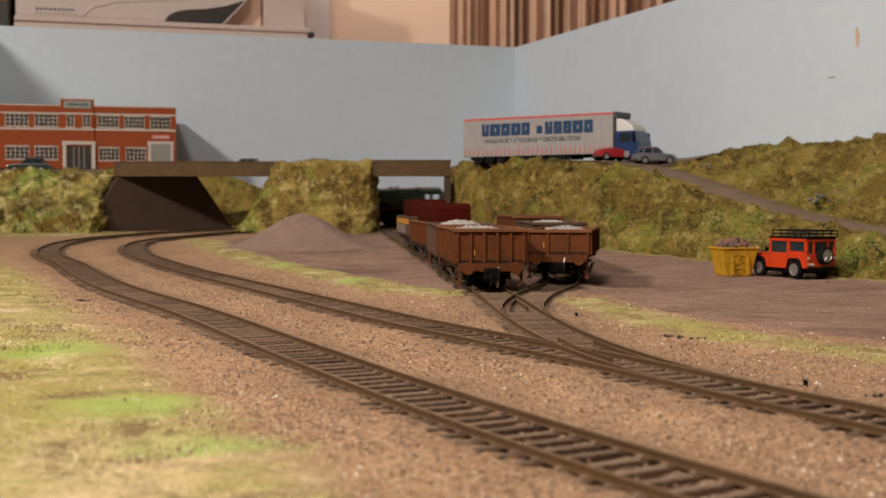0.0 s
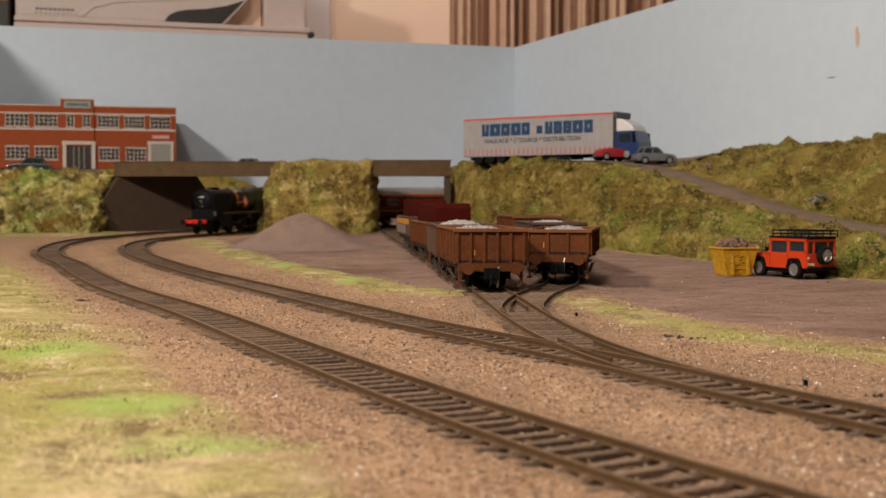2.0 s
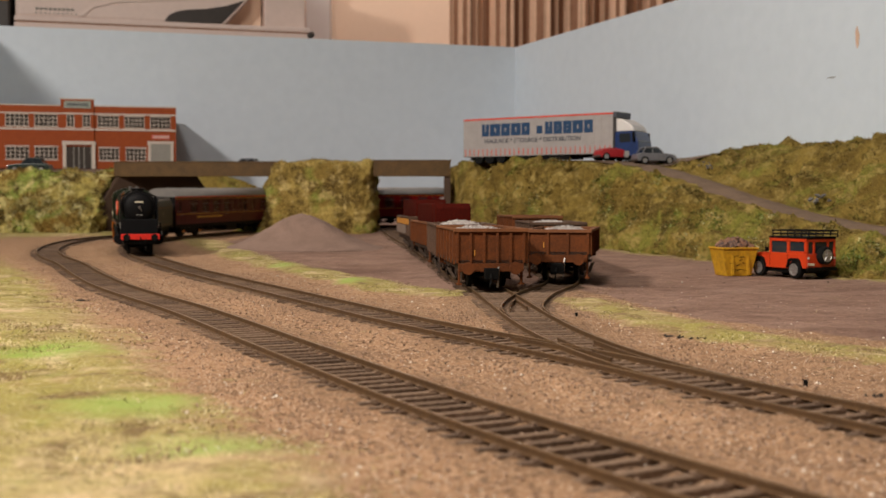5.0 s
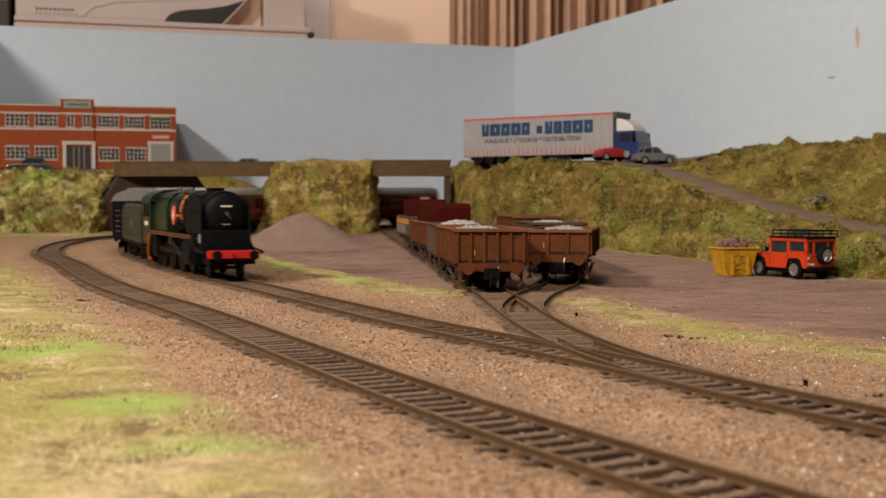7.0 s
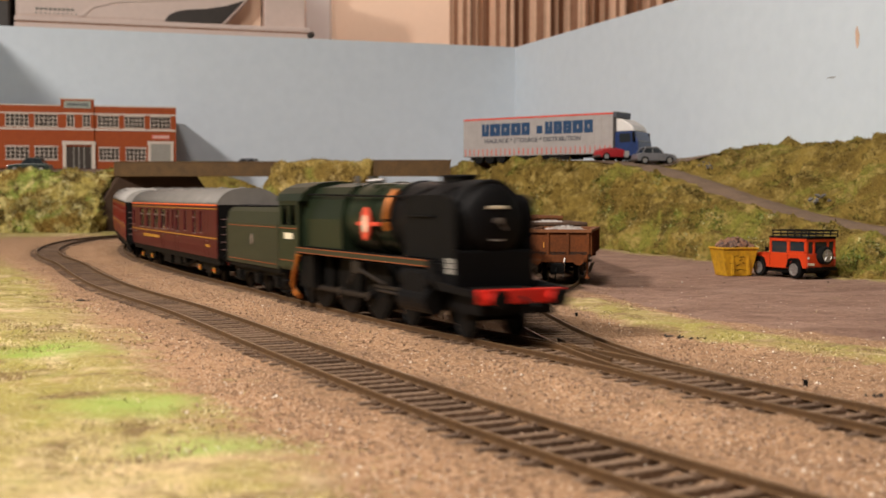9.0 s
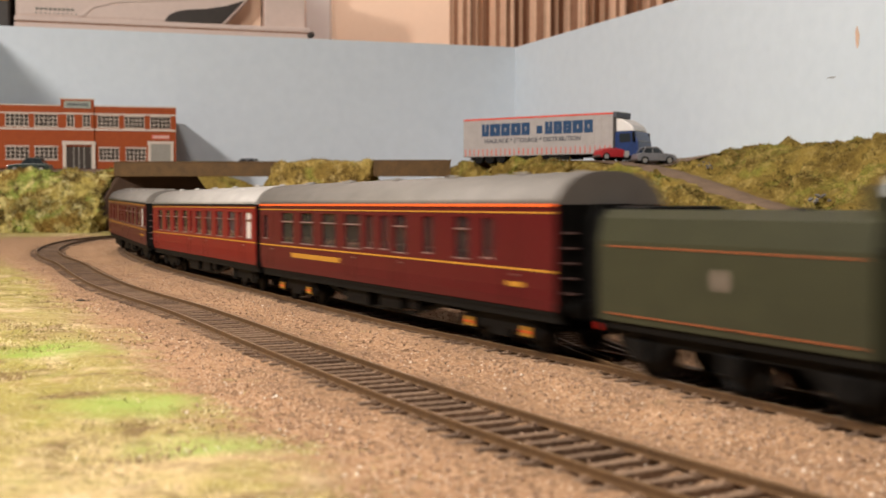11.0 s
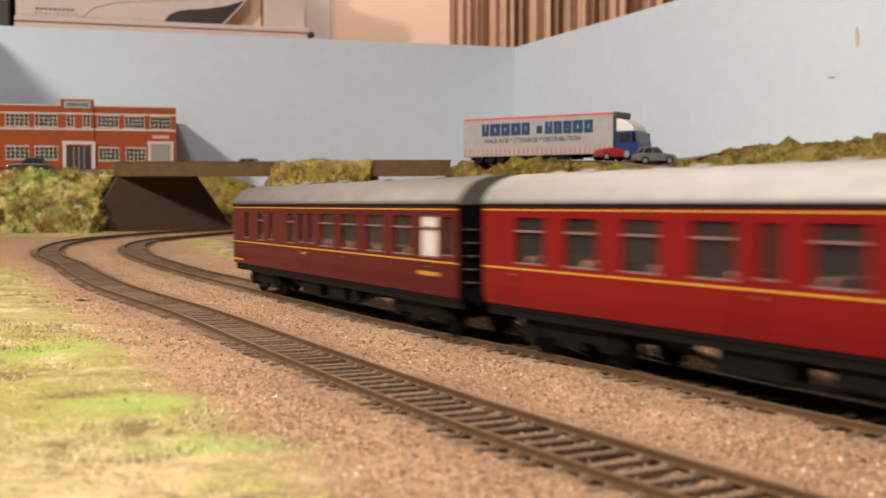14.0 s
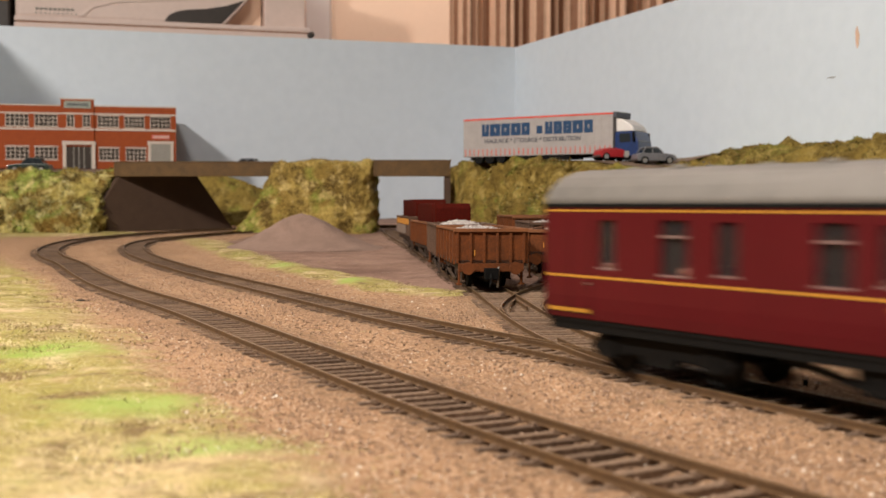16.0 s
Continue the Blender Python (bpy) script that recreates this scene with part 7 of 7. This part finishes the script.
# ---- build ----
build_setting()
build_ground()
build_banks()
build_bridges()
s_at = lambda line, y: float(np.interp(y, line.p[:, 1], line.s))
build_track("outer_track", TRACK_NEAR, "brown weathered railway track curving away on sandy ground", near=(90, 700))
build_track("main_track", TRACK_MAIN, "brown weathered railway track that the train runs on", near=(140, 800))
build_track("siding_track", SIDING_ONE, "rusty siding track leading under the wagons", s0=30, near=(30, 380))
build_track("siding_track", SIDING_TWO, "rusty siding track curving off a turnout", s0=18, near=(18, 230))
build_turnout_parts()
build_wagons()
ENGINE, DRIVERS, RODS = build_engine()
TENDER = build_tender()
COACHES = build_coaches()
build_factory()
build_lorry()
build_off_roader()
build_skip()
build_room_things()
build_back_fill()
build_clutter()
build_scatter()

# distance of the train's front along the main track at each time
FRONT = [(0.0, 1618.0), (0.9, 1514.0), (1.5, 1439.0), (2.1, 1372.0), (2.7, 1303.0), (3.3, 1232.0), (4.2, 1124.0), (6.3, 850.0), (7.0, 745.0), (7.5, 670.0), (8.0, 588.0), (8.5, 505.0), (9.0, 424.0), (9.2, 392.0), (11.5, 12.0), (12.5, -140.0), (13.0, -217.0), (14.0, -369.0), (15.0, -516.0), (16.0, -663.0)]


def stock_pose(s, reach):
    """The pose of a vehicle whose middle is at s and whose pivots stand reach either way."""
    def on(q):
        p = TRACK_MAIN.at(q)
        if q < 0:
            p = TRACK_MAIN.p[0] + (TRACK_MAIN.p[0] - TRACK_MAIN.p[3]) / np.linalg.norm(TRACK_MAIN.p[0] - TRACK_MAIN.p[3]) * -q
        return Vector((p[0], p[1], RAIL_TOP_Z + 0.15 + rise(p[1])))
    a, b = on(s - reach), on(s + reach)
    d = a - b
    turn = math.degrees(math.atan2(d.y, d.x))
    pitch = -math.degrees(math.atan2(d.z, math.hypot(d.x, d.y)))
    c = (a + b) / 2
    return pose(c.x * MM, c.y * MM, c.z * MM, 0, pitch, turn)


def front_at(t):
    q = [np.interp(min(16.0, max(0.0, t + k)), [a for a, b in FRONT], [b for a, b in FRONT]) for k in (-0.3, -0.15, 0.0, 0.15, 0.3)]
    far = [q[2] if t < 0.3 or t > 15.7 else sum(q) / 5]
    return float(far[0])


def motions():
    places = [(ENGINE, 94, 45), (TENDER, 230, 26), (COACHES[0], 416, 86), (COACHES[1], 672, 86), (COACHES[2], 928, 86)]
    times = [0.2 * k for k in range(81)]
    for ob, back, reach in places:
        walk(ob, [(t, stock_pose(front_at(t) + back, reach)) for t in times])
    fine = [0.1 * k for k in range(161)]
    for ob, x, r in DRIVERS:
        walk(ob, [(t, pose(x * MM, 0, r * MM, 0, math.degrees((front_at(0) - front_at(t)) / r), 0)) for t in fine])
    for side, ob in zip((-1, 1), RODS):
        rows = []
        for t in fine:
            a = (front_at(0) - front_at(t)) / 11.6
            rows.append((t, pose(5.0 * math.cos(a) * MM, 0, (11.6 - 5.0 * math.sin(a)) * MM)))
        walk(ob, rows)


motions()
